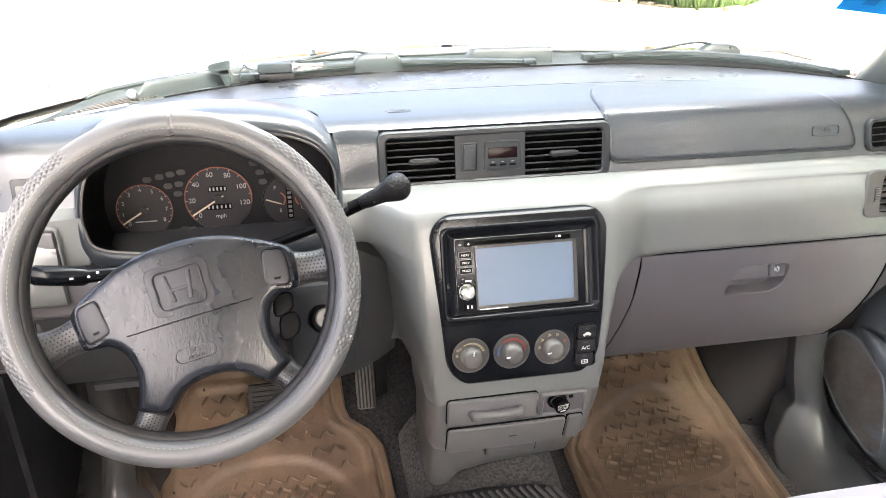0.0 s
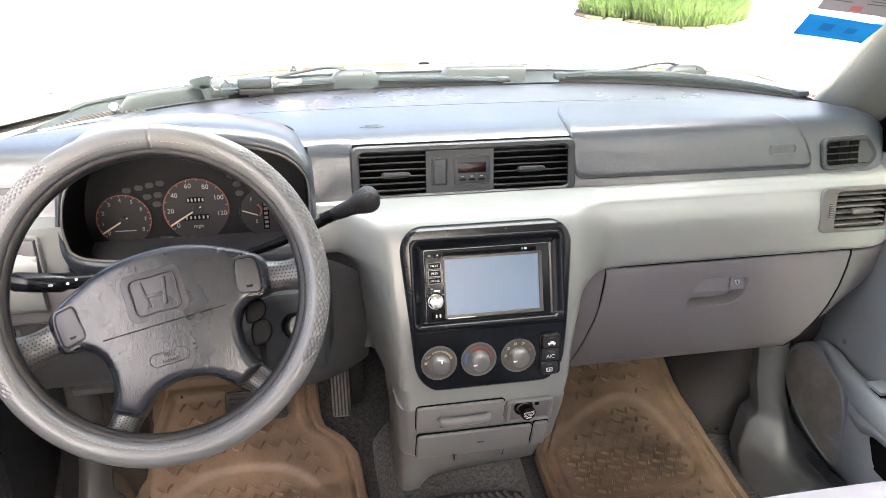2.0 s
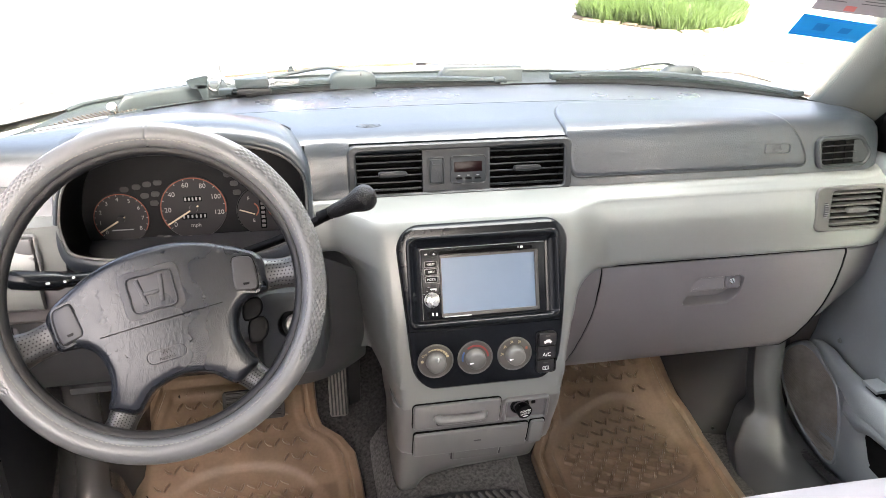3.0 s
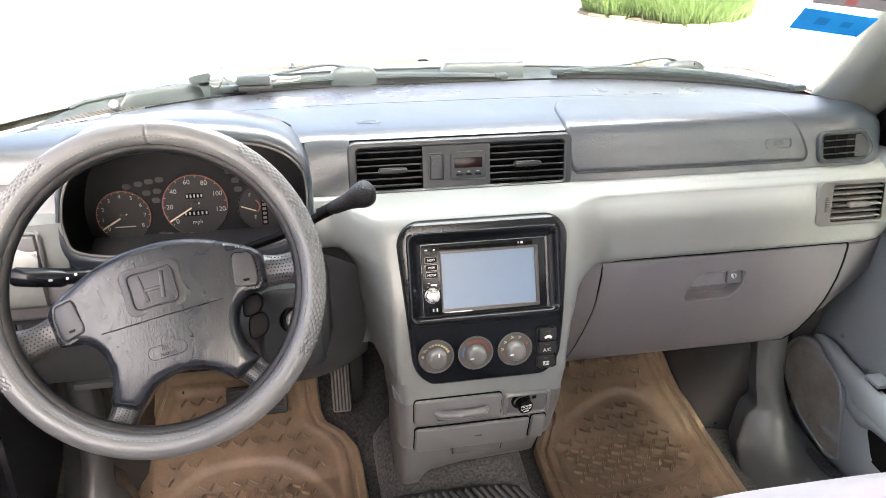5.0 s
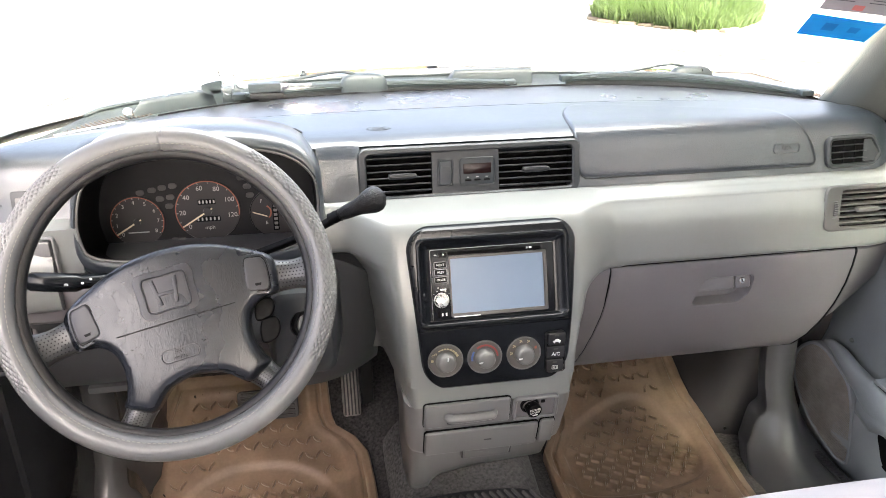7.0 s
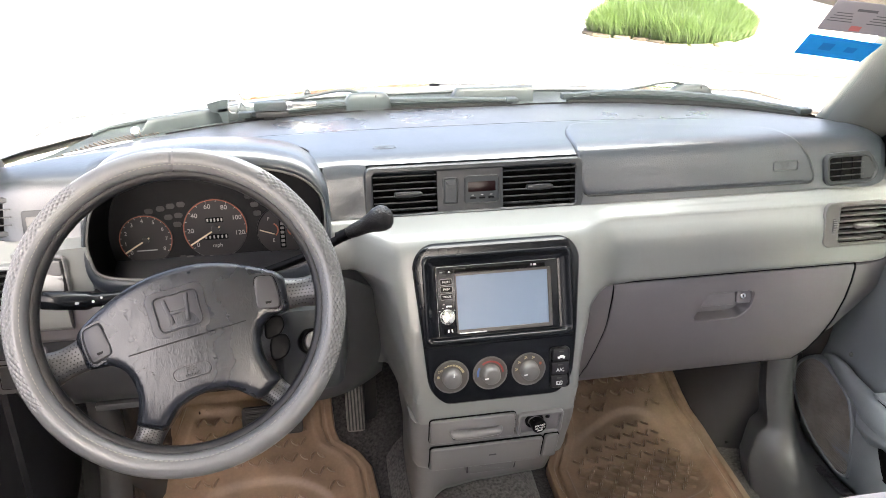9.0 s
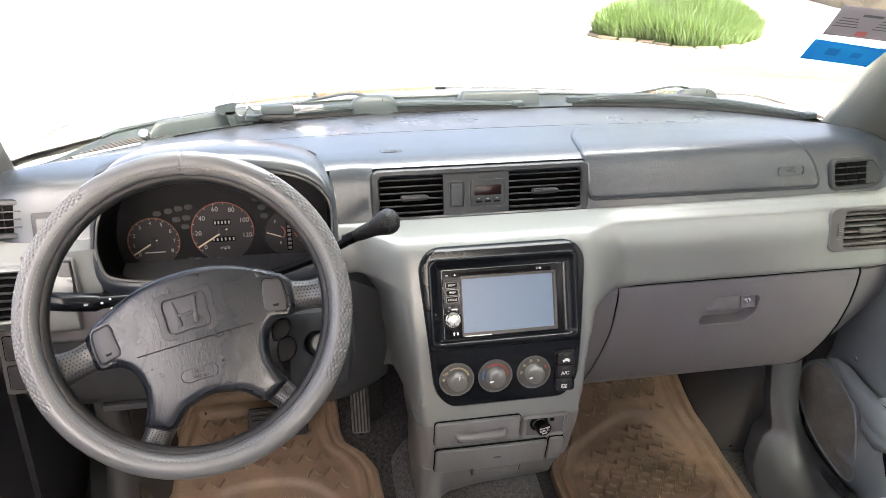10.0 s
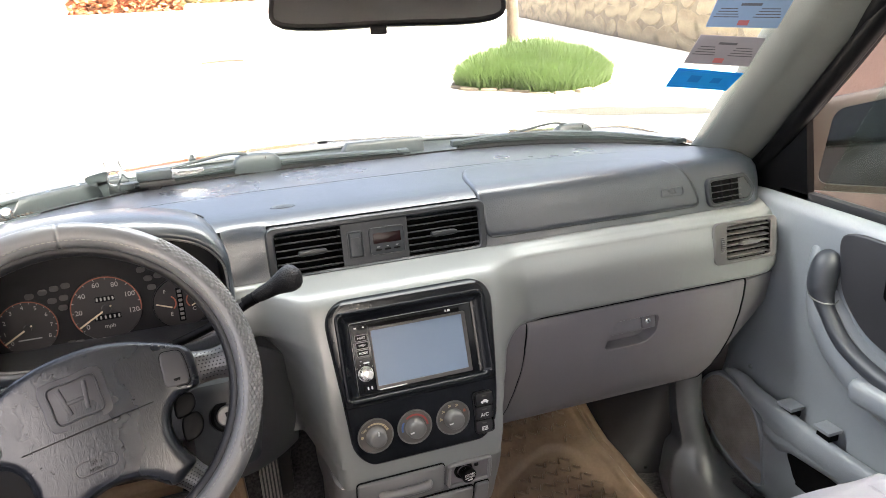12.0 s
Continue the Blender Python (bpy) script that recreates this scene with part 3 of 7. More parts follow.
STACK_L = [(0.53, -0.150), (0.50, -0.153), (0.42, -0.152), (0.35, -0.147), (0.28, -0.141), (0.22, -0.138), (0.15, -0.134), (0.1, -0.128), (0.0, -0.125), (-0.1, -0.12)]
STACK_R = [(0.53, 0.128), (0.50, 0.137), (0.42, 0.140), (0.35, 0.137), (0.28, 0.132), (0.22, 0.127), (0.15, 0.121), (0.1, 0.114), (0.0, 0.11), (-0.1, 0.10)]
MID_Y = [(0.2, 0.15), (0.38, 0.15), (0.390, 0.13), (0.396, 0.095), (0.400, 0.070), (0.403, 0.056), (0.405, 0.049), (0.410, 0.045), (0.43, 0.043), (0.447, 0.0432), (0.465, 0.0445), (0.488, 0.051), (0.507, 0.0665), (0.5165, 0.084), (0.5215, 0.1005), (0.6, 0.12)]
LEFT_Y = [(0.2, 0.16), (0.42, 0.15), (0.44, 0.10), (0.45, 0.083), (0.47, 0.078), (0.507, 0.086), (0.5165, 0.092), (0.5215, 0.1005), (0.6, 0.12)]
FRONT_TOP = [(0.488, 0.0235), (0.497, 0.0275), (0.503, 0.032), (0.509, 0.040), (0.5135, 0.053), (0.5175, 0.072), (0.5215, 0.1005)]


def ease(s):
    s = max(0.0, min(1.0, s))
    return s * s * (3 - 2 * s)


def panel_y(x, z):
    """Depth of the light panel: the centre stack swells out of it with wide fillets."""
    l, r = lerp_table(STACK_L, z), lerp_table(STACK_R, z)
    ys = lerp_table(FRONT_TOP, z) if z >= 0.488 else stack_face(z)
    if l + 0.012 <= x <= r - 0.012:
        return ys
    if x > r - 0.012:
        w = lerp_table([(0.2, 0.024), (0.30, 0.036), (0.38, 0.047), (0.42, 0.082), (0.6, 0.085)], z)
        d = x - (r - 0.012)
        far = lerp_table(MID_Y, min(0.5215, z + (0.05 * math.exp(-max(0, x - r) / 0.022) if z < 0.43 else 0.05 * math.exp(-max(0, x - r) / 0.022) * max(0, 1 - (z - 0.43) / 0.03))))
        if 0.572 < x < 0.682 and 0.4468 < z < 0.5072:
            far += 0.03
    else:
        w = lerp_table([(0.2, 0.026), (0.30, 0.040), (0.38, 0.05), (0.45, 0.075), (0.6, 0.085)], z)
        d = (l + 0.012) - x
        far = lerp_table(LEFT_Y, z)
    return ys + (far - ys) * ease(d / w) + 0.03 * end_bend(x)


def build_stack():
    """The light panel with the centre stack in one moulding, and the base below it, coloured darker for its dimmer
    light.
    """
    xs = sorted(set([round(-0.246 + 0.0055 * i, 4) for i in range(98)] + [round(0.29 + 0.0335 * i, 4) for i in range(14)] + [0.5719, 0.5721, 0.6819, 0.6821, 0.725]))
    zs = [0.232, 0.24, 0.25, 0.27, 0.29, 0.31, 0.33, 0.345, 0.36, 0.37, 0.378, 0.384, 0.390, 0.3945, 0.398, 0.4005, 0.403, 0.4055, 0.41, 0.418, 0.43, 0.44, 0.4466, 0.4472, 0.456, 0.465, 0.476, 0.488, 0.497, 0.503, 0.5068, 0.5075, 0.5105, 0.5135, 0.5155, 0.5175, 0.5195, 0.5215]
    rings = [[(x, panel_y(x, z), z) for z in zs if z > 0.265] + [(x, 0.21, 0.5215), (x, 0.21, 0.27)] for x in xs]
    low = [[(x, panel_y(x, z), z) for z in zs if z < 0.275] + [(x, 0.21, 0.27), (x, 0.21, 0.232)] for x in xs if x < 0.22]
    part("stack_skirt", loft(low), M_MID, dash, "warm grey band under the fascia", angle=60)
    part("centre_panel", loft(rings), M_MID, dash, "light greenish grey moulded panel and centre stack", angle=60)

    def ring(z, back=0.0, slim=0.0):
        y, l, r = stack_face(z) + back, lerp_table(STACK_L, z) + slim, lerp_table(STACK_R, z) - slim
        c = 0.02
        pts = [(l + 0.004, 0.20), (l + 0.002, 0.13), (l, y + 0.055), (l, y + c * 1.2), (l + 0.006, y + 0.008), (l + c, y + 0.001)]
        pts += [(l + c + (r - l - 2 * c) * k / 6, y) for k in range(1, 6)]
        pts += [(r - c, y + 0.001), (r - 0.006, y + 0.008), (r, y + c * 1.2), (r, y + 0.055), (r - 0.002, 0.13), (r - 0.004, 0.20)]
        return [(a, b, z) for a, b in pts]
    rows = [ring(z) for z in (0.2318, 0.21, 0.19, 0.17, 0.15, 0.135, 0.1295)] + [ring(0.1272, 0.001, 0.001), ring(0.1258, 0.004, 0.003), ring(0.1254, 0.010, 0.006)]
    part("stack_base", loft(rows), M_STK, dash, "lower centre stack, coloured darker for its dimmer light", angle=60)
    # the plinth under it: set back, with a foot at its left end
    foot = [(-0.125, 0.016), (-0.097, 0.020), (-0.086, 0.036), (-0.075, 0.045), (-0.015, 0.055), (0.09, 0.061), (0.11, 0.061)]
    xs = [-0.117, -0.112, -0.106, -0.100, -0.095, -0.090, -0.085, -0.080, -0.072, -0.06, -0.04, -0.015, 0.01, 0.04, 0.065, 0.085, 0.097]
    rows = []
    for k in range(9):
        u = k / 8
        yf = 0.002 + 0.036 * u ** 1.2
        cols = [(-0.123, 0.20), (-0.127, 0.12), (-0.128, yf + 0.035), (-0.1265, yf + 0.014), (-0.122, yf + 0.005)] + [(x, yf + (0.002 if x < -0.115 or x > 0.095 else 0.0)) for x in xs] + [(0.103, yf + 0.005), (0.108, yf + 0.014), (0.110, yf + 0.04), (0.108, 0.12), (0.100, 0.20)]
        rows.append([(x, y, 0.132 + (lerp_table(foot, x) - 0.132) * u) for x, y in cols])
    rows.append([(x, min(0.2, y + 0.006), z - 0.002) for x, y, z in rows[-1]])
    rows.append([(x * 0.97, min(0.2, y + 0.05), z + 0.01) for x, y, z in rows[-1]])
    part("stack_plinth", grid(rows)[0], M_STK, dash, "grey plinth under the stack with a moulded foot", angle=60)
    # carpet drawn up the tunnel towards the plinth
    rows = []
    for i in range(41):
        x = -0.150 + 0.280 * i / 40
        drop = 0.05 * max(0, (abs(x + 0.010) - 0.10) / 0.04) ** 1.5
        rows.append([(x, y, z - drop + 0.0012 * noise.noise((x * 90, y * 90, 3.0))) for y, z in smooth_line([(0.03, -0.062), (0.085, -0.046), (0.12, -0.036), (0.17, -0.024), (0.22, -0.012), (0.26, 0.0)], 5)] + [(x, 0.26, -0.1), (x, 0.03, -0.1)])
    part("tunnel_carpet", loft(rows), M_CARPET_LIT, dash, "grey carpet drawn up the tunnel")



build_stack()

# lower grey plastic, its colour darkened for the shade under the dash
M_KNEE_SHADED = material("shaded_knee_plastic", (0.047, 0.048, 0.052, 1), 0.36, grain=0.15, grain_size=500, vary=0.06)
# knee panel under the instruments, the light switch panel beside them
KNEE = [(0.30, 0.235), (0.14, 0.232), (0.115, 0.238), (0.10, 0.26), (0.085, 0.32), (0.075, 0.38), (0.070, 0.43), (0.068, 0.455)]
xs = [-0.74 + 0.58 * i / 40 for i in range(41)]


def knee_fall(x):
    """How far the panel has rounded off towards the centre stack, 0 to 1."""
    return min(1.0, max(0.0, (x + 0.285) / 0.125)) ** 2


def knee_low(x):
    """How far its lower edge hangs down beside the column, 0 to 1."""
    return ease((x + 0.36) / 0.07)


part("knee_panel", loft(station(xs, lambda x: [(y + 0.03 * end_bend(x) + 0.075 * knee_fall(x), 0.235 - 0.042 * knee_low(x) + (z - 0.235) * (1 + 0.19 * knee_low(x) - 0.38 * knee_fall(x))) for y, z in KNEE], lambda x: [(0.27, 0.235 - 0.042 * knee_low(x) + 0.22 * (1 + 0.19 * knee_low(x) - 0.38 * knee_fall(x)))])), M_KNEE_SHADED, dash, "grey plastic knee panel")
part("knee_tray", box((-0.62, 0.11, 0.222), (-0.52, 0.2, 0.234), 0.004), M_KNEE_SHADED, dash)


HOOD_IN = smooth_outline([(-0.570, 0.535), (-0.570, 0.502), (-0.557, 0.477), (-0.50, 0.467), (-0.42, 0.465), (-0.33, 0.467), (-0.278, 0.477), (-0.252, 0.503), (-0.246, 0.545), (-0.253, 0.579), (-0.285, 0.606), (-0.345, 0.620), (-0.43, 0.623), (-0.515, 0.610), (-0.555, 0.577)], 6)
HOOD_OUT = smooth_outline([(-0.579, 0.540), (-0.585, 0.485), (-0.562, 0.447), (-0.50, 0.434), (-0.42, 0.430), (-0.33, 0.435), (-0.262, 0.454), (-0.240, 0.49), (-0.238, 0.545), (-0.243, 0.587), (-0.270, 0.623), (-0.335, 0.641), (-0.43, 0.646), (-0.53, 0.634), (-0.569, 0.597)], 6)


def hood_ring(mix, y_top, y_bot, dz=0.0, shrink=1.0, sag=0.0):
    """A ring round the instruments, from the edge of the opening (mix 0) to the outside of the hood (mix 1)."""
    out = []
    for (x, z), (p, q) in zip(HOOD_IN, HOOD_OUT):
        u = max(0, min(1, (z - 0.46) / 0.18))
        a_, b_ = x + (p - x) * mix, z + (q - z) * mix
        a_, b_ = -0.42 + (a_ + 0.42) * shrink, 0.54 + (b_ - 0.54) * shrink
        out.append((a_, y_bot + (y_top - y_bot) * u, b_ + dz * u - sag * (1 - u)))
    return out


hood = thing("instrument_hood", (-0.42, 0.1, 0.46), "dark grey vinyl hood round the instruments", "instrument hood")
part("tunnel", grid([hood_ring(0.0, 0.168, 0.164, -0.014, 0.97, 0.032), hood_ring(0.0, 0.13, 0.12, -0.008, 0.985, 0.026), hood_ring(0.0, 0.09, 0.078, -0.002, 1.0, 0.010), hood_ring(0.0, 0.074, 0.062)], False, True)[0], M_BLACK, hood, "matt black inner tunnel")
part("shell", grid([hood_ring(0.0, 0.074, 0.062), hood_ring(0.10, 0.070, 0.057), hood_ring(0.30, 0.070, 0.055), hood_ring(0.6, 0.075, 0.056), hood_ring(0.85, 0.084, 0.059), hood_ring(1.0, 0.104, 0.066), hood_ring(1.0, 0.150, 0.09, -0.004), hood_ring(1.0, 0.21, 0.12, -0.016), hood_ring(1.0, 0.30, 0.15, -0.045)], False, True)[0], M_PAD, hood, angle=60)
# paler bead paints the highlight along the hood's inner edge
part("lip_highlight", sweep(hood_ring(0.02, 0.072, 0.0595), 0.0024, 8, True), M_KNOB, hood, "pale bead for the highlight on the edge of the opening")
rows = []
for z in (0.456, 0.47, 0.49, 0.51, 0.522):
    rows.append([(x, lerp_table([(-0.66, 0.050), (-0.62, 0.056), (-0.575, 0.060)], x), z) for x in (-0.665, -0.64, -0.62, -0.60, -0.582, -0.572)] + [(-0.572, 0.16, z), (-0.665, 0.16, z)])
part("switch_panel", loft(rows), M_MID, dash, "light grey switch panel")
rows = [[(x, 0.0585 + dy, z) for x in [-0.665 + 0.40 * k / 10 for k in range(11)]] + [(-0.265, 0.14, z), (-0.665, 0.14, z)] for z, dy in ((0.376, 0.012), (0.379, 0.004), (0.386, 0.0), (0.41, -0.002), (0.430, 0.0), (0.4365, 0.004), (0.4375, 0.010))]
part("column_surround", loft(rows), M_LOW, dash, "grey panel under the instruments", angle=50)

# ---- vents ----


def slats(vent, m, w, h, n, mat, depth=0.011, pitch=-9, thick=0.0023):
    for k in range(n):
        y = -h / 2 + h * (k + 0.5) / n
        part("slat", box((-w / 2, -thick / 2, -depth / 2), (w / 2, thick / 2, depth / 2), 0.0007, 1, m @ pose(0, y, -depth * 0.42) @ pose(0, 0, 0, pitch)), mat, vent)


def vent_tab(vent, m, w, mat):
    o = smooth_outline([(-w / 2, -0.0035), (-w * 0.2, -0.0042), (w * 0.25, -0.0042), (w / 2, -0.0025), (w / 2, 0.0025), (w * 0.25, 0.0042), (-w * 0.2, 0.0042), (-w / 2, 0.0035)], 3)
    part("tab", plate(o, -0.004, 0.0045, 0.002, m), mat, vent, "ribbed thumb tab")


def vent_box(vent, m, w, h, depth, vanes=5):
    o, i = rrect(w + 0.004, h + 0.004, 0.003, 2), rrect(w, h, 0.003, 2)
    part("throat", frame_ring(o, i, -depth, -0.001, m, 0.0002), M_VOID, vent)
    part("dark_backing", plate(i, -depth, -depth + 0.001, 0, m), M_VOID, vent, smooth=False)
    for k in range(vanes):
        x = -w / 2 + w * (k + 0.5) / vanes
        part("vane", box((x - 0.0006, -h / 2, -depth + 0.001), (x + 0.0006, h / 2, -0.014), 0, 1, m), M_BLACK, vent, smooth=False)


VP = facing(-0.0135, 0.1085, 0.5555, 10)
panel = thing("centre_vent_panel", (-0.0135, 0.12, 0.515), "dark grey panel framing the centre air vents and clock", "vent panel")
outer = rrect(0.343, 0.0835, 0.013, 5)
inner = rrect(0.318, 0.0625, 0.007, 5)
part("frame", frame_ring(outer, inner, -0.018, 0.003, VP, 0.0025), M_PADF, panel)
part("middle_panel", plate(rrect(0.103, 0.0625, 0.001, 2), -0.018, 0.0005, 0.0005, VP @ pose(-0.0095, 0, 0)), M_PADF, panel, smooth=False)
for cx, w in ((-0.1095, 0.0965), (0.1005, 0.1165)):
    v = thing("air_vent", VP @ Vector((cx, -0.03, 0)), "black slatted centre air vent with a thumb tab", "air vent", "dashboard air vents")
    m = VP @ pose(cx, 0, 0)
    vent_box(v, m, w, 0.0615, 0.024, 0)
    slats(v, m, w - 0.001, 0.060, 6, M_SLAT)
    vent_tab(v, m @ pose(0.004 if cx < 0 else 0.0, -0.002, 0.001), 0.040, M_SLAT)

M_BTN2 = material("blue_grey_switch_plastic", (0.021, 0.026, 0.030, 1), 0.40, vary=0.06, spec=0.4)
rocker = thing("hazard_switch", VP @ Vector((-0.040, -0.02, 0)), "dark grey rectangular rocker switch", "switch")
o = rrect(0.025, 0.042, 0.004)
part("surround", frame_ring(o, inset_outline(o, 0.0025), 0, 0.002, VP @ pose(-0.0405, -0.0005, 0), 0.0006), M_PADF, rocker)
part("button", plate(inset_outline(o, 0.003), 0, 0.0035, 0.0015, VP @ pose(-0.0405, -0.0005, 0, -3)), M_BTN2, rocker, "grey push button")
part("symbol", plate(rrect(0.012, 0.006, 0.001, 2), 0, 0.0042, 0, VP @ pose(-0.0405, 0.007, 0)), M_PADF, rocker, smooth=False)

clock = thing("dash_clock", VP @ Vector((0.008, -0.02, 0)), "small digital dash clock with a dark red display", "clock")
o = rrect(0.055, 0.043, 0.006)
CM_ = VP @ pose(0.0083, -0.0005, 0)
part("surround", frame_ring(o, inset_outline(o, 0.0015), 0, 0.0022, CM_, 0.0006), M_PADF, clock)
part("face", plate(inset_outline(o, 0.0016), 0, 0.0014, 0.0004, CM_), M_BTN2, clock)
M_DISPLAY = material("dark_red_display", (0.009, 0.002, 0.002, 1), 0.2, vary=0.1, spec=0.12)
part("display", plate(rrect(0.043, 0.0155, 0.001, 2), 0, 0.0021, 0.0003, CM_ @ pose(0, 0.0045, 0)), M_DISPLAY, clock, "dark red display window")
for k in (-1, 0, 1):
    part("button", plate(rrect(0.010, 0.0032, 0.0014, 3), 0, 0.0032, 0.0008, CM_ @ pose(k * 0.0145, -0.0128, 0)), M_BLACK, clock)
    part("marking", plate(rrect(0.004, 0.0012, 0.0003, 1), 0, 0.0019, 0, CM_ @ pose(k * 0.0145, -0.0085, 0)), M_GREY, clock, smooth=False)

# the large vent let into the light panel on the passenger side
M_VENT = material("grey_vent_plastic", (0.088, 0.086, 0.084, 1), 0.38, vary=0.06)
RV = facing(0.622, 0.0455, 0.478, 8)
v = thing("air_vent", (0.622, 0.05, 0.44), "grey slatted outer air vent with a thumb wheel", "air vent", "dashboard air vents")
o = rrect(0.134, 0.0745, 0.012, 6)
i_ = [(x + 0.006, y) for x, y in rrect(0.094, 0.061, 0.006, 6)]
part("frame", frame_ring(o, i_, -0.006, 0.0015, RV, 0.0012), M_VENT, v, "grey frame")
vent_box(v, RV @ pose(0.006, 0, 0), 0.094, 0.061, 0.026, 0)
slats(v, RV @ pose(0.006, 0, -0.003), 0.093, 0.059, 6, M_VENT, 0.013, 4, 0.0026)
vent_tab(v, RV @ pose(0.008, -0.003, 0.001), 0.038, M_VENT)
part("thumb_wheel", lathe([(0.0, -0.002), (0.0207, -0.0028), (0.0212, 0), (0.0207, 0.0028), (0.0, 0.002)], 40, RV @ pose(-0.051, -0.001, -0.0155) @ pose(0, 0, 0, 0, 90, 0)), M_LOWD, v, "ribbed grey thumb wheel")
for k in range(9):
    a = radians(-40 + 10 * k)
    part("wheel_rib", box((-0.003, -0.0005, 0.0203), (0.003, 0.0005, 0.0222), 0, 1, RV @ pose(-0.051, -0.001, -0.0155) @ pose(0, 0, 0, -40 + 10 * k, 0, 0)), M_LOW, v, smooth=False)

# demister vents at both ends of the pad
for s, cx, w in ((1, 0.630, 0.105), (-1, -0.700, 0.075)):
    m = facing(cx, 0.1065 + 0.03 * end_bend(cx), 0.5535, 12, -4 if s > 0 else 0)
    v = thing("air_vent", (cx, 0.11, 0.53), "dark slatted side demister vent", "air vent", "dashboard air vents")
    o, i_ = rrect(w, 0.057, 0.008, 5), rrect(w - 0.024, 0.037, 0.004, 5)
    if s > 0:
        # an eye-shaped mouth that runs out in a scoop towards the door
        i_ = round_poly([(-0.041, -0.0185), (0.041, -0.0185), (0.050, -0.006), (0.033, 0.0185), (-0.043, 0.0185)], 0.006, 5)
        o = inset_outline(i_, -0.0085)
        part("scoop", plate(round_poly([(0.019, -0.0182), (0.0405, -0.0182), (0.0492, -0.006), (0.0328, 0.0182), (0.019, 0.0182)], 0.003, 4), -0.001, 0.0021, 0.0003, m), M_PADF, v, "smooth scoop beside the slats")
    else:
        i_ = [(x + 0.002, y) for x, y in i_]
    part("frame", frame_ring(o, i_, -0.02, 0.003, m, 0.0026), M_PADF, v)
    # sheet on the uncut pad, coloured for the shade in the vent
    part("dark_backing", plate(rrect(w - 0.02, 0.04, 0.003, 2), -0.004, 0.0012, 0, m), M_VOID, v, smooth=False)
    for k in range(3):
        part("slat", box((-w / 2 + 0.012, -0.001, -0.003), ((0.024 if s > 0 else w / 2 - 0.014), 0.001, 0.003), 0.0004, 1, m @ pose(-s * 0.002, -0.011 + 0.011 * k, 0.0035) @ pose(0, 0, 0, -8)), M_SLAT, v)
    for k in range(2):
        part("vane", box((-0.0008, -0.018, 0.0), (0.0008, 0.018, 0.003), 0, 1, m @ pose(-0.02 + 0.022 * k, 0, 0)), M_BLACK, v, smooth=False)
# blank switch and the lower vent by the driver door
m = facing(-0.6435, 0.105, 0.5395, 12)
bl = thing("blank_switch", (-0.6435, 0.11, 0.515), "blank grey switch plate in the dash", "switch")
part("plate", plate(rrect(0.036, 0.047, 0.004), -0.01, 0.002, 0.0015, m), M_PADF, bl)
part("button", plate(rrect(0.024, 0.03, 0.003), -0.01, 0.0035, 0.0012, m), M_KNOB, bl)
m = facing(-0.703, 0.046, 0.467, 4)
v = thing("air_vent", (-0.703, 0.05, 0.43), "black slatted outer air vent on the driver side", "air vent", "dashboard air vents")
o, i_ = rrect(0.088, 0.082, 0.008, 5), rrect(0.076, 0.070, 0.005, 5)
part("frame", frame_ring(o, i_, -0.01, 0.008, m, 0.003), M_MID, v)
# near-black sheet in place of a shaded vent throat
part("dark_backing", plate(i_, -0.006, 0.001, 0, m), M_VOID, v, smooth=False)
slats(v, m @ pose(0, 0, 0.0075), 0.075, 0.068, 6, M_SLAT, 0.008)

# switches on the light panel left of the instruments
sw = thing("dimmer_switch", (-0.612, 0.05, 0.46), "light grey dimmer and mirror switch block", "switch")
m = facing(-0.622, 0.0555, 0.484, 0, 12)
o = rrect(0.046, 0.062, 0.006)
part("surround", frame_ring(o, inset_outline(o, 0.003), -0.004, 0.0025, m, 0.0008), M_STK, sw)
for dy, h in ((0.014, 0.022), (-0.013, 0.026)):
    part("button", plate(rrect(0.034, h, 0.003), -0.004, 0.004, 0.0015, m @ pose(0, dy, 0)), M_STK, sw)
m = facing(-0.695, 0.078, 0.345, 8)
sw = thing("switch_bank", (-0.695, 0.08, 0.30), "dark switch bank low on the driver side", "switch")
part("plate", plate(rrect(0.075, 0.10, 0.006), -0.01, 0.003, 0.002, m), M_LOW, sw)
for a in (-1, 1):
    for b_ in (-1, 1):
        part("button", plate(rrect(0.026, 0.036, 0.003), -0.01, 0.006, 0.002, m @ pose(a * 0.017, b_ * 0.023, 0)), M_KNEE_SHADED, sw)
        part("button_gap", plate(rrect(0.029, 0.039, 0.004), -0.01, 0.0036, 0, m @ pose(a * 0.017, b_ * 0.023, 0)), M_VOID, sw, smooth=False)
part("indicator", plate(rrect(0.008, 0.003, 0.001, 2), 0, 0.0066, 0, m @ pose(0.017, -0.036, 0)), M_RED, sw, "small red indicator", smooth=False)

# ---- instruments ----
cluster = thing("instrument_cluster", (-0.43, 0.17, 0.42), "black instrument cluster with three red-ringed dials", "instrument cluster")
CL = facing(-0.42, 0.160, 0.49, 4)
part("backing", plate(smooth_outline([(0.19, 0.06), (0.15, 0.125), (0.0, 0.135), (-0.13, 0.125), (-0.19, 0.06), (-0.195, -0.03), (-0.16, -0.068), (0.0, -0.073), (0.15, -0.068), (0.195, -0.03)], 5), -0.012, -0.003, 0, CL), M_CLUSTER, cluster, smooth=False)


def arc_band(r0, r1, a0, a1, z, n=48):
    rows = [[(r * math.cos(radians(a0 + (a1 - a0) * k / n)), r * math.sin(radians(a0 + (a1 - a0) * k / n)), z) for r in (r0, r1)] for k in range(n + 1)]
    low = [[(x, y, z - 0.0008) for x, y, z in r] for r in rows]
    return loft([[a[0], a[1], b[1], b[0]] for a, b in zip(rows, low)])


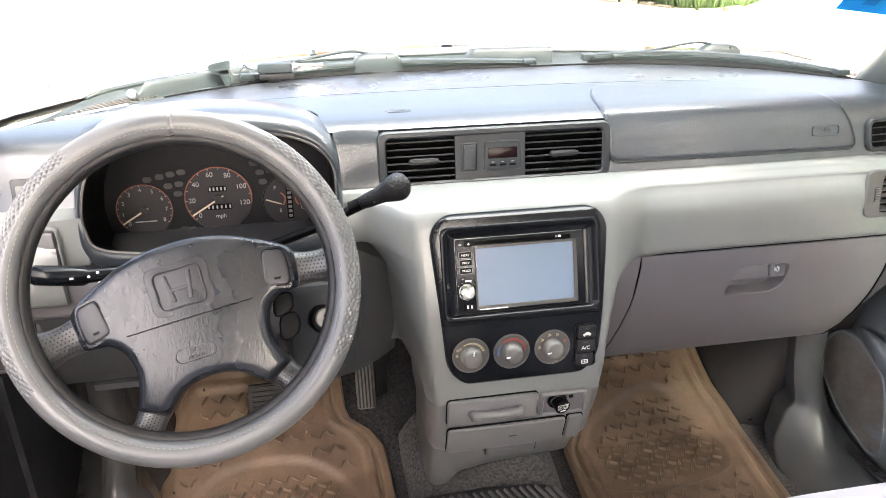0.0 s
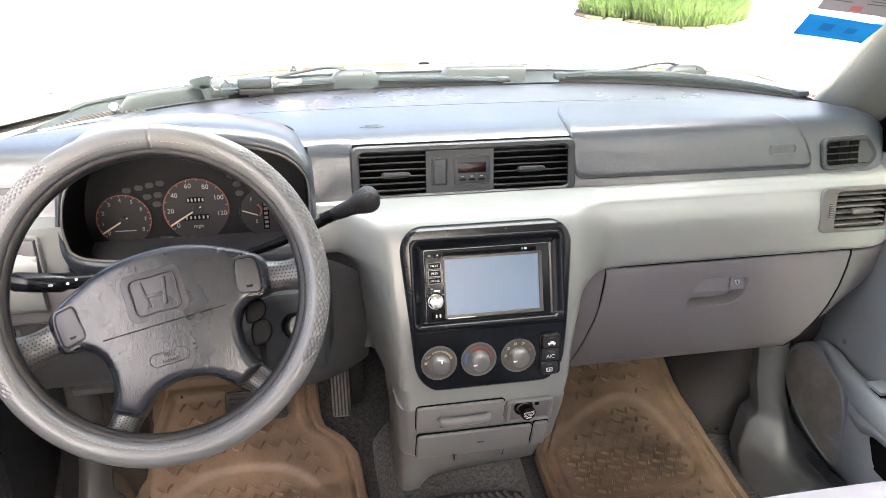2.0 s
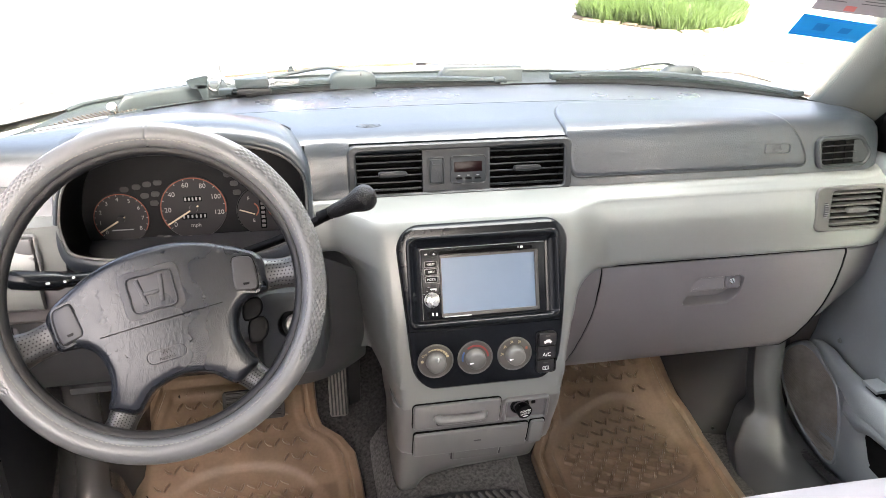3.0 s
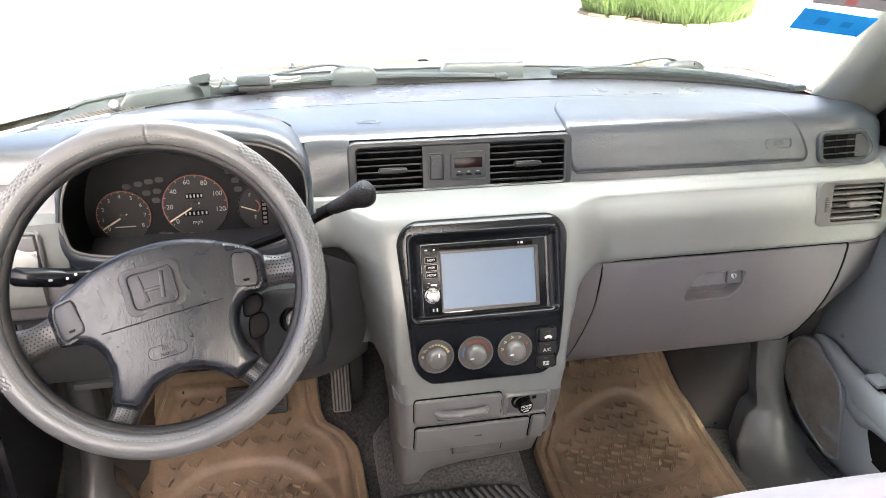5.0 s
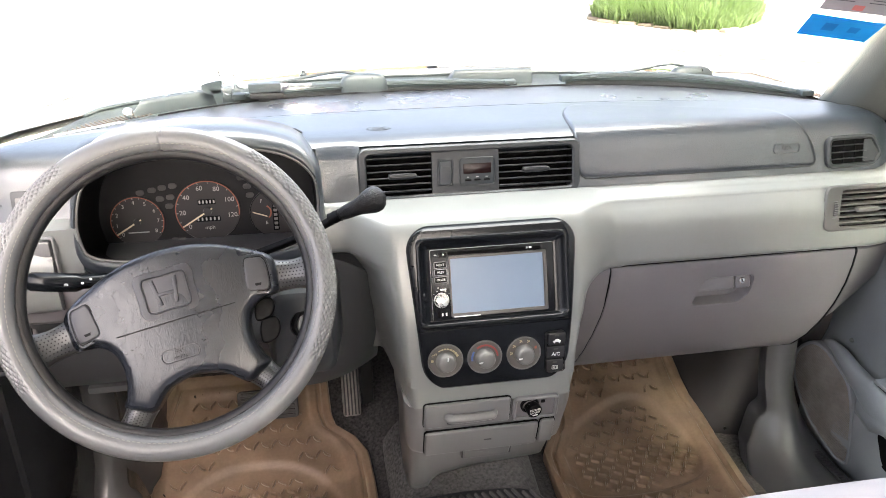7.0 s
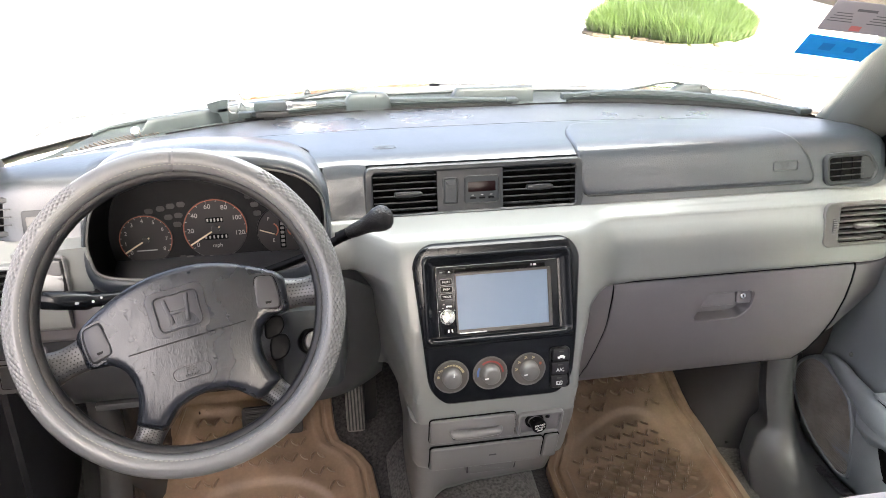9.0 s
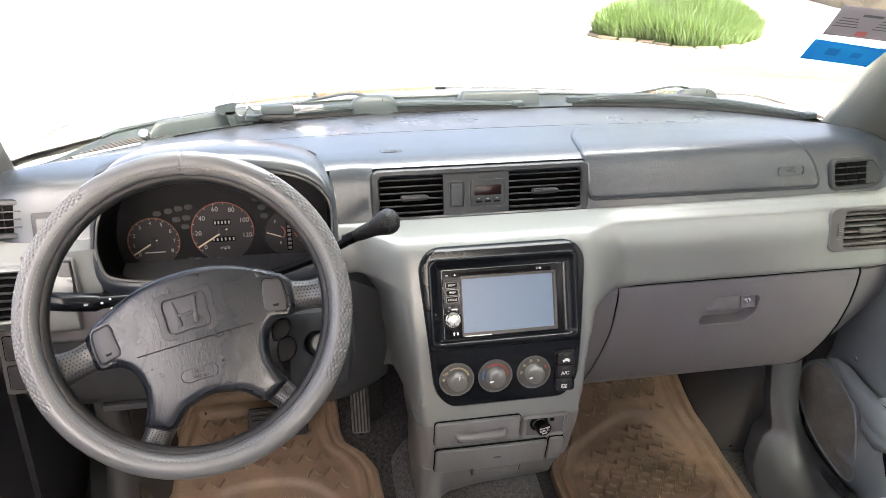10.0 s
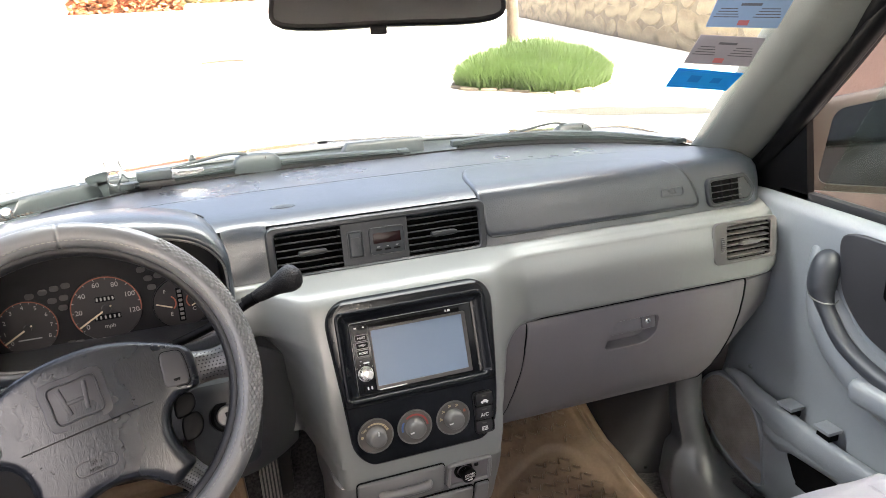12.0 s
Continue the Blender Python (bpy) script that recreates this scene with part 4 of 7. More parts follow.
def moved(bm, m):
    bmesh.ops.transform(bm, matrix=m, verts=bm.verts)
    return bm


def dial(cx, cy, r, marks, needle_angle, first, step, name, minor=2):
    m = CL @ pose(cx, cy, 0)
    d = part("dial", lathe([(0, 0), (r * 0.985, 0), (r, -0.001), (r, -0.006)], 48, m), M_DIAL, cluster, name)
    last = first + step * (len(marks) - 1)
    part("ring", moved(arc_band(r * 0.955, r * 0.985, first - 2, last + 2, 0.0008), m), M_ORANGE, d, "red dial ring")
    for k, s in enumerate(marks):
        a = radians(first + step * k)
        text(s, r * 0.21, m @ pose(r * 0.77 * math.cos(a), r * 0.77 * math.sin(a), 0.0004), M_NUM, d, "number")
        for j in range(minor if k < len(marks) - 1 else 1):
            part("tick", box((r * 0.9, -0.0004, 0.0002), (r * 0.955, 0.0004, 0.0007), 0, 1, m @ pose(0, 0, 0, 0, 0, first + step * (k + j / minor))), M_NUM, d, smooth=False)
    part("needle", box((-r * 0.18, -0.0013, 0.003), (r * 0.93, 0.0011, 0.0045), 0.0004, 1, m @ pose(0, 0, 0, 0, 0, needle_angle)), M_NEEDLE, d, "cream pointer")
    part("pivot", lathe([(0, 0.0055), (r * 0.12, 0.005), (r * 0.14, 0.0), ], 20, m), M_DIAL, d)
    return d, m


M_LAMPG = material("unlit_gear_lamp", (0.16, 0.15, 0.145, 1), 0.5, vary=0.08)
M_NEEDLE = material("cream_needle", (0.62, 0.5, 0.36, 1), 0.5, vary=0.04)
d, m = dial(-0.094, -0.0025, 0.0388, [str(k) for k in range(9)], 211, 221, -31.6, "black rev counter")
part("caption", plate(rrect(0.030, 0.0016, 0.0004, 1), 0, 0.0006, 0, m @ pose(0, -0.017, 0)), M_GREY, d, smooth=False)
d, m = dial(0.009, 0.0078, 0.0478, ["0", "20", "40", "60", "80", "100", "120"], 211, 221, -39, "black speedometer")
text("mph", 0.0085, m @ pose(0.001, -0.0265, 0.0004), M_NUM, d, "unit")
for dy, n_, w in ((0.0145, 5, 0.026), (-0.0125, 6, 0.036)):
    part("counter_window", plate(rrect(w, 0.0085, 0.0008, 1), 0, 0.0009, 0, m @ pose(0, dy, 0)), M_BLACK, d, smooth=False)
    for k in range(n_):
        part("digit_bar", plate(rrect(0.0024, 0.005, 0.0008, 2), 0, 0.0014, 0, m @ pose(-w / 2 + w * (k + 0.5) / n_, dy, 0)), M_NUM, d, smooth=False)
part("lamp", plate(rrect(0.006, 0.0035, 0.0006, 1), 0, 0.001, 0, m @ pose(-0.010, -0.0445, 0)), M_NUM, d, smooth=False)
m = CL @ pose(0.110, -0.002, 0)
d = part("dial", lathe([(0, 0), (0.0395, 0), (0.040, -0.001), (0.040, -0.006)], 48, m), M_DIAL, cluster, "black fuel and temperature gauge")
part("rim", moved(arc_band(0.0385, 0.0395, 0, 359.9, 0.0008), m), M_BLACK, d)
for s, a0, a1 in ((-1, 60, -50), (1, 120, 230)):
    mm = m @ pose(s * 0.019, 0.002, 0)
    part("ring", moved(arc_band(0.0105, 0.0125, a0, a1, 0.0008, 20), mm), M_ORANGE, d, "red gauge arc")
    part("needle", box((-0.002, -0.0009, 0.002), (0.021, 0.0008, 0.003), 0, 1, m @ pose(s * 0.033, 0.003, 0, 0, 0, -20 if s < 0 else 205)), M_NEEDLE, d)
text("F", 0.0075, m @ pose(-0.021, 0.020, 0.0004), M_NUM, d, "letter")
text("E", 0.0075, m @ pose(-0.015, -0.015, 0.0004), M_NUM, d, "letter")
text("C", 0.0075, m @ pose(0.017, -0.012, 0.0004), M_NUM, d, "letter")
part("gear_display", plate(rrect(0.009, 0.052, 0.001, 1), 0, 0.0006, 0, m @ pose(-0.001, -0.002, 0)), M_BLACK, d, smooth=False)
for k in range(7):
    part("gear_mark", plate(rrect(0.0055, 0.0042, 0.0006, 1), 0, 0.0011, 0, m @ pose(-0.001, 0.0185 - 0.007 * k, 0)), M_LAMPG, d, smooth=False)
M_LAMP = material("unlit_warning_lamp", (0.036, 0.034, 0.033, 1), 0.5, vary=0.1)
for x, y in ((-0.068, 0.044), (-0.053, 0.047), (-0.038, 0.049), (-0.085, 0.041), (-0.058, 0.030), (-0.043, 0.032), (-0.046, 0.018), (0.062, 0.056), (0.077, 0.057), (0.07, 0.042), (0.084, 0.044), (0.073, 0.028), (-0.043, -0.036)):
    part("warning_lamp", plate(rrect(0.012, 0.008, 0.0038, 4), -0.004, -0.0015, 0.0005, CL @ pose(x, y, 0)), M_LAMP, cluster)
part("trip_button", lathe([(0, 0.006), (0.0035, 0.006), (0.004, 0.0), (0.004, -0.006)], 16, CL @ pose(0.056, -0.042, 0)), M_BLACK, cluster)
part("dimmer_slot", plate(rrect(0.010, 0.015, 0.001, 1), -0.004, 0.0005, 0.0004, CL @ pose(-0.033, -0.041, 0)), M_KNOB, cluster)

# ---- radio fascia ----
fascia = thing("radio_fascia", (0, -0.02, 0.26), "satin black fascia round the stereo and heater controls", "fascia")


def fascia_point(x, z, out):
    y = stack_face(z)
    t = radians(face_tilt(z))
    return (x, y - out * math.cos(t), z + out * math.sin(t))


def build_fascia():
    def edge(z, a, b):
        """Side of the fascia at a height: a leaning line with round corners."""
        inset = 0.0
        for d, rc in ((0.504 - z, 0.038), (z - 0.2655, 0.044)):
            if d < rc:
                inset = rc - math.sqrt(max(0.0, rc * rc - (rc - d) ** 2))
        return a + (b - a) * (z - 0.2655) / 0.2385, inset

    def sides(z):
        l, i = edge(z, -0.1103, -0.1315)
        r, i = edge(z, 0.1063, 0.1275)
        return l + i, r - i
    zs = [0.2655, 0.2657, 0.2663, 0.2675, 0.2695, 0.2722, 0.2756, 0.280, 0.286, 0.292, 0.298, 0.308, 0.32, 0.335, 0.35, 0.360, 0.3602, 0.3625, 0.3627, 0.367, 0.40, 0.43, 0.455, 0.472, 0.478, 0.4845, 0.489, 0.4935, 0.4972, 0.500, 0.502, 0.5032, 0.5038, 0.504]
    hx0, hx1, hz0, hz1 = -0.1115, 0.1065, 0.367, 0.4845
    rows = []
    for z in zs:
        l, r = sides(z)
        cols = [(l, -0.003), (l + 0.0005, 0.004), (l + 0.003, 0.0075), (l + 0.008, 0.0085)]
        a, b = l + 0.008, r - 0.008
        cols += [(a + (hx0 - a) * k / 2, 0.0085) for k in (1, 2)] if hx0 > a else [(a + 0.001, 0.0085), (a + 0.002, 0.0085)]
        c0, c1 = max(hx0, a + 0.002), min(hx1, b - 0.002)
        cols += [(c0 + (c1 - c0) * k / 8, 0.0085) for k in range(1, 9)]
        cols += [(c1 + (b - c1) * k / 2, 0.0085) for k in (1, 2)]
        cols += [(r - 0.003, 0.0075), (r - 0.0005, 0.004), (r, -0.003)]
        e = min(z - 0.2655, 0.504 - z)
        damp = min(1.0, math.sqrt(max(0, e) / 0.007)) if e < 0.007 else 1.0
        if 0.3601 < z < 0.3626:
            damp = 0.78
        rows.append([fascia_point(x, z, -0.003 + (o + 0.003) * damp) for x, o in cols])
    skip = {(i, j) for i, z in enumerate(zs[:-1]) if hz0 - 1e-6 <= z < hz1 - 1e-6 for j in range(5, 13)}
    bm, vs = grid(rows, skip=skip)
    part("bezel", bm, M_GLOSS, fascia, angle=35)
    # stepped inner frame round the stereo
    c = Vector(((hx0 + hx1) / 2, (hz0 + hz1) / 2))
    m = facing(c.x, stack_face(c.y), c.y, face_tilt(c.y))
    h = (hz1 - hz0) / math.cos(radians(face_tilt(c.y)))
    o, i_ = rrect(hx1 - hx0 + 0.001, h + 0.001, 0.006, 6), [(x, y - 0.0035) for x, y in rrect(0.184, 0.1035, 0.002, 6)]
    rings = [[(x, y, 0.0083) for x, y in rrect(hx1 - hx0 + 0.008, h + 0.008, 0.010, 6)], [(x, y, 0.0105) for x, y in rrect(hx1 - hx0 + 0.005, h + 0.005, 0.010, 6)], [(x, y, 0.0112) for x, y in rrect(hx1 - hx0 + 0.001, h + 0.001, 0.010, 6)], [(x, y, 0.0104) for x, y in rrect(hx1 - hx0 - 0.003, h - 0.003, 0.009, 6)], [(x, y, 0.0065) for x, y in rrect(hx1 - hx0 - 0.009, h - 0.009, 0.006, 6)], [(x * 1.05, (y + 0.0035) * 1.03 - 0.0035, 0.0016) for x, y in i_], [(x, y, 0.0013) for x, y in i_], [(x, y, -0.012) for x, y in i_]]
    b2, _ = grid(rings, False, True)
    bmesh.ops.transform(b2, matrix=m, verts=b2.verts)
    part("inner_frame", b2, M_GLOSS, fascia, angle=35)


build_fascia()

# ---- stereo ----
HM = facing(-0.002, stack_face(0.4215), 0.4215, face_tilt(0.4215))
hu = thing("head_unit", (0, 0, 0.37), "black double-height touchscreen car stereo, switched off", "car stereo")
part("body", plate(rrect(0.1835, 0.103, 0.002, 3), -0.03, 0.001, 0.001, HM), M_GLOSS, hu)
SX, SY = 0.006, -0.003
o = rrect(0.146, 0.089, 0.002, 3)
part("screen_bezel", frame_ring([(x + SX + 0.0015, y + SY) for x, y in o], [(x + SX, y + SY + 0.0008) for x, y in rrect(0.1385, 0.080, 0.001, 3)], 0, 0.0042, HM, 0.0006), material("dark_grey_bezel", (0.055, 0.05, 0.048, 1), 0.35, vary=0.05), hu, "dark grey bevelled bezel")
part("screen", plate(rrect(0.1385, 0.080, 0.001, 3), 0, 0.0018, 0, HM @ pose(SX, SY + 0.0008, 0)), M_SCREEN, hu, "blank touchscreen with blue-grey reflected light in its colour", smooth=False)
part("disc_slot", plate(rrect(0.138, 0.0045, 0.001, 2), 0, 0.0014, 0, HM @ pose(0.004, 0.0455, 0)), M_VOID, hu, "narrow disc slot", smooth=False)
part("slot_lip", box((-0.069, -0.0008, 0.0), (0.069, 0.0008, 0.004), 0.0004, 1, HM @ pose(0.004, 0.0425, 0)), M_GLOSS, hu)
part("eject_button", plate(rrect(0.011, 0.006, 0.001, 2), 0, 0.0028, 0.0008, HM @ pose(-0.073, 0.0445, 0)), M_BLACK, hu)
part("eject_mark", plate([(0.0018, -0.001), (0, 0.0016), (-0.0018, -0.001)], 0, 0.0031, 0, HM @ pose(-0.073, 0.0448, 0)), M_WHITE, hu, smooth=False)
for k, (x, w) in enumerate(((0.052, 0.0025), (0.057, 0.004))):
    part("slot_mark", plate(rrect(w, 0.003, 0.0004, 1), 0, 0.0021, 0, HM @ pose(x, 0.0462, 0)), M_WHITE if k else M_GREY, hu, smooth=False)
part("sensor_mark", plate(rrect(0.004, 0.002, 0.0004, 1), 0, 0.0016, 0, HM @ pose(-0.0845, 0.0445, 0)), M_GREY, hu, smooth=False)
for k, s in enumerate(("NEXT", "PREV", "MODE")):
    m = HM @ pose(-0.078, 0.030 - 0.0108 * k, 0)
    b = part("button", plate(rrect(0.017, 0.0078, 0.001, 2), 0, 0.0032, 0.0008, m), M_BLACK, hu)
    part("button_outline", frame_ring(rrect(0.0185, 0.0092, 0.0015, 2), rrect(0.0168, 0.0076, 0.001, 2), 0, 0.0022, m, 0.0002), M_GREY, hu, smooth=False)
    text(s, 0.0045, m @ pose(0, 0, 0.0033), M_WHITE, b)
part("mark", plate(rrect(0.009, 0.0022, 0.0004, 1), 0, 0.0016, 0, HM @ pose(-0.0755, -0.006, 0)), M_WHITE, hu, smooth=False)
part("mark", plate(rrect(0.003, 0.0014, 0.0004, 1), 0, 0.0016, 0, HM @ pose(-0.083, -0.003, 0)), M_GREY, hu, smooth=False)
part("volume_knob", lathe([(0, 0.0105), (0.0075, 0.0105), (0.0092, 0.0095), (0.0098, 0.0075), (0.0102, 0.0025), (0.0112, 0.002), (0.0112, 0.0)], 40, HM @ pose(-0.0785, -0.0215, 0)), material("spun_aluminium", (0.62, 0.62, 0.6, 1), 0.28, metal=1.0, vary=0.25, vary_size=160), hu, "spun aluminium volume knob")
for k in range(5):
    a = radians(40 + 25 * k)
    part("mark", plate(rrect(0.002, 0.0009, 0.0002, 1), 0, 0.0016, 0, HM @ pose(-0.0785 + 0.0145 * math.cos(a), -0.0215 + 0.0145 * math.sin(a), 0)), M_GREY, hu, smooth=False)
part("socket", plate(rrect(0.0035, 0.010, 0.001, 2), 0, 0.0016, 0, HM @ pose(-0.083, -0.0425, 0)), M_VOID, hu, smooth=False)
for x in (-0.078, -0.0725):
    part("mark", plate(rrect(0.0022, 0.0045, 0.0006, 2), 0, 0.0016, 0, HM @ pose(x, -0.0425, 0)), M_WHITE, hu, smooth=False)
part("mark", plate(rrect(0.040, 0.0014, 0.0003, 1), 0, 0.0049, 0, HM @ pose(-0.042, -0.0468, 0)), M_WHITE, hu, "thin white caption line", smooth=False)

# ---- heater controls ----
M_CREAM = material("cream_marking", (0.40, 0.34, 0.21, 1), 0.5, vary=0.05)
heater = thing("heater_controls", (0, -0.03, 0.285), "three round grey heater dials with three push buttons", "heater controls")


M_PLATE = material("brown_grey_dial_plate", (0.072, 0.066, 0.060, 1), 0.40, vary=0.06)


def heater_dial(x, pointer):
    m = stack_frame(x, 0.3165, 0.0085)
    k = part("dial", lathe([(0, 0.0015), (0.0238, 0.0015), (0.0245, 0.0008), (0.0248, -0.003)], 48, m), M_PLATE, heater, "brownish grey dial plate")
    part("trim_ring", lathe([(0.0246, -0.001), (0.0246, 0.001), (0.0256, 0.0016), (0.0264, 0.0006), (0.0264, -0.002)], 48, m), M_KNOB, k)
    part("knob", lathe([(0, 0.0165), (0.0095, 0.0165), (0.0122, 0.0152), (0.0134, 0.013), (0.0142, 0.004), (0.0150, 0.0015)], 48, m), M_KNOB, k, "grey turning knob")
    part("pointer", plate(rrect(0.0058, 0.0022, 0.0009, 3), 0.012, 0.0170, 0.0004, m @ pose(0.0088 * math.cos(radians(pointer)), 0.0088 * math.sin(radians(pointer)), 0, 0, 0, pointer)), M_WHITE, k)
    return k, m


k, m = heater_dial(-0.0797, 82)
for j in range(8):
    a = 118 - 13.5 * j
    w = 0.0016 + 0.00028 * j
    part("fan_mark", box((0.0188 - w / 2, -0.0018, 0.0015), (0.0188 + w / 2, 0.0018, 0.0019), 0, 1, m @ pose(0, 0, 0, 0, 0, a)), M_CREAM, k, smooth=False)
text("OFF", 0.0048, m @ pose(-0.0165, 0.0105, 0.0016, 0, 0, 20), M_CREAM, k)
part("mark", plate(rrect(0.004, 0.004, 0.0012, 2), 0.0015, 0.0019, 0, m @ pose(-0.0198, 0.0015, 0)), M_CREAM, k, smooth=False)
k, m = heater_dial(-0.0211, 190)
part("warm_arc", moved(arc_band(0.0178, 0.0205, 128, 2, 0.0021), m), M_RED, k, "red temperature arc")
part("cool_arc", moved(arc_band(0.0178, 0.0205, 192, 148, 0.0021, 14), m), M_BLUE, k, "blue temperature arc")
k, m = heater_dial(0.0384, 190)
for a in (178, 142, 105, 70):
    mm = m @ pose(0.0192 * math.cos(radians(a)), 0.0192 * math.sin(radians(a)), 0.0015)
    b_ = plate(rrect(0.0040, 0.0012, 0.0004, 1), 0, 0.0004, 0, mm @ pose(-0.0006, 0, 0, 0, 0, 35))
    merge(b_, plate(rrect(0.0034, 0.0012, 0.0004, 1), 0, 0.0004, 0, mm @ pose(0.0014, 0.0012, 0, 0, 0, 110)))
    merge(b_, plate(rrect(0.0018, 0.0018, 0.0008, 2), 0, 0.0004, 0, mm @ pose(-0.001, 0.0024, 0)))
    part("mode_mark", b_, M_CREAM, k, smooth=False)
part("mode_mark", plate(rrect(0.0036, 0.0046, 0.0012, 2), 0.0015, 0.0019, 0, m @ pose(0.0178, 0.0085, 0)), M_ORANGE, k, smooth=False)
M_BTNK = material("satin_black_buttons", (0.010, 0.010, 0.011, 1), 0.34, vary=0.1, spec=0.4)
m0 = stack_frame(0.0868, 0.3148, 0.0085)
o = rrect(0.030, 0.0665, 0.006, 4)
part("button_surround", frame_ring(o, inset_outline(o, 0.0012), -0.002, 0.0032, m0 @ pose(0, 0, 0, 0, 0, 2), 0.0005), M_BTNK, heater)
for k in range(3):
    m = m0 @ pose(0.0012 - 0.0012 * k, 0.0213 - 0.0213 * k, 0)
    b_ = part("button", plate(rrect(0.0275, 0.0206, 0.002 if k == 1 else 0.004, 3), -0.002, 0.0044, 0.0018, m), M_BTNK, heater, "black push button")
    part("lamp", plate(rrect(0.007, 0.0022, 0.0008, 2), 0, 0.0047, 0, m @ pose(0, 0.0055, 0)), M_LAMP, b_, smooth=False)
    if k == 1:
        text("A/C", 0.0078, m @ pose(0, -0.003, 0.0045), M_WHITE, b_)
    elif k == 0:
        bb = plate(rrect(0.012, 0.0026, 0.0012, 2), 0, 0.0047, 0, m @ pose(0, -0.0035, 0))
        merge(bb, plate(rrect(0.0065, 0.0022, 0.001, 2), 0, 0.0047, 0, m @ pose(0.0005, -0.0014, 0)))
        for j in (-1, 1):
            merge(bb, lathe([(0, 0.0049), (0.0013, 0.0049), (0.0013, 0.003)], 10, m @ pose(j * 0.0038, -0.0052, 0)))
        part("car_mark", bb, M_WHITE, b_, smooth=False)
    else:
        oo = rrect(0.0095, 0.0062, 0.0012, 2)
        part("heat_mark", frame_ring(oo, inset_outline(oo, 0.0008), 0.0026, 0.0047, m @ pose(0, -0.003, 0), 0.0001), M_WHITE, b_, smooth=False)
        for j in (-1, 0, 1):
            part("heat_bar", plate(rrect(0.0008, 0.0035, 0.0002, 1), 0.0026, 0.0047, 0, m @ pose(j * 0.0024, -0.003, 0)), M_WHITE, b_, smooth=False)

# ---- drawers and power outlet ----
def drawer(name, x0, x1, z0, z1, label, out=0.006, r=0.005):
    zc = (z0 + z1) / 2
    m = stack_frame((x0 + x1) / 2, zc, 0)
    t = thing(name, (x0 + (x1 - x0) / 2, stack_face(zc), z0), label, "drawer", "centre stack drawers")
    h = (z1 - z0) / math.cos(radians(face_tilt(zc)))
    part("gap", plate(rrect(x1 - x0 + 0.003, h + 0.003, r + 0.0015, 4), -0.004, 0.0012, 0, m), M_VOID, t, smooth=False)
    part("front", plate(rrect(x1 - x0, h, r, 4), -0.004, out, 0.0025, m), M_STK, t)
    return t, m


t, m = drawer("pull_out_tray", -0.1115, 0.0225, 0.1930, 0.2395, "warm grey pull-out tray with a grip over a painted shade strip")
# dark strip on the tray face paints the shade under the grip
part("grip_shade_strip", plate(rrect(0.074, 0.010, 0.003, 4), 0, 0.0064, 0, m @ pose(0.005, -0.0125, 0)), M_LOWD, t, smooth=False)
g_ = smooth_line([(-0.036, 0.002), (-0.034, 0.009), (-0.029, 0.0115), (0.0, 0.0125), (0.029, 0.0115), (0.034, 0.009), (0.036, 0.002)], 4)
part("grip", sweep([tuple(m @ pose(0.005, -0.0015, 0) @ Vector((a, 0, b))) for a, b in g_], 0.0068, 12), M_STK, t, "rounded grip bar")
t, m = drawer("ashtray_drawer", -0.1090, 0.0720, 0.1295, 0.1805, "warm grey plain drawer front")
part("emblem", plate(rrect(0.012, 0.003, 0.0008, 1), 0, 0.0064, 0, m @ pose(0.01, 0.0, 0)), M_LOWD, t, smooth=False)
t, m = drawer("side_cover", 0.0755, 0.0985, 0.1320, 0.1835, "small warm grey cover beside the drawer")
m = facing(-0.005, 0.0005, 0.1150, -14)
t = thing("drawer_pull", (-0.005, 0.003, 0.10), "recessed pull lip under the drawer", "pull lip")
# darker plate stands in for the shade of the recess round the tab
part("recess", plate(round_poly([(-0.041, -0.0125), (0.041, -0.0125), (0.041, 0.0125), (-0.041, 0.0125)], 0.002, 3), -0.006, 0.0012, 0, m), M_LOWD, t, smooth=False)
part("lip", plate(round_poly([(-0.038, -0.011), (0.037, -0.011), (0.039, 0.013), (-0.039, 0.013)], 0.002, 3), -0.006, 0.0050, 0.002, m), M_STK, t, "tapered pull tab")

outlet = thing("power_outlet", (0.065, -0.03, 0.185), "black power outlet cap in a recessed grey plate", "power outlet")
m = stack_frame(0.0640, 0.2125, 0)
o = rrect(0.073, 0.047, 0.008, 5)
part("plate", frame_ring(o, inset_outline(o, 0.006), -0.004, 0.006, m, 0.002), M_STK, outlet)
# darker plastic on a shallow floor imitates the shade of a deep recess
part("recess", plate(inset_outline(o, 0.005), -0.004, 0.002, 0, m), M_LOW, outlet, "floor coloured darker for the shade of its depth", smooth=False)
part("socket_ring", lathe([(0.0105, 0.004), (0.0125, 0.006), (0.0145, 0.005), (0.0155, 0.001)], 32, m @ pose(-0.010, 0.006, 0)), M_BLACK, outlet)
m2 = m @ pose(-0.006, 0.002, 0.006, -6, 10, 0)
part("cap", lathe([(0, 0.010), (0.0105, 0.010), (0.0118, 0.0088), (0.0122, 0.002), (0.0112, 0.001), (0.0112, -0.008)], 32, m2), M_BLACK, outlet, "black cap with white lettering")
text("POWER", 0.0052, m2 @ pose(0, 0.0035, 0.0101), M_WHITE, outlet)
text("OUTLET", 0.0046, m2 @ pose(0, -0.0015, 0.0101), M_WHITE, outlet)
part("rating_bar", plate(rrect(0.009, 0.002, 0.0004, 1), 0.009, 0.0103, 0, m2 @ pose(0, -0.006, 0)), M_WHITE, outlet, smooth=False)
part("tether", box((0.004, -0.003, 0), (0.011, 0.003, 0.004), 0.002, 2, m @ pose(0.0035, 0.011, 0)), M_BLACK, outlet)

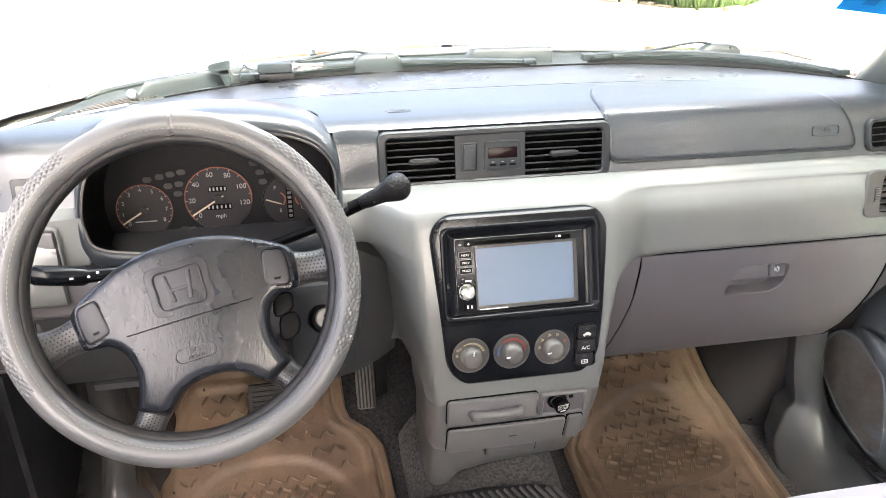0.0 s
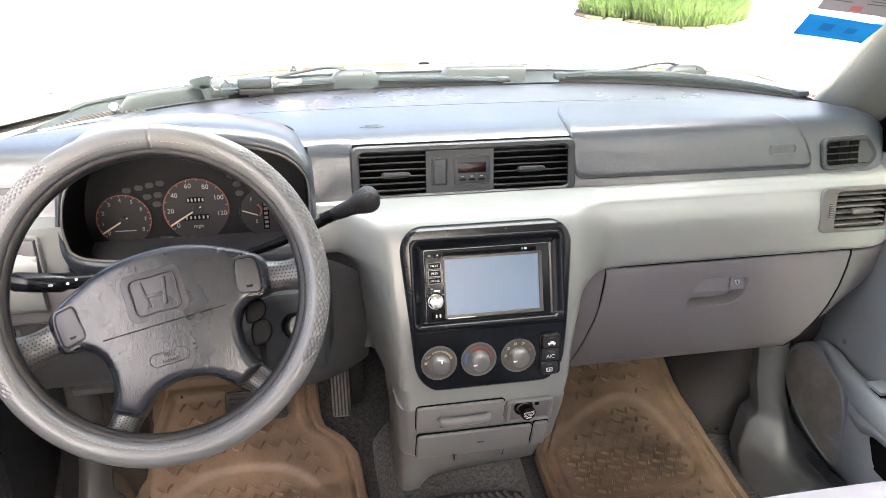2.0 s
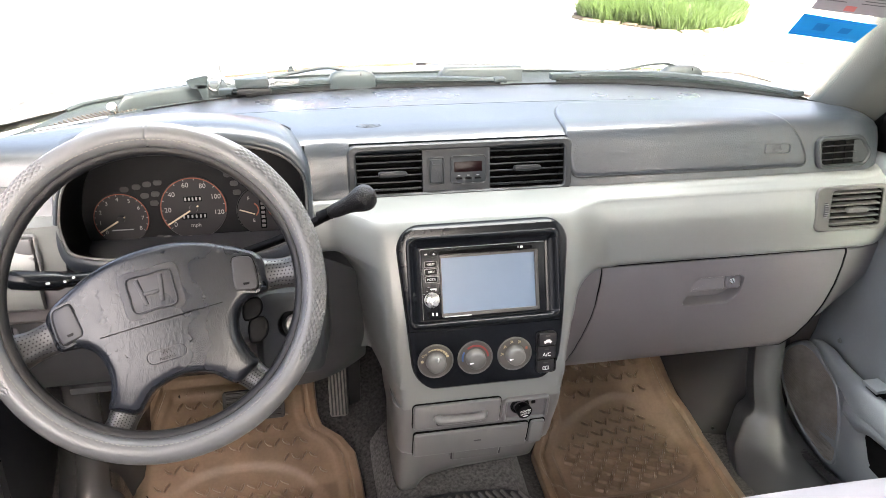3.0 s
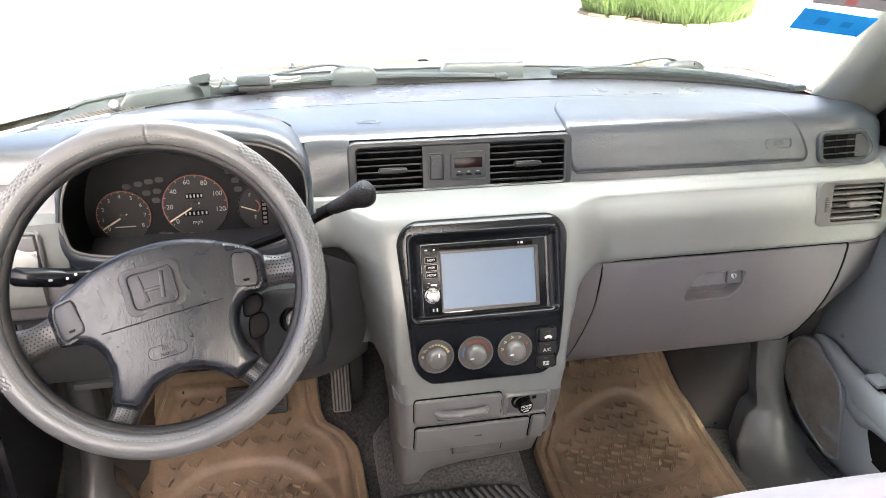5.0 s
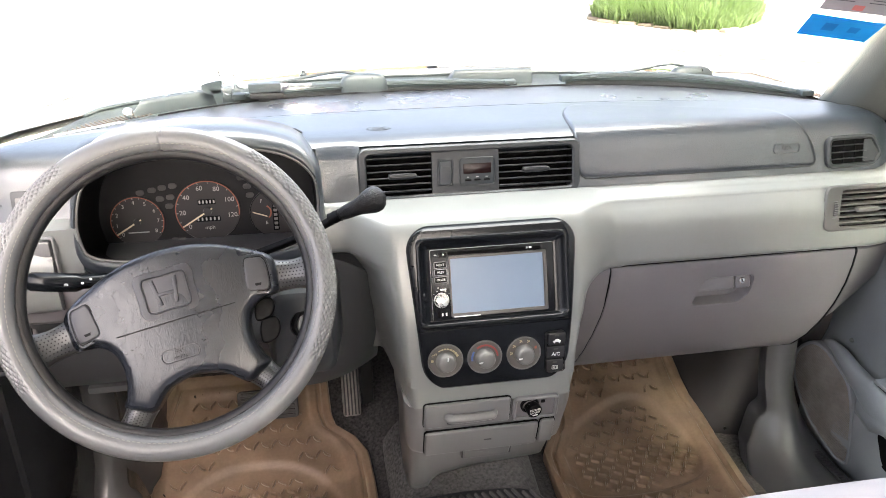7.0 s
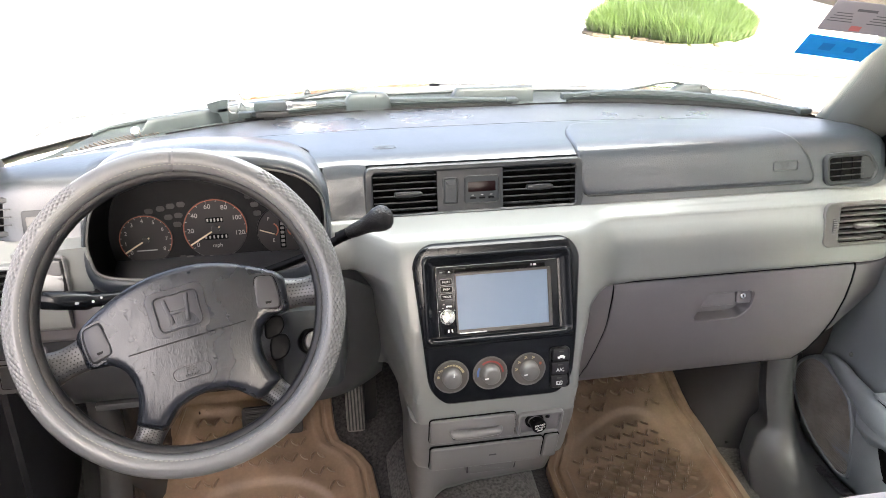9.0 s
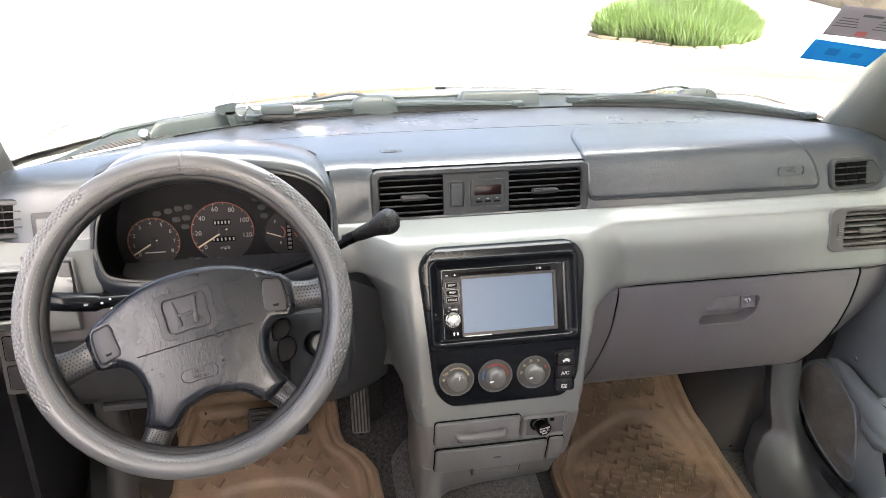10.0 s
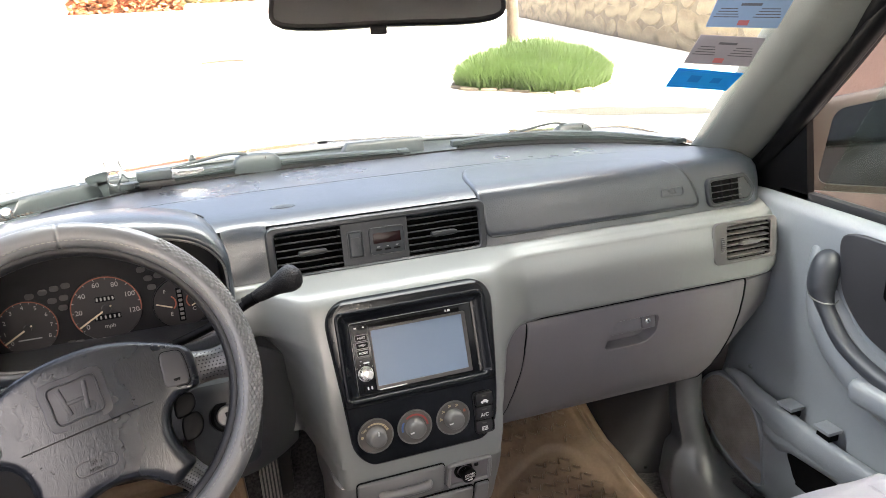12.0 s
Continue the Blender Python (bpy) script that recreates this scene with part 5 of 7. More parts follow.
# ---- steering wheel ----
WC, WTILT = Vector((-0.427, -0.135, 0.514)), 29.3
WM = pose(WC.x, WC.y, WC.z, 90 - WTILT, 0, 0)  # local z out of the wheel towards the driver, local y up it
WR = WM @ pose(0, 0, 0, 0, 0, 12.5)            # turned a little anticlockwise
wheel = thing("steering_wheel", WC, "four-spoke steering wheel in a worn grey vinyl cover, slightly turned", "steering wheel")


def on_wheel(bm):
    bmesh.ops.transform(bm, matrix=WR, verts=bm.verts)
    return bm


M_INRIM = material("dark_rim_vinyl", (0.0085, 0.0085, 0.009, 1), 0.38, grain=0.5, grain_size=500, kind="leather", vary=0.08, spec=0.35)


def build_wheel():
    R, r0 = 0.1798, 0.0140
    N, K = 1100, 108
    rows = []
    for i in range(N):
        a = 360 * i / N
        ca, sa = math.cos(radians(a)), math.sin(radians(a))
        ring = []
        # embossed stretches at both sides, smooth above and below
        side = min(abs((a - 1 + 180) % 360 - 180), abs((a - 157 + 180) % 360 - 180))
        emb = max(0.0, min(1.0, (44 - side) / 1.5))
        for k in range(K):
            b = 360 * k / K
            out = math.cos(radians(b))
            r = r0
            if emb and -0.15 < out:
                u, v = a / 3.0, b / 22.5
                p, q = abs((u + v) % 1 - 0.5) * 2, abs((u - v) % 1 - 0.5) * 2
                r += emb * 0.0019 * (min(1.0, min(p, q) * 2.0) - 0.85) * min(1.0, (out + 0.15) / 0.2)
            if 196 < b < 206:
                r -= 0.0009
            seam = abs((a - 77 + 180) % 360 - 180)
            if seam < 0.5:
                r -= 0.0012
            ring.append(((R + r * out) * ca, (R + r * out) * sa, r * math.sin(radians(b))))
        rows.append(ring)
    bm, _ = grid(rows, True, True)
    rim = part("rim_cover", on_wheel(bm), M_COVER, wheel, "smooth and lozenge-embossed grey vinyl rim cover", angle=80)
    st = bmesh.new()
    for i in range(190):
        a = 360 * i / 190
        m = pose(0, 0, 0, 0, 0, a) @ pose(R - 0.0081, 0, 0.0118) @ pose(0, 0, 0, 0, -35, 0)
        merge(st, box((-0.0004, -0.0017, -0.0004), (0.0004, 0.0017, 0.0004), 0, 1, m))
    part("stitching", on_wheel(st), material("pale_thread", (0.20, 0.19, 0.175, 1), 0.7, vary=0.05), rim, "pale stitched seam", smooth=False)
    # inner bare rim seen under the cover edge
    pts = [((R - 0.0140) * math.cos(2 * math.pi * k / 96), (R - 0.0140) * math.sin(2 * math.pi * k / 96), -0.0105) for k in range(96)]
    part("bare_rim", on_wheel(sweep(pts, 0.0085, 14, True)), M_INRIM, wheel, "dark bare inner rim")
    half = [(0.0, 0.0515), (0.030, 0.0495), (0.060, 0.042), (0.090, 0.029), (0.115, 0.015), (0.1245, 0.003), (0.1235, -0.015), (0.1205, -0.034), (0.110, -0.037), (0.095, -0.039), (0.082, -0.049), (0.0755, -0.066), (0.0755, -0.085), (0.082, -0.105), (0.0865, -0.114), (0.072, -0.124), (0.057, -0.1305), (0.046, -0.122), (0.030, -0.109), (0.0, -0.1025)]
    outline = half[::-1] + [(-x, y) for x, y in half[1:-1]]
    outline = outline if sum(a[0] * b[1] - b[0] * a[1] for a, b in zip(outline, outline[1:])) > 0 else outline[::-1]
    sm = smooth_outline(outline, 3)
    cen = np.array((0.0, -0.02))
    out2 = np.array(sm)
    seg_a, seg_d = out2, np.roll(out2, -1, 0) - out2

    def to_edge(p):
        """Distance from the outline of the pad."""
        w = p - seg_a
        k = np.clip((w * seg_d).sum(1) / np.maximum((seg_d ** 2).sum(1), 1e-12), 0, 1)
        return float(np.sqrt(((w - seg_d * k[:, None]) ** 2).sum(1).min()))

    def pad_z(x, y):
        dist = min(1.0, to_edge(np.array((x, y))) / 0.012)
        r2 = (x * x + (y + 0.02) ** 2) / 0.0144
        return -0.0245 + 0.0120 * math.sqrt(1 - (1 - dist) ** 2) + 0.009 * max(-0.35, 1 - r2)
    rings = [[(x, y, -0.050) for x, y in sm], [(x, y, -0.030) for x, y in sm]]
    for s in (0.998, 0.99, 0.98, 0.965, 0.95, 0.93, 0.905, 0.88, 0.85, 0.82, 0.78, 0.74, 0.70, 0.65, 0.6, 0.54, 0.48, 0.42, 0.35, 0.28, 0.2, 0.12, 0.05):
        rings.append([(p[0], p[1], pad_z(p[0], p[1])) for p in (cen + (out2 - cen) * s)])
    pad = part("hub_pad", on_wheel(loft(rings)), M_HUB, wheel, "wrinkled dark grey leather airbag pad", angle=80)
    part("crease", on_wheel(sweep([(x, -0.0345, pad_z(x, -0.0345) + 0.0001) for x in [-0.070 + 0.138 * k / 24 for k in range(25)]], 0.0007, 6)), M_BLACK, pad)
    # spokes
    def spoke(corners, nm):
        (ax, ay), (bx, by), (cx, cy), (dx, dy) = corners
        rows_ = []
        for k in range(7):
            u = k / 6
            w = 1 + 0.20 * math.sin(math.pi * u) * -1
            p, q = Vector((ax + (bx - ax) * u, ay + (by - ay) * u)), Vector((dx + (cx - dx) * u, dy + (cy - dy) * u))
            mid = (p + q) / 2
            p, q = mid + (p - mid) * w, mid + (q - mid) * w
            zt = -0.0235 + 0.016 * u * u
            ring = []
            for j in range(9):
                v = j / 8
                pt = p + (q - p) * v
                ring.append((pt.x, pt.y, zt - 0.010 * abs(2 * v - 1) ** 3))
            for j in range(8, -1, -1):
                pt = p + (q - p) * j / 8
                ring.append((pt.x, pt.y, zt - 0.022))
            rows_.append(ring)
        sp = part("spoke", on_wheel(loft(rows_)), M_SPOKE, wheel, "perforated grey vinyl spoke", angle=60)
        holes = bmesh.new()
        for i in range(1, 11):
            for j in range(1, 9):
                u, v = (i + 0.5 * (j % 2)) / 11.5, j / 9
                w = 1 - 0.2 * math.sin(math.pi * u)
                p, q = Vector((ax + (bx - ax) * u, ay + (by - ay) * u)), Vector((dx + (cx - dx) * u, dy + (cy - dy) * u))
                pt = (p + q) / 2 + ((q - p) * (v - 0.5)) * w
                zt = -0.0235 + 0.016 * u * u - 0.010 * abs(2 * v - 1) ** 3
                merge(holes, lathe([(0, 0.0003), (0.0009, 0.0003), (0.0009, -0.001)], 6, pose(pt.x, pt.y, zt)))
        part("perforation", on_wheel(holes), M_BLACK, sp, smooth=False)
    for s in (1, -1):
        spoke([(s * 0.1235, 0.004), (s * 0.172, 0.000), (s * 0.167, -0.050), (s * 0.1205, -0.036)], "upper")
        spoke([(s * 0.086, -0.112), (s * 0.111, -0.138), (s * 0.072, -0.161), (s * 0.055, -0.130)], "lower")
        o = smooth_outline([(-0.013, -0.018), (0.0, -0.021), (0.012, -0.020), (0.0135, 0.0), (0.010, 0.016), (0.0, 0.019), (-0.011, 0.018), (-0.0135, 0.0)], 4)
        o = [(x * s, y) for x, y in o]
        o = o if sum(a[0] * b[1] - b[0] * a[1] for a, b in zip(o, o[1:])) > 0 else o[::-1]
        m = pose(s * 0.1005, -0.008, -0.0115, 0, s * 6, -s * 6)
        part("button_recess", on_wheel(plate([(x * 1.25, y * 1.22) for x, y in o], -0.004, 0.0008, 0.001, m)), M_HUB, wheel)
        part("button_gap", on_wheel(plate([(x * 1.07, y * 1.055) for x, y in o], -0.004, 0.0014, 0, m)), M_BLACK, wheel, smooth=False)
        hb = part("horn_button", on_wheel(plate(o, -0.006, 0.0032, 0.0022, m)), M_BTN, wheel, "smooth grey horn button")
        part("horn_mark", on_wheel(plate([(-0.004, 0.0), (0.004, 0.0), (0.003, -0.003), (-0.003, -0.003)][::-1], 0.002, 0.0036, 0, m @ pose(0, -0.012, 0))), M_BLACK, hb, smooth=False)
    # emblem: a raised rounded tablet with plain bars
    m = pose(-0.003, 0.0, -0.0052)
    o = smooth_outline([(-0.024, 0.0205), (0.0, 0.0215), (0.024, 0.0205), (0.026, 0.0), (0.0235, -0.0205), (0.0, -0.0215), (-0.0235, -0.0205), (-0.026, 0.0)][::-1], 4)
    o = o if sum(a[0] * b[1] - b[0] * a[1] for a, b in zip(o, o[1:])) > 0 else o[::-1]
    em = part("emblem", on_wheel(plate([(x * 1.28, y * 1.25) for x, y in o], -0.004, 0.0015, 0.001, m)), M_BTN, wheel, "moulded grey emblem tablet")
    part("emblem_rim", on_wheel(frame_ring(o, inset_outline(o, 0.0022), 0, 0.0042, m, 0.0008)), M_BTN, em)
    for s in (-1, 1):
        part("emblem_bar", on_wheel(box((-0.0022, -0.015, 0), (0.0022, 0.016, 0.0036), 0.001, 2, m @ pose(s * 0.011, 0.001, 0, 0, 0, -s * 9))), M_BTN, em)
    part("emblem_bar", on_wheel(box((-0.010, -0.002, 0), (0.010, 0.002, 0.0036), 0.001, 2, m @ pose(0, -0.001, 0))), M_BTN, em)
    m = pose(-0.007, -0.0735, -0.0062)
    o = rrect(0.045, 0.0165, 0.008, 6)
    part("label_rim", on_wheel(frame_ring(o, inset_outline(o, 0.0014), -0.003, 0.0014, m, 0.0004)), M_BTN, pad, "moulded oval label")
    text("SRS", 0.0078, WR @ m @ pose(0, 0.0035, 0.0012), M_BLACK, pad)
    text("AIRBAG", 0.0052, WR @ m @ pose(0, -0.0035, 0.0012), M_BLACK, pad)
    for k, (y0, y1) in enumerate(((-0.062, -0.041), (-0.090, -0.065))):
        o = smooth_outline([(0.083, y0), (0.088, y1), (0.106, y1 + 0.002), (0.109, (y0 + y1) / 2), (0.100, y0)], 4)
        o = o if sum(a[0] * b[1] - b[0] * a[1] for a, b in zip(o, o[1:])) > 0 else o[::-1]
        part("cruise_button", on_wheel(plate(o, -0.052, -0.036, 0.003)), M_BLACK, wheel, "black cruise control button")


build_wheel()

# ---- steering column, key, levers ----
column = thing("steering_column", (-0.427, 0.0, 0.40), "dark grey plastic steering column shroud with ignition lock", "steering column")
rings = []
for u in (0, 0.15, 0.4, 0.7, 1.0):
    c = Vector((-0.415 + 0.012 * u, -0.085 + 0.24 * u, 0.452 - 0.115 * u))
    w, h = 0.13 + 0.12 * u, 0.095 + 0.02 * u
    rings.append([tuple(c + Vector((x, 0.5 * y, 0.87 * y))) for x, y in rrect(w, h, 0.025, 4)])
part("shroud", loft(rings), M_LOWD, column, angle=60)
part("lock_housing", loft([[(x - 0.280, y_, z + 0.358) for x, z in rrect(w, h, 0.022, 5)] for y_, w, h in ((0.0, 0.080, 0.120), (0.006, 0.092, 0.134), (0.10, 0.12, 0.15))]), M_PADF, column, "dark housing round the ignition lock")
IG = facing(-0.275, -0.0005, 0.379, 18, -12)
part("lock_collar", lathe([(0.014, 0.004), (0.0185, 0.006), (0.022, 0.003), (0.023, -0.01)], 32, IG), M_BLACK, column)
ig = part("ignition_barrel", lathe([(0, 0.006), (0.0125, 0.006), (0.0145, 0.0045), (0.0148, -0.006)], 32, IG), M_SATIN, column, "worn metal ignition barrel", angle=20)
part("key_slot", box((-0.0018, -0.0055, 0.005), (0.0018, 0.0055, 0.0066), 0, 1, IG @ pose(0, 0, 0, 0, 0, 10)), M_BLACK, ig, smooth=False)

lever = thing("gear_lever", (-0.33, 0.01, 0.48), "column gear lever with a dimpled black grip", "gear lever")
tip = Vector((-0.1675, -0.035, 0.577))
base = Vector((-0.35, 0.03, 0.475))
dirn = (tip - base).normalized()
part("stem", sweep(smooth_line([tuple(base), tuple(base + dirn * 0.09 + Vector((0, 0, -0.006))), tuple(tip - dirn * 0.055)], 5), 0.0062, 12), M_BLACK, lever)
part("collar", sweep([tip - dirn * (0.078 - 0.004 * k) for k in range(5)], [0.0085, 0.0078, 0.0085, 0.0078, 0.0085], 14), M_BLACK, lever)
gp, gr = [], []
for k in range(15):
    u = k / 14
    gp.append(tip - dirn * (0.068 * (1 - u)) + dirn * 0.006)
    gr.append(1.3 * [0.0056, 0.0068, 0.0074, 0.0077, 0.0079, 0.0082, 0.0087, 0.0096, 0.0108, 0.0121, 0.0131, 0.0135, 0.0129, 0.0104, 0.004][k])
part("grip", sweep(gp, gr, 20), material("dimpled_black_rubber", (0.007, 0.007, 0.008, 1), 0.42, grain=1.0, grain_size=300, kind="leather", vary=0.1, spec=0.25), lever, "dimpled black rubber grip")
stalk = thing("light_stalk", (-0.5, 0.01, 0.45), "black light switch stalk with white symbols", "stalk")
part("arm", sweep([(-0.47, 0.02, 0.462), (-0.52, 0.01, 0.466), (-0.56, 0.0, 0.470), (-0.5601, 0.0, 0.470)], [0.008, 0.009, 0.0095, 0.0095], 14), M_GLOSS, stalk)
part("knob", sweep([(-0.560, 0.0, 0.470), (-0.566, -0.001, 0.4705), (-0.60, -0.005, 0.476), (-0.618, -0.006, 0.479), (-0.622, -0.006, 0.4795)], [0.0105, 0.0125, 0.0128, 0.0125, 0.010], 16), M_GLOSS, stalk)
for x, z in ((-0.556, 0.473), (-0.545, 0.478), (-0.545, 0.464)):
    part("symbol", plate(rrect(0.0032, 0.0032, 0.0014, 2), 0, 0.0018, 0, facing(x, -0.0095, z, 25)), M_WHITE, stalk, smooth=False)
part("symbol", plate(rrect(0.005, 0.003, 0.001, 2), 0, 0.0018, 0, facing(-0.575, -0.0135, 0.474, 25)), M_GREY, stalk, smooth=False)

# ---- footwells ----


def tab(t, v):
    """Straight-line table look-up, rising."""
    if v <= t[0][0]:
        return t[0][1]
    for (a, va), (b, vb) in zip(t, t[1:]):
        if v <= b:
            return va + (vb - va) * (v - a) / (b - a)
    return t[-1][1]


def mat_base(y):
    return FLOOR + 0.008 + 0.5 * max(0.0, y - 0.2)


def build_mat(left, right, y0, y1, pan, label):
    """A rubber mat with a raised double rim and a sunk heel pan."""
    ny, nx = 150, 120
    pan_x = sum(x for x, y in pan) / len(pan)
    ring = np.array(pan + pan[:1])

    def inside_pan(x, y):
        """Distance from the edge of the heel pan, positive inside it."""
        p = np.array((x, y))
        a, d = ring[:-1], ring[1:] - ring[:-1]
        u = np.clip(((p - a) * d).sum(1) / (d * d).sum(1), 0, 1)
        dist = np.sqrt((((a + d * u[:, None]) - p) ** 2).sum(1).min())
        cross = (ring[:-1, 1] > y) != (ring[1:, 1] > y)
        xs = ring[:-1, 0] + (y - ring[:-1, 1]) * d[:, 0] / np.where(d[:, 1] == 0, 1e-9, d[:, 1])
        return dist if (cross & (x < xs)).sum() % 2 else -dist

    rows, under = [], []
    for j in range(ny + 1):
        y = y0 + (y1 - y0) * j / ny
        l, r = tab(left, y), tab(right, y)
        row = []
        for i in range(nx + 1):
            u = 0.5 - 0.5 * math.cos(math.pi * i / nx)
            x = l + (r - l) * u
            d = min(x - l, r - x, y1 - y)
            h = tab([(0, 0.0), (0.002, 0.010), (0.004, 0.013), (0.016, 0.013), (0.019, 0.005), (0.025, 0.005), (0.028, 0.012), (0.041, 0.012), (0.047, 0.005), (0.058, 0.004)], d)
            h -= 0.0065 * ease((inside_pan(x, y) + 0.004) / 0.010)
            row.append((x, y, mat_base(y) + h))
        rows.append(row)
        under.append([(x, y, mat_base(y) - 0.004) for x, y, z in row])
    bm, v1 = grid(rows)
    bm, v2 = grid(under, bm=bm)
    t = thing("floor_mat", ((tab(left, 0) + tab(right, 0)) / 2, 0, FLOOR), label, "floor mat", "rubber floor mats")
    part("sheet", bm, M_MAT, t, angle=50)
    # chequer treads: a basket of short bars in the pan, bent bars round it
    tr = bmesh.new()

    def bar(ln, w, bend):
        top = [(ln * (k / 4 - 0.5), bend * (1 - (k / 2 - 1) ** 2) + w / 2 * (1 - 0.55 * abs(k / 2 - 1) ** 3)) for k in range(5)]
        low = [(x, y - w * (1 - 0.55 * abs(2 * x / ln) ** 3)) for x, y in top]
        return low + top[::-1]
    for deep, dx, dy, specs in ((True, 0.0156, 0.0205, ((66, 0.0145, 0.0044, 0.0), (-30, 0.0165, 0.0030, 0.0))), (False, 0.0168, 0.0290, ((58, 0.0185, 0.0040, 0.0018), (-40, 0.0175, 0.0034, -0.0018)))):
        for row in range(-20, 20):
            y = 0.05 + row * dy
            for col in range(-40, 41):
                cx = pan_x + col * dx
                if not (tab(left, y) + 0.062 < cx < tab(right, y) - 0.062) or not y0 + 0.02 < y < y1 - 0.03:
                    continue
                d = inside_pan(cx, y)
                if (deep and d < 0.020) or (not deep and d > -0.014):
                    continue
                ang, ln, w, bend = specs[(row + col) % 2]
                m = pose(cx, y, mat_base(y) + (-0.0028 if deep else 0.004), math.degrees(math.atan(0.5)) if y > 0.2 else 0) @ pose(0, 0, 0, 0, 0, ang)
                merge(tr, plate(bar(ln, w, bend), -0.002, 0.0072, 0.0008, m, 1))
    tagged(part("tread", tr, M_MAT, t), kind="stuff")
    return t


build_mat([(-0.3, 0.15), (0.1, 0.160), (0.205, 0.166), (0.257, 0.200), (0.30, 0.207), (0.44, 0.212)],
          [(-0.3, 0.515), (0.05, 0.527), (0.141, 0.535), (0.205, 0.539), (0.245, 0.530), (0.283, 0.518), (0.321, 0.514), (0.44, 0.512)],
          -0.3, 0.43, smooth_outline([(0.190, 0.215), (0.246, 0.253), (0.306, 0.284), (0.363, 0.303), (0.404, 0.301), (0.443, 0.275), (0.473, 0.225), (0.490, 0.160), (0.468, 0.105), (0.400, 0.076), (0.293, 0.068), (0.211, 0.086), (0.174, 0.145)][::-1], 4), "ribbed tan rubber floor mat in the passenger footwell")
build_mat([(-0.3, -0.615), (0.15, -0.615), (0.27, -0.607), (0.40, -0.567), (0.45, -0.56)],
          [(-0.3, -0.165), (0.2, -0.172), (0.245, -0.178), (0.275, -0.199), (0.301, -0.236), (0.33, -0.245), (0.45, -0.250)],
          -0.3, 0.43, [(-0.395 + 0.165 * math.copysign(abs(math.cos(a)) ** 0.83, math.cos(a)), 0.10 + 0.15 * math.copysign(abs(math.sin(a)) ** 0.83, math.sin(a))) for a in [2 * math.pi * k / 40 for k in range(40)]], "ribbed tan rubber floor mat in the driver footwell")

# ribbed rubber pad on the tunnel, between the seats
# the ribs are a lighter grey than the pad
M_PADRIB = material("pale_grey_rib_rubber", (0.095, 0.093, 0.092, 1), 0.5, grain=0.2, grain_size=400, vary=0.2)
pad = thing("tunnel_pad", (-0.02, -0.1, -0.06), "black ribbed rubber pad on the centre tunnel", "rubber pad")
o = smooth_outline([(0.128, -0.5), (0.128, -0.1), (0.120, 0.005), (0.085, 0.055), (0.0, 0.068), (-0.075, 0.067), (-0.155, 0.060), (-0.168, 0.0), (-0.168, -0.1), (-0.168, -0.5)], 6)
o = o if sum(a[0] * b[1] - b[0] * a[1] for a, b in zip(o, o[1:])) > 0 else o[::-1]
part("pad", plate(o, -0.095, -0.026, 0.006), M_LOWD, pad)
for k in range(26):
    x = -0.20 + 0.0135 * k
    a, b = Vector((x, 0.062, -0.0245)), Vector((x + 0.10, -0.20, -0.0245))
    if not (-0.15 < b.x and a.x < 0.11):
        continue
    pts = [a + (b - a) * t / 30 for t in range(31)]
    pts = [p for p in pts if -0.155 < p.x < 0.112 and p.y < 0.060 - 0.35 * max(0, p.x - 0.05)]
    if len(pts) > 2:
        part("rib", sweep(pts, 0.0036, 6), M_PADRIB, pad)


def pedal(name, x, w, y0, z0, y1, z1, ribs, across, label, mat):
    t = thing(name, (x, (y0 + y1) / 2, z0), label, "pedal")
    lean = math.degrees(math.atan2(z1 - z0, y1 - y0))
    ln = math.hypot(y1 - y0, z1 - z0)
    m = pose(x, (y0 + y1) / 2, (z0 + z1) / 2, lean)
    part("pad", plate(rrect(w, ln, 0.006, 3), -0.012, 0.0, 0.003, m), mat, t)
    for k in range(ribs):
        u = -0.5 + (k + 0.5) / ribs
        if across:
            part("rib", box((-w * 0.44, -ln * 0.25 / ribs, -0.002), (w * 0.44, ln * 0.25 / ribs, 0.0032), 0.001, 1, m @ pose(0, u * ln * 0.94, 0)), mat, t)
        else:
            part("rib", box((-w * 0.22 / ribs, -ln * 0.47, -0.002), (w * 0.22 / ribs, ln * 0.47, 0.0032), 0.001, 1, m @ pose(u * w * 0.92, 0, 0)), M_RUBBER, t)
    part("arm", sweep([m @ Vector((0.01, 0.0, -0.01)), m @ Vector((0.015, 0.05, -0.06)), (x + 0.02, 0.50, 0.30)], 0.008, 8), M_BLACK, t)
    return t


M_PEDAL = material("worn_grey_pedal_rubber", (0.13, 0.12, 0.11, 1), 0.5, vary=0.15)
pedal("accelerator_pedal", -0.204, 0.036, 0.300, -0.013, 0.345, 0.090, 5, False, "tall ribbed accelerator pedal", M_PEDAL)
pedal("brake_pedal", -0.367, 0.116, 0.300, 0.000, 0.328, 0.052, 6, True, "wide ribbed brake pedal with a bright metal edge", M_RUBBER)
# dark plate stands in for the shadow beside the accelerator
part("plate", box((-0.182, 0.36, -0.05), (-0.156, 0.42, 0.075), 0.004), M_RUBBER, thing("pedal_shadow_plate", (-0.164, 0.39, -0.05), "black plate put in for the shadow beside the accelerator", "bracket"))

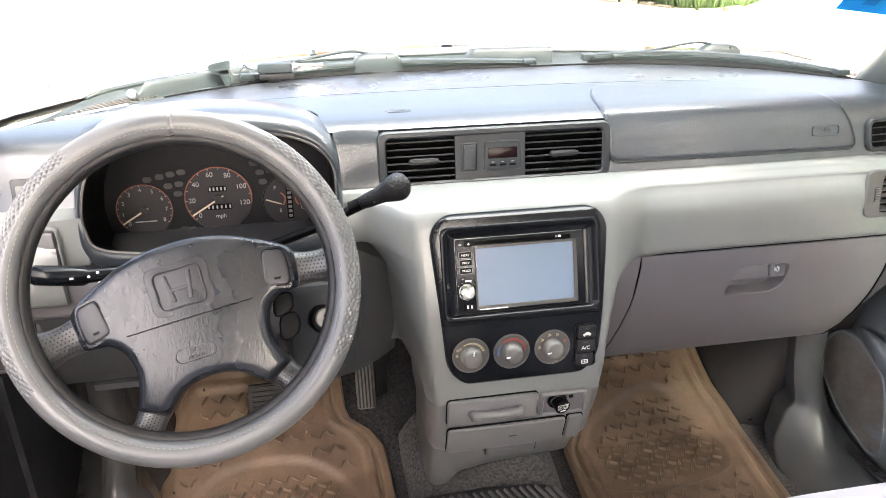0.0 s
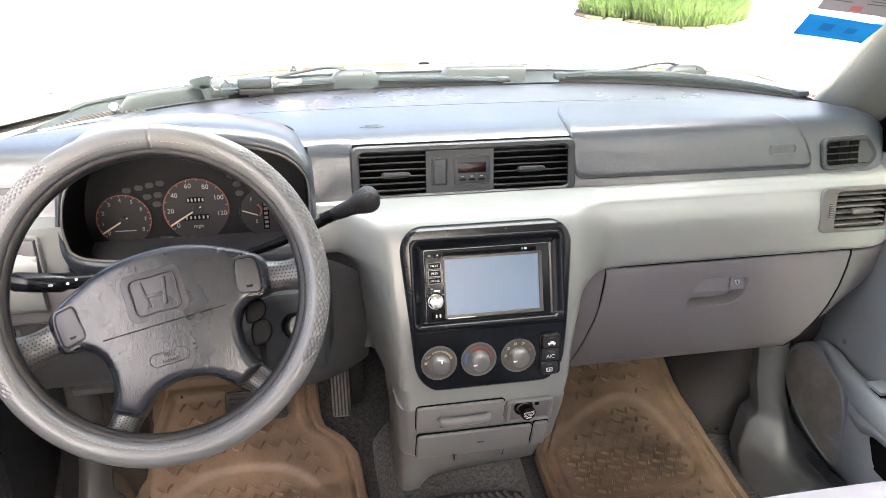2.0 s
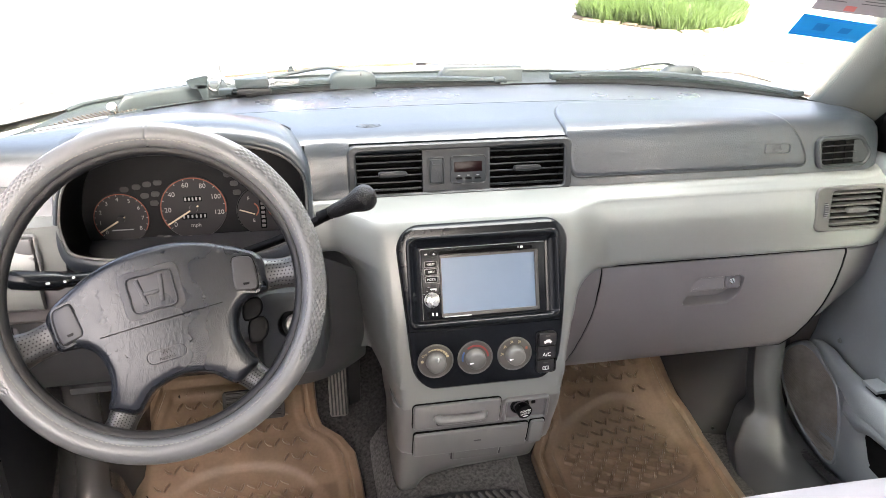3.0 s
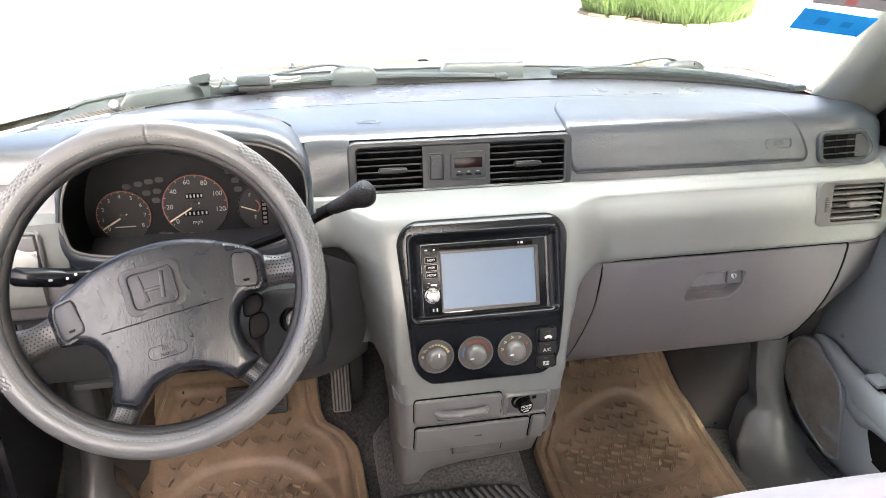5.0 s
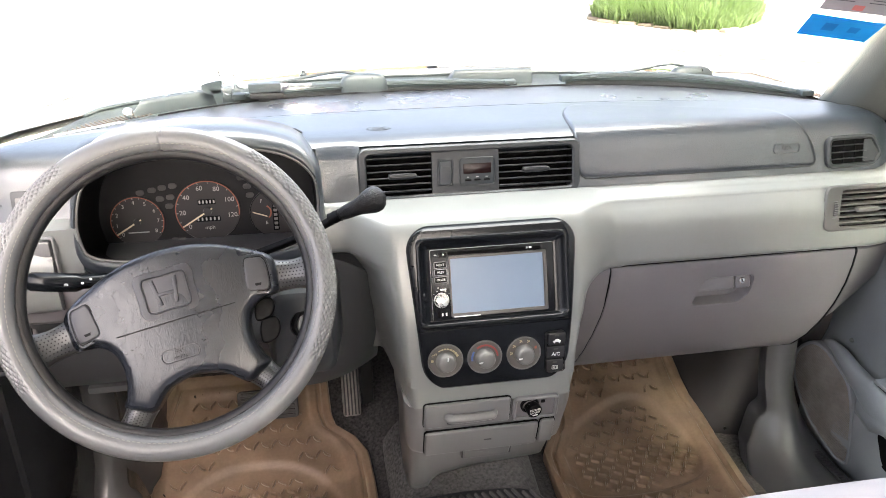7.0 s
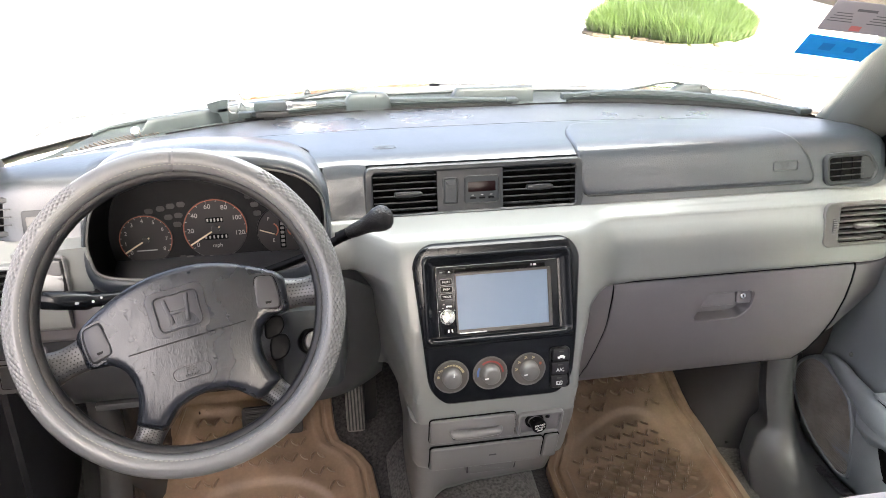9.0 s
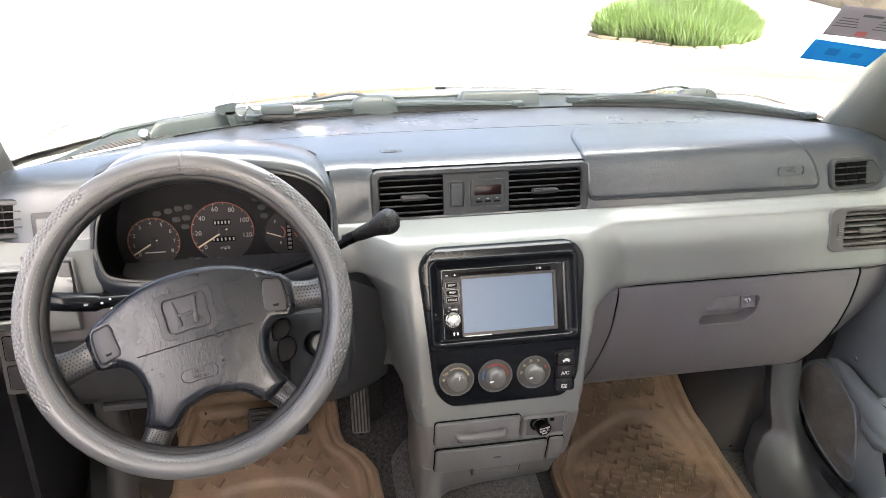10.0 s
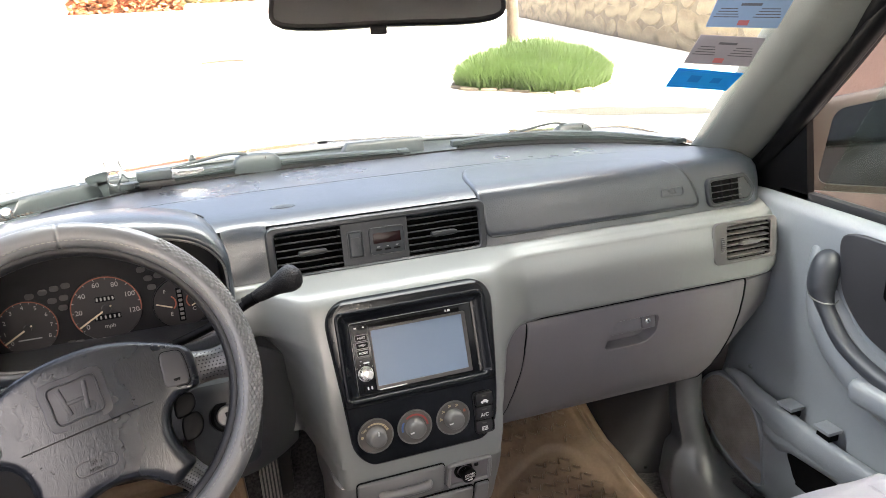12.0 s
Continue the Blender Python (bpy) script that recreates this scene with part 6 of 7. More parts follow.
# kick panels, hinge pillar trims and sills
for s in (1, -1):
    rows = []
    for y, xb, xt in ((y, b - (0.056 if s > 0 else 0) * min(1, max(0, (y - 0.20) / 0.05)), tp) for y, b, tp in ((0.60, 0.53, 0.56), (0.48, 0.528, 0.57), (0.38, 0.527, 0.585), (0.30, 0.535, 0.598), (0.25, 0.548, 0.605), (0.225, 0.570, 0.614), (0.21, 0.605, 0.628))):
        rows.append([(s * (xb + (xt - xb) * (k / 10) ** 0.7 + 0.018 * math.sin(math.pi * k / 10)), y - 0.02 * math.sin(math.pi * k / 10), -0.11 + 0.37 * k / 10) for k in range(11)])
    t = thing("kick_panel", (s * 0.6, 0.35, -0.1), "scuffed dark grey plastic kick panel", "kick panel", "footwell kick panels")
    back = [[(x + s * 0.05, y + 0.01, z) for x, y, z in r] for r in rows]
    bm, v1 = grid(rows)
    bm, v2 = grid(back, bm=bm)
    part("panel", bm, M_KICK, t, angle=70)
    part("clip", lathe([(0, 0.002), (0.003, 0.002), (0.0035, 0.0)], 12, pose(s * 0.562, 0.205, -0.075, 0, -s * 70, 30)), M_BLACK, t)
    part("clip", lathe([(0, 0.002), (0.003, 0.002), (0.003, 0.0)], 12, pose(s * 0.510, 0.36, 0.03, 0, -s * 80, 0)), M_BLACK, t)
    sl = thing("door_sill_trim", (s * 0.66, -0.3, -0.1), "grey plastic hinge pillar and door sill trim in one moulding", "sill trim", "door sill trims")
    lines = [[(0.612, 0.200, 0.25), (0.625, 0.172, 0.25), (0.652, 0.170, 0.25), (0.69, 0.230, 0.25)],
             [(0.601, 0.180, 0.138), (0.617, 0.155, 0.135), (0.648, 0.155, 0.127), (0.69, 0.217, 0.115)],
             [(0.598, 0.158, 0.065), (0.616, 0.136, 0.065), (0.645, 0.138, 0.058), (0.69, 0.205, 0.060)],
             [(0.598, 0.139, 0.016), (0.618, 0.116, 0.018), (0.646, 0.112, 0.012), (0.69, 0.188, 0.017)],
             [(0.582, 0.140, -0.008), (0.612, 0.100, -0.006), (0.645, 0.090, -0.014), (0.69, 0.150, -0.020)],
             [(0.566, 0.128, -0.046), (0.603, 0.080, -0.028), (0.643, 0.062, -0.033), (0.69, 0.100, -0.037)],
             [(0.560, 0.120, -0.074), (0.598, 0.045, -0.046), (0.644, 0.025, -0.040), (0.69, 0.050, -0.045)],
             [(0.553, 0.060, -0.112), (0.595, 0.0, -0.054), (0.645, -0.02, -0.041), (0.695, -0.02, -0.055)],
             [(0.548, -0.15, -0.112), (0.598, -0.20, -0.054), (0.645, -0.20, -0.041), (0.70, -0.20, -0.058)],
             [(0.545, -0.90, -0.112), (0.60, -0.90, -0.055), (0.645, -0.90, -0.041), (0.70, -0.90, -0.060)]]
    cross = [smooth_line(r, 6) for r in lines]
    long = [smooth_line([r[k] for r in cross], 5) for k in range(len(cross[0]))]
    long = [[(x + 0.012, y + 0.05, z) for x, y, z in long[0]], [(x + 0.002, y + 0.004, z) for x, y, z in long[0]]] + long + [[(x + 0.004, y + 0.01, z - 0.03) for x, y, z in long[-1]]]
    # the driver's copy takes the darker kick panel plastic, matching its darker footwell
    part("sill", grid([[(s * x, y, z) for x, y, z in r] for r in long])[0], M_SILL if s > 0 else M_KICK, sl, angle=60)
    st = part("tread_strip", box((-0.011, -0.09, -0.002), (0.011, 0.09, 0.003), 0.002, 2, pose(s * 0.672, -0.012, -0.0395, -2, s * 4, s * 3)), M_LOWD, sl, "ribbed dark grey tread strip")
    for k in range(24):
        part("tread_rib", box((-0.0085, -0.0012, 0.002), (0.0085, 0.0012, 0.0045), 0, 1, pose(s * 0.672, -0.012, -0.0395, -2, s * 4, s * 3) @ pose(0, -0.083 + 0.0072 * k, 0)), M_LOWD, sl, smooth=False)

# ---- passenger door ----
door = thing("passenger_door", (0.74, -0.4, -0.06), "shut front passenger door with grey trim, map pocket and speaker", "car door")
rows = []
for j in range(29):
    y = 0.20 - 1.22 * j / 28
    row = []
    for z, bulge in ((-0.075, 0.0), (-0.05, -0.012), (0.0, -0.018), (0.06, -0.016), (0.11, -0.004), (0.15, 0.010), (0.20, 0.016), (0.28, 0.010), (0.36, 0.004), (0.43, 0.0), (0.48, -0.002), (0.515, -0.004), (0.532, 0.002), (0.538, 0.014), (0.538, 0.05)):
        row.append((0.715 + bulge + 0.02 * max(0, (y - 0.05) / 0.15) ** 2, y, z))
    rows.append(row)
back = [[(0.79, y, z) for x, y, z in r] for r in rows]
bm, v1 = grid(rows)
bm, v2 = grid(back, bm=bm)
for j in (0, len(rows) - 1):
    for k in range(len(rows[0]) - 1):
        bm.faces.new((v1[j][k], v1[j][k + 1], v2[j][k + 1], v2[j][k]))
panel = part("door_panel", bm, M_DOOR, door, "moulded grey plastic panel", angle=60)
# armrest: a ridge that comes down from the pull handle and runs back
path = smooth_line([(0.722, -0.020, 0.475), (0.722, -0.030, 0.440), (0.726, -0.048, 0.391), (0.730, -0.075, 0.345), (0.728, -0.118, 0.306), (0.724, -0.18, 0.280), (0.720, -0.27, 0.265), (0.718, -0.45, 0.260), (0.720, -0.75, 0.260)], 6)
part("armrest_ridge", sweep(path, [0.010 + 0.034 * min(1, k / 16) for k in range(len(path))], 20), M_DOOR, door, "curved grey armrest ridge")
part("armrest_top", box((0.66, -0.75, 0.262), (0.73, -0.16, 0.305), 0.02, 4), M_DOOR, door)
M_PULL = material("soft_dark_door_pull", (0.042, 0.047, 0.055, 1), 0.40, vary=0.05, spec=0.5)
hp = smooth_line([(0.722, -0.056, 0.464), (0.706, -0.056, 0.456), (0.699, -0.056, 0.436), (0.697, -0.060, 0.408), (0.695, -0.082, 0.374), (0.691, -0.126, 0.337), (0.688, -0.20, 0.313), (0.688, -0.30, 0.306)], 6)
pull = part("pull_handle", sweep(hp, [0.010, 0.014, 0.018, 0.0205, 0.022, 0.0228, 0.0232] + [0.0234] * 10 + [0.0225, 0.0205, 0.0185, 0.017, 0.016, 0.015] + [0.014] * (len(hp) - 23), 18), M_PULL, door, "rounded dark grey door pull")
part("seam_ring", sweep([(0.696 + 0.0236 * math.cos(a), -0.0635 + 0.0236 * math.sin(a), 0.402 + 0.006 * math.sin(a)) for a in [2 * math.pi * k / 28 for k in range(28)]], 0.0012, 6, True), M_MID, pull, "thin pale seam")
o = smooth_outline([(-0.30, 0.345), (-0.17, 0.350), (-0.098, 0.40), (-0.076, 0.46), (-0.082, 0.515), (-0.20, 0.52), (-0.30, 0.52)], 6)
o = o if sum(a[0] * b[1] - b[0] * a[1] for a, b in zip(o, o[1:])) > 0 else o[::-1]
part("insert_panel", plate(o, -0.003, 0.006, 0.004, Matrix(((0, 0, -1, 0.714), (1, 0, 0, 0), (0, 1, 0, 0), (0, 0, 0, 1)))), M_LOWD, door, "darker padded insert")
part("release_cup", plate(rrect(0.07, 0.05, 0.01, 4), -0.002, 0.008, 0.003, Matrix(((0, 0, -1, 0.712), (1, 0, 0, -0.20), (0, 1, 0, 0.455), (0, 0, 0, 1)))), M_BLACK, door)
# speaker grille: a drop-shaped frame with woven bars
SPM = Matrix(((0, 0, -1, 0.700), (1, 0, 0, 0), (0, 1, 0, 0), (0, 0, 0, 1)))
gr = smooth_outline([(0.218, 0.09), (0.185, 0.135), (0.145, 0.146), (0.108, 0.137), (0.063, 0.118), (0.036, 0.073), (0.022, 0.02), (0.016, -0.03), (0.038, -0.046), (0.066, -0.044), (0.145, -0.018), (0.205, 0.034)], 5)
gr = gr if sum(a[0] * b[1] - b[0] * a[1] for a, b in zip(gr, gr[1:])) > 0 else gr[::-1]
part("speaker_frame", frame_ring(gr, inset_outline(gr, 0.007), -0.012, 0.0042, SPM, 0.0018), M_DOOR, door)
M_GRILLE = material("brown_grey_grille", (0.245, 0.225, 0.195, 1), 0.42, vary=0.25, vary_size=25)
spk = part("speaker_grille", plate(inset_outline(gr, 0.006), -0.012, 0.0014, 0, SPM), M_GRILLE, door, "fine brownish speaker mesh", smooth=False)
bars = bmesh.new()
inn = inset_outline(gr, 0.008)
def span(z):
    ys = []
    for (ya, za), (yb, zb) in zip(inn, inn[1:] + inn[:1]):
        if (za - z) * (zb - z) < 0:
            ys.append(ya + (yb - ya) * (z - za) / (zb - za))
    return (min(ys), max(ys)) if len(ys) > 1 else None
for k in range(62):
    z = -0.043 + 0.0031 * k
    s_ = span(z)
    if s_:
        merge(bars, box((s_[0], -0.0009, 0.0), (s_[1], 0.0009, 0.0026), 0, 1, SPM @ pose(0, z, 0)))
tagged(part("grille_bar", bars, M_GRILLE, spk, smooth=False), kind="stuff")
# map pocket rail, opening and clips
rows = []
for k in range(37):
    y = 0.165 - 0.865 * (k / 36) ** 1.6
    zt = lerp_table([(0.17, 0.150), (0.13, 0.166), (0.098, 0.170), (0.037, 0.162), (-0.024, 0.156), (-0.063, 0.152), (-0.15, 0.147), (-0.7, 0.138)], y)
    deep = lerp_table([(0.17, 0.010), (0.13, 0.024), (0.10, 0.036), (0.05, 0.048), (0.0, 0.076), (-0.06, 0.070), (-0.7, 0.065)], y)
    w = min(1.0, max(0.0, (0.170 - y) / 0.10)) ** 0.7
    rows.append([(0.718 - (0.718 - x) * w, y, zt - d * deep) for x, d in smooth_line([(0.714, 0.5), (0.706, 0.06), (0.696, 0.0), (0.688, 0.06), (0.683, 0.22), (0.682, 0.48), (0.688, 0.78), (0.702, 1.0), (0.716, 1.06)], 3)])
part("pocket_rail", grid(rows)[0], M_DOOR, door, "smooth grey map pocket edge", angle=70)
part("pocket_front", loft([[(0.690, y, 0.14), (0.684, y, 0.10 - 0.03 * u), (0.688, y, 0.085 - 0.06 * u), (0.71, y, 0.075 - 0.06 * u), (0.71, y, 0.14)] for y, u in ((0.02, 0), (-0.02, 0.2), (-0.05, 0.0), (-0.25, -0.2), (-0.7, -0.2))]), M_DOOR, door, angle=70)
o = smooth_outline([(-0.036, 0.078), (-0.046, 0.05), (-0.060, 0.03), (-0.085, 0.022), (-0.30, 0.02), (-0.30, 0.085), (-0.086, 0.088)], 5)
o = o if sum(a[0] * b[1] - b[0] * a[1] for a, b in zip(o, o[1:])) > 0 else o[::-1]
# flat near-black sheet paints the shade of the pocket's hole
part("pocket_shade_sheet", plate(o, -0.02, 0.002, 0, Matrix(((0, 0, -1, 0.698), (1, 0, 0, 0), (0, 1, 0, 0), (0, 0, 0, 1)))), M_VOID, door, "near-black sheet for the shaded pocket opening", smooth=False)
for y in (-0.020, -0.105):
    part("rail_clip", box((0.688, y - 0.018, 0.163), (0.72, y + 0.018, 0.170), 0.002, 2), M_DOOR, door)
    # near-black block paints the shade of the cavity behind the rail
    part("rail_shade_block", box((0.695, y - 0.014, 0.148), (0.7155, y + 0.014, 0.163)), M_VOID, door, smooth=False)
part("screw_cap", lathe([(0, 0.003), (0.004, 0.0025), (0.005, 0.0)], 12, pose(0.716, 0.10, 0.185, 0, -90, 0)), M_MID, door)
# window frame, corner plate and glass
part("window_seal", sweep(smooth_line([(0.752, 0.17, 0.57), (0.750, 0.104, 0.660), (0.744, 0.044, 0.730), (0.728, -0.029, 0.805), (0.699, -0.124, 0.905), (0.672, -0.244, 1.03)], 5), 0.026, 12), M_BLACK, door, "black window seal")
part("corner_plate", loft([[(x, 0.20, 0.50), (x, 0.030, 0.535), (x, 0.058, 0.69), (x, 0.10, 0.70), (x, 0.20, 0.58)] for x in (0.735, 0.75)]), M_BLACK, door, "black mirror corner plate", smooth=False)
part("sill_seal", box((0.735, -1.0, 0.536), (0.752, 0.10, 0.552), 0.004), M_RUBBER, door)
gp_ = part("window_pane", loft([[(x, 0.03, 0.54), (x - 0.09, -0.28, 1.05), (x - 0.09, -1.0, 1.05), (x, -1.0, 0.54)] for x in (0.755, 0.759)]), M_GLASS, door, smooth=False)
gp_.visible_shadow = False

# ---- windscreen pillars ----
for s in (1, -1):
    t = thing("pillar_trim", (s * 0.68, 0.2, 0.56), "textured grey windscreen pillar trim", "pillar trim", "windscreen pillar trims")
    rows = []
    for k in range(15):
        z = 0.545 + 0.53 * k / 14
        d = z - 0.60
        w = 0.06 if s < 0 else 0.0
        A = Vector((0.674 - 0.10 * d + w, 0.262 - 0.82 * d + 0.015, z))
        a2 = Vector((0.660 - 0.10 * d + w, 0.240 - 0.82 * d, z))
        C = Vector((0.703 - 0.12 * d + w, 0.162 - 0.87 * d, z))
        D = Vector((0.745 - 0.15 * d + w, 0.142 - 0.90 * d, z))
        mid = (a2 + C) / 2 + Vector((-0.012, -0.014, 0))
        rows.append([(s * p.x, p.y, p.z) for p in smooth_line([A, a2, mid, C, D], 4) for p in [Vector(p)]] + [(s * (D.x + 0.02), D.y + 0.05, z), (s * (A.x + 0.05), A.y + 0.02, z)])
    part("trim", loft(rows), M_PILLAR, t, angle=60)
    part("pillar_seal", sweep([(s * (0.742 - 0.15 * d), 0.136 - 0.90 * d, 0.60 + d) for d in (-0.06, 0.0, 0.1, 0.2, 0.3, 0.45)], 0.017, 10), M_BLACK, t, "black door seal")

# ---- seats ----
def seat_thing(x0, x1, yf, label):
    t = thing("bucket_seat", ((x0 + x1) / 2, yf - 0.3, FLOOR), label, "car seat", "seats")
    xc, w = (x0 + x1) / 2, x1 - x0
    rows = []
    for y, zt, zb in ((yf, 0.10, 0.03), (yf - 0.0, 0.165, 0.02), (yf - 0.015, 0.190, 0.02), (yf - 0.045, 0.203, 0.02), (yf - 0.12, 0.207, 0.02), (yf - 0.30, 0.195, 0.02), (yf - 0.55, 0.185, 0.02), (yf - 0.6, 0.18, 0.03)):
        ring = []
        for k in range(17):
            u = -1 + 2 * k / 16
            bol = 0.020 * max(0, (abs(u) - 0.72) / 0.28) * (1 - max(0, (abs(u) - 0.9) / 0.1) ** 2 * 2)
            ring.append((xc + u * w / 2, y - 0.03 * abs(u) ** 4, zt + bol - 0.04 * max(0, (abs(u) - 0.9) / 0.1) ** 2))
        ring += [(xc + w / 2, y, zb), (xc - w / 2, y, zb)]
        rows.append(ring)
    part("cushion", loft(rows), M_SEAT, t, "lilac grey velour cushion", angle=70)
    for u in (-0.36, 0.36):
        part("piping", sweep([(xc + u * w, yf - 0.002 - 0.55 * k / 10, 0.170 + 0.036 * min(1, k / 1.0) - 0.001 * k) for k in range(11)], 0.003, 6), M_SEAT, t)
    part("backrest", loft([[(xc + x, yf - 0.66 - 0.16 * u + y_, 0.16 + 0.62 * u) for x, y_ in rrect(w * (1 - 0.12 * u), 0.13, 0.05, 4)] for u in (0, 0.1, 0.3, 0.6, 0.85, 0.95, 1.0)]), M_SEAT, t, angle=70)
    part("headrest", box((xc - 0.12, yf - 0.90, 0.80), (xc + 0.12, yf - 0.79, 0.97), 0.04, 4), M_SEAT, t)
    part("seat_base", box((x0 + 0.04, yf - 0.58, FLOOR), (x1 - 0.04, yf - 0.06, 0.04), 0.01), M_BLACK, t)


seat_thing(0.145, 0.665, -0.232, "lilac grey velour front passenger seat")
# driver seat and rear bench are unseen, added to hold back light from behind
seat_thing(-0.66, -0.16, -0.46, "lilac grey velour driver seat")
t = thing("rear_bench", (0, -1.9, FLOOR), "lilac grey velour rear bench seat", "car seat")
part("cushion", box((-0.66, -2.05, -0.02), (0.66, -1.55, 0.22), 0.05, 4), M_SEAT, t)
part("backrest", box((-0.66, -2.2, 0.1), (0.66, -2.02, 0.80), 0.06, 4, pose(0, 0, 0)), M_SEAT, t)

# ---- on and beyond the windscreen ----
def on_glass(x, z, off=0.004):
    return Vector((x, glass_y(x, z) - off * 0.7, z - off * 0.7 + off * 0.35))


def sticker(corners, mat, label, off=0.0045):
    t = thing("windscreen_sticker", on_glass(*corners[0], off), label, "sticker", "windscreen stickers")
    (a, b, c, d) = corners
    rows = []
    for j in range(9):
        v = j / 8
        rows.append([on_glass((a[0] + (d[0] - a[0]) * v) * (1 - u) + (b[0] + (c[0] - b[0]) * v) * u, (a[1] + (d[1] - a[1]) * v) * (1 - u) + (b[1] + (c[1] - b[1]) * v) * u, off) for u in [i / 8 for i in range(9)]])
    back = [[p + Vector((0, 0.0006, 0.0006)) for p in r] for r in rows]
    bm, v1 = grid(rows)
    bm, v2 = grid(back, bm=bm)
    part("sheet", bm, mat, t)
    def bar(u0, u1, v0, v1_, m2, nm="print_bar"):
        rr = []
        for v in (v0, v1_):
            rr.append([on_glass((a[0] + (d[0] - a[0]) * v) * (1 - u) + (b[0] + (c[0] - b[0]) * v) * u, (a[1] + (d[1] - a[1]) * v) * (1 - u) + (b[1] + (c[1] - b[1]) * v) * u, off + 0.0009) for u in [u0 + (u1 - u0) * i / 5 for i in range(6)]])
        part(nm, grid(rr)[0], m2, t)
    return bar


def film(name, color, k=0.65, rough=0.5):
    """Printed film, lit from outside too."""
    m = material(name, color, rough, vary=0.06, vary_size=30)
    nt = m.node_tree
    b = nt.nodes["Principled BSDF"]
    tr, mx = nt.nodes.new("ShaderNodeBsdfTranslucent"), nt.nodes.new("ShaderNodeMixShader")
    tr.inputs[0].default_value = color
    mx.inputs[0].default_value = k
    nt.links.new(b.outputs[0], mx.inputs[1])
    nt.links.new(tr.outputs[0], mx.inputs[2])
    nt.links.new(mx.outputs[0], nt.nodes["Material Output"].inputs[0])
    return m


M_SBLUE = film("blue_film", (0.0, 0.20, 0.46, 1), 0.5)
M_SBLUE2 = film("darker_blue_film", (0.0, 0.13, 0.34, 1), 0.5)
M_SGREY = film("grey_print_film", (0.22, 0.21, 0.235, 1), 0.5)
M_SGREY2 = film("blue_grey_print_film", (0.18, 0.25, 0.36, 1), 0.5)
M_SDARK = film("dark_print", (0.07, 0.07, 0.08, 1), 0.4)
M_SRED = film("red_print", (0.35, 0.10, 0.10, 1), 0.4)
bar = sticker([(0.5573, 0.7293), (0.6331, 0.7241), (0.6370, 0.7572), (0.5577, 0.7660)], M_SBLUE, "bright blue sticker on the windscreen")
bar(0.28, 0.46, 0.35, 0.7, M_SBLUE2)
bar(0.64, 0.78, 0.38, 0.65, M_SBLUE2)
for corners, mm in (([(0.5603, 0.7743), (0.6366, 0.7695), (0.6310, 0.8178), (0.5586, 0.8237)], M_SGREY), ([(0.5578, 0.8369), (0.6341, 0.8342), (0.6280, 0.8823), (0.5502, 0.8849)], M_SGREY2)):
    bar = sticker(corners, mm, "grey printed permit sticker on the windscreen")
    for k in range(4):
        bar(0.04 + 0.02 * k, 0.40 - 0.02 * k, 0.34 + 0.09 * k, 0.37 + 0.09 * k, M_SDARK)
        bar(0.60 + 0.02 * k, 0.96 - 0.02 * k, 0.34 + 0.09 * k, 0.37 + 0.09 * k, M_SDARK)
    bar(0.36, 0.64, 0.72, 0.8, M_SDARK)
    bar(0.43, 0.58, 0.08, 0.25, M_SRED)

mir = thing("rear_view_mirror", (-0.06, -0.15, 0.88), "black framed rear-view mirror", "mirror")
MM = facing(-0.060, -0.15, 0.914, 6, 14)
o = smooth_outline([(-0.118, 0.030), (0.0, 0.034), (0.118, 0.030), (0.122, 0.0), (0.112, -0.032), (0.0, -0.034), (-0.112, -0.032), (-0.122, 0.0)][::-1], 5)
o = o if sum(a[0] * b[1] - b[0] * a[1] for a, b in zip(o, o[1:])) > 0 else o[::-1]
part("housing", plate(o, -0.03, 0.004, 0.004, MM), M_BLACK, mir)
# glass colour set nearly black to imitate a dark cabin reflection
part("mirror_glass", plate(inset_outline(o, 0.006), 0, 0.0046, 0, MM), material("dark_reflection_glass", (0.06, 0.06, 0.062, 1), 0.04, metal=1.0, vary=0.0, wear=0.0), mir, smooth=False)
part("dip_tab", box((-0.009, -0.008, -0.006), (0.009, 0.002, 0.004), 0.002, 2, MM @ pose(-0.012, -0.034, 0)), M_BLACK, mir)
part("stem", sweep([MM @ Vector((0, 0.0, -0.03)), (-0.04, -0.02, 0.96), (-0.03, 0.075, 0.985)], 0.009, 10), M_BLACK, mir)

# scuttle panel and wipers
def scuttle_line(x, ahead):
    """A point of the plan, ahead of the foot of the windscreen."""
    return glass_y(max(-0.68, min(0.68, x))) + ahead


def end_fall(x):
    return 0.03 * max(0, (abs(x) - 0.6) / 0.12)


def glass_foot(x):
    """Height of the dash top where it meets the glass."""
    return pad_profile(x)[-1][1]


SCUTTLE = [(0.010, 0.000), (0.014, 0.004), (0.024, 0.003), (0.045, 0.001), (0.075, 0.002), (0.098, 0.006), (0.108, 0.010), (0.116, 0.0105), (0.124, 0.004), (0.130, -0.03)]
rows = []
for i in range(61):
    x = -0.72 + 1.44 * i / 60
    rows.append([(x, scuttle_line(x, dy), 0.5875 + dz - end_fall(x) * min(1, dy / 0.1)) for dy, dz in SCUTTLE])
bm, v1 = grid(rows)
bm, v2 = grid([[(x, y, z - 0.006) for x, y, z in r] for r in rows], bm=bm)
sc = thing("scuttle_panel", (0, 0.55, 0.55), "weathered grey scuttle panel below the windscreen", "scuttle panel")
part("panel", bm, M_COWL, sc)
part("glass_seal", sweep([(x, scuttle_line(x, 0.009), glass_foot(x) + 0.0022) for x in [-0.50 + 1.175 * i / 70 for i in range(71)]], 0.0026, 6), M_BLACK, sc, "black windscreen seal")
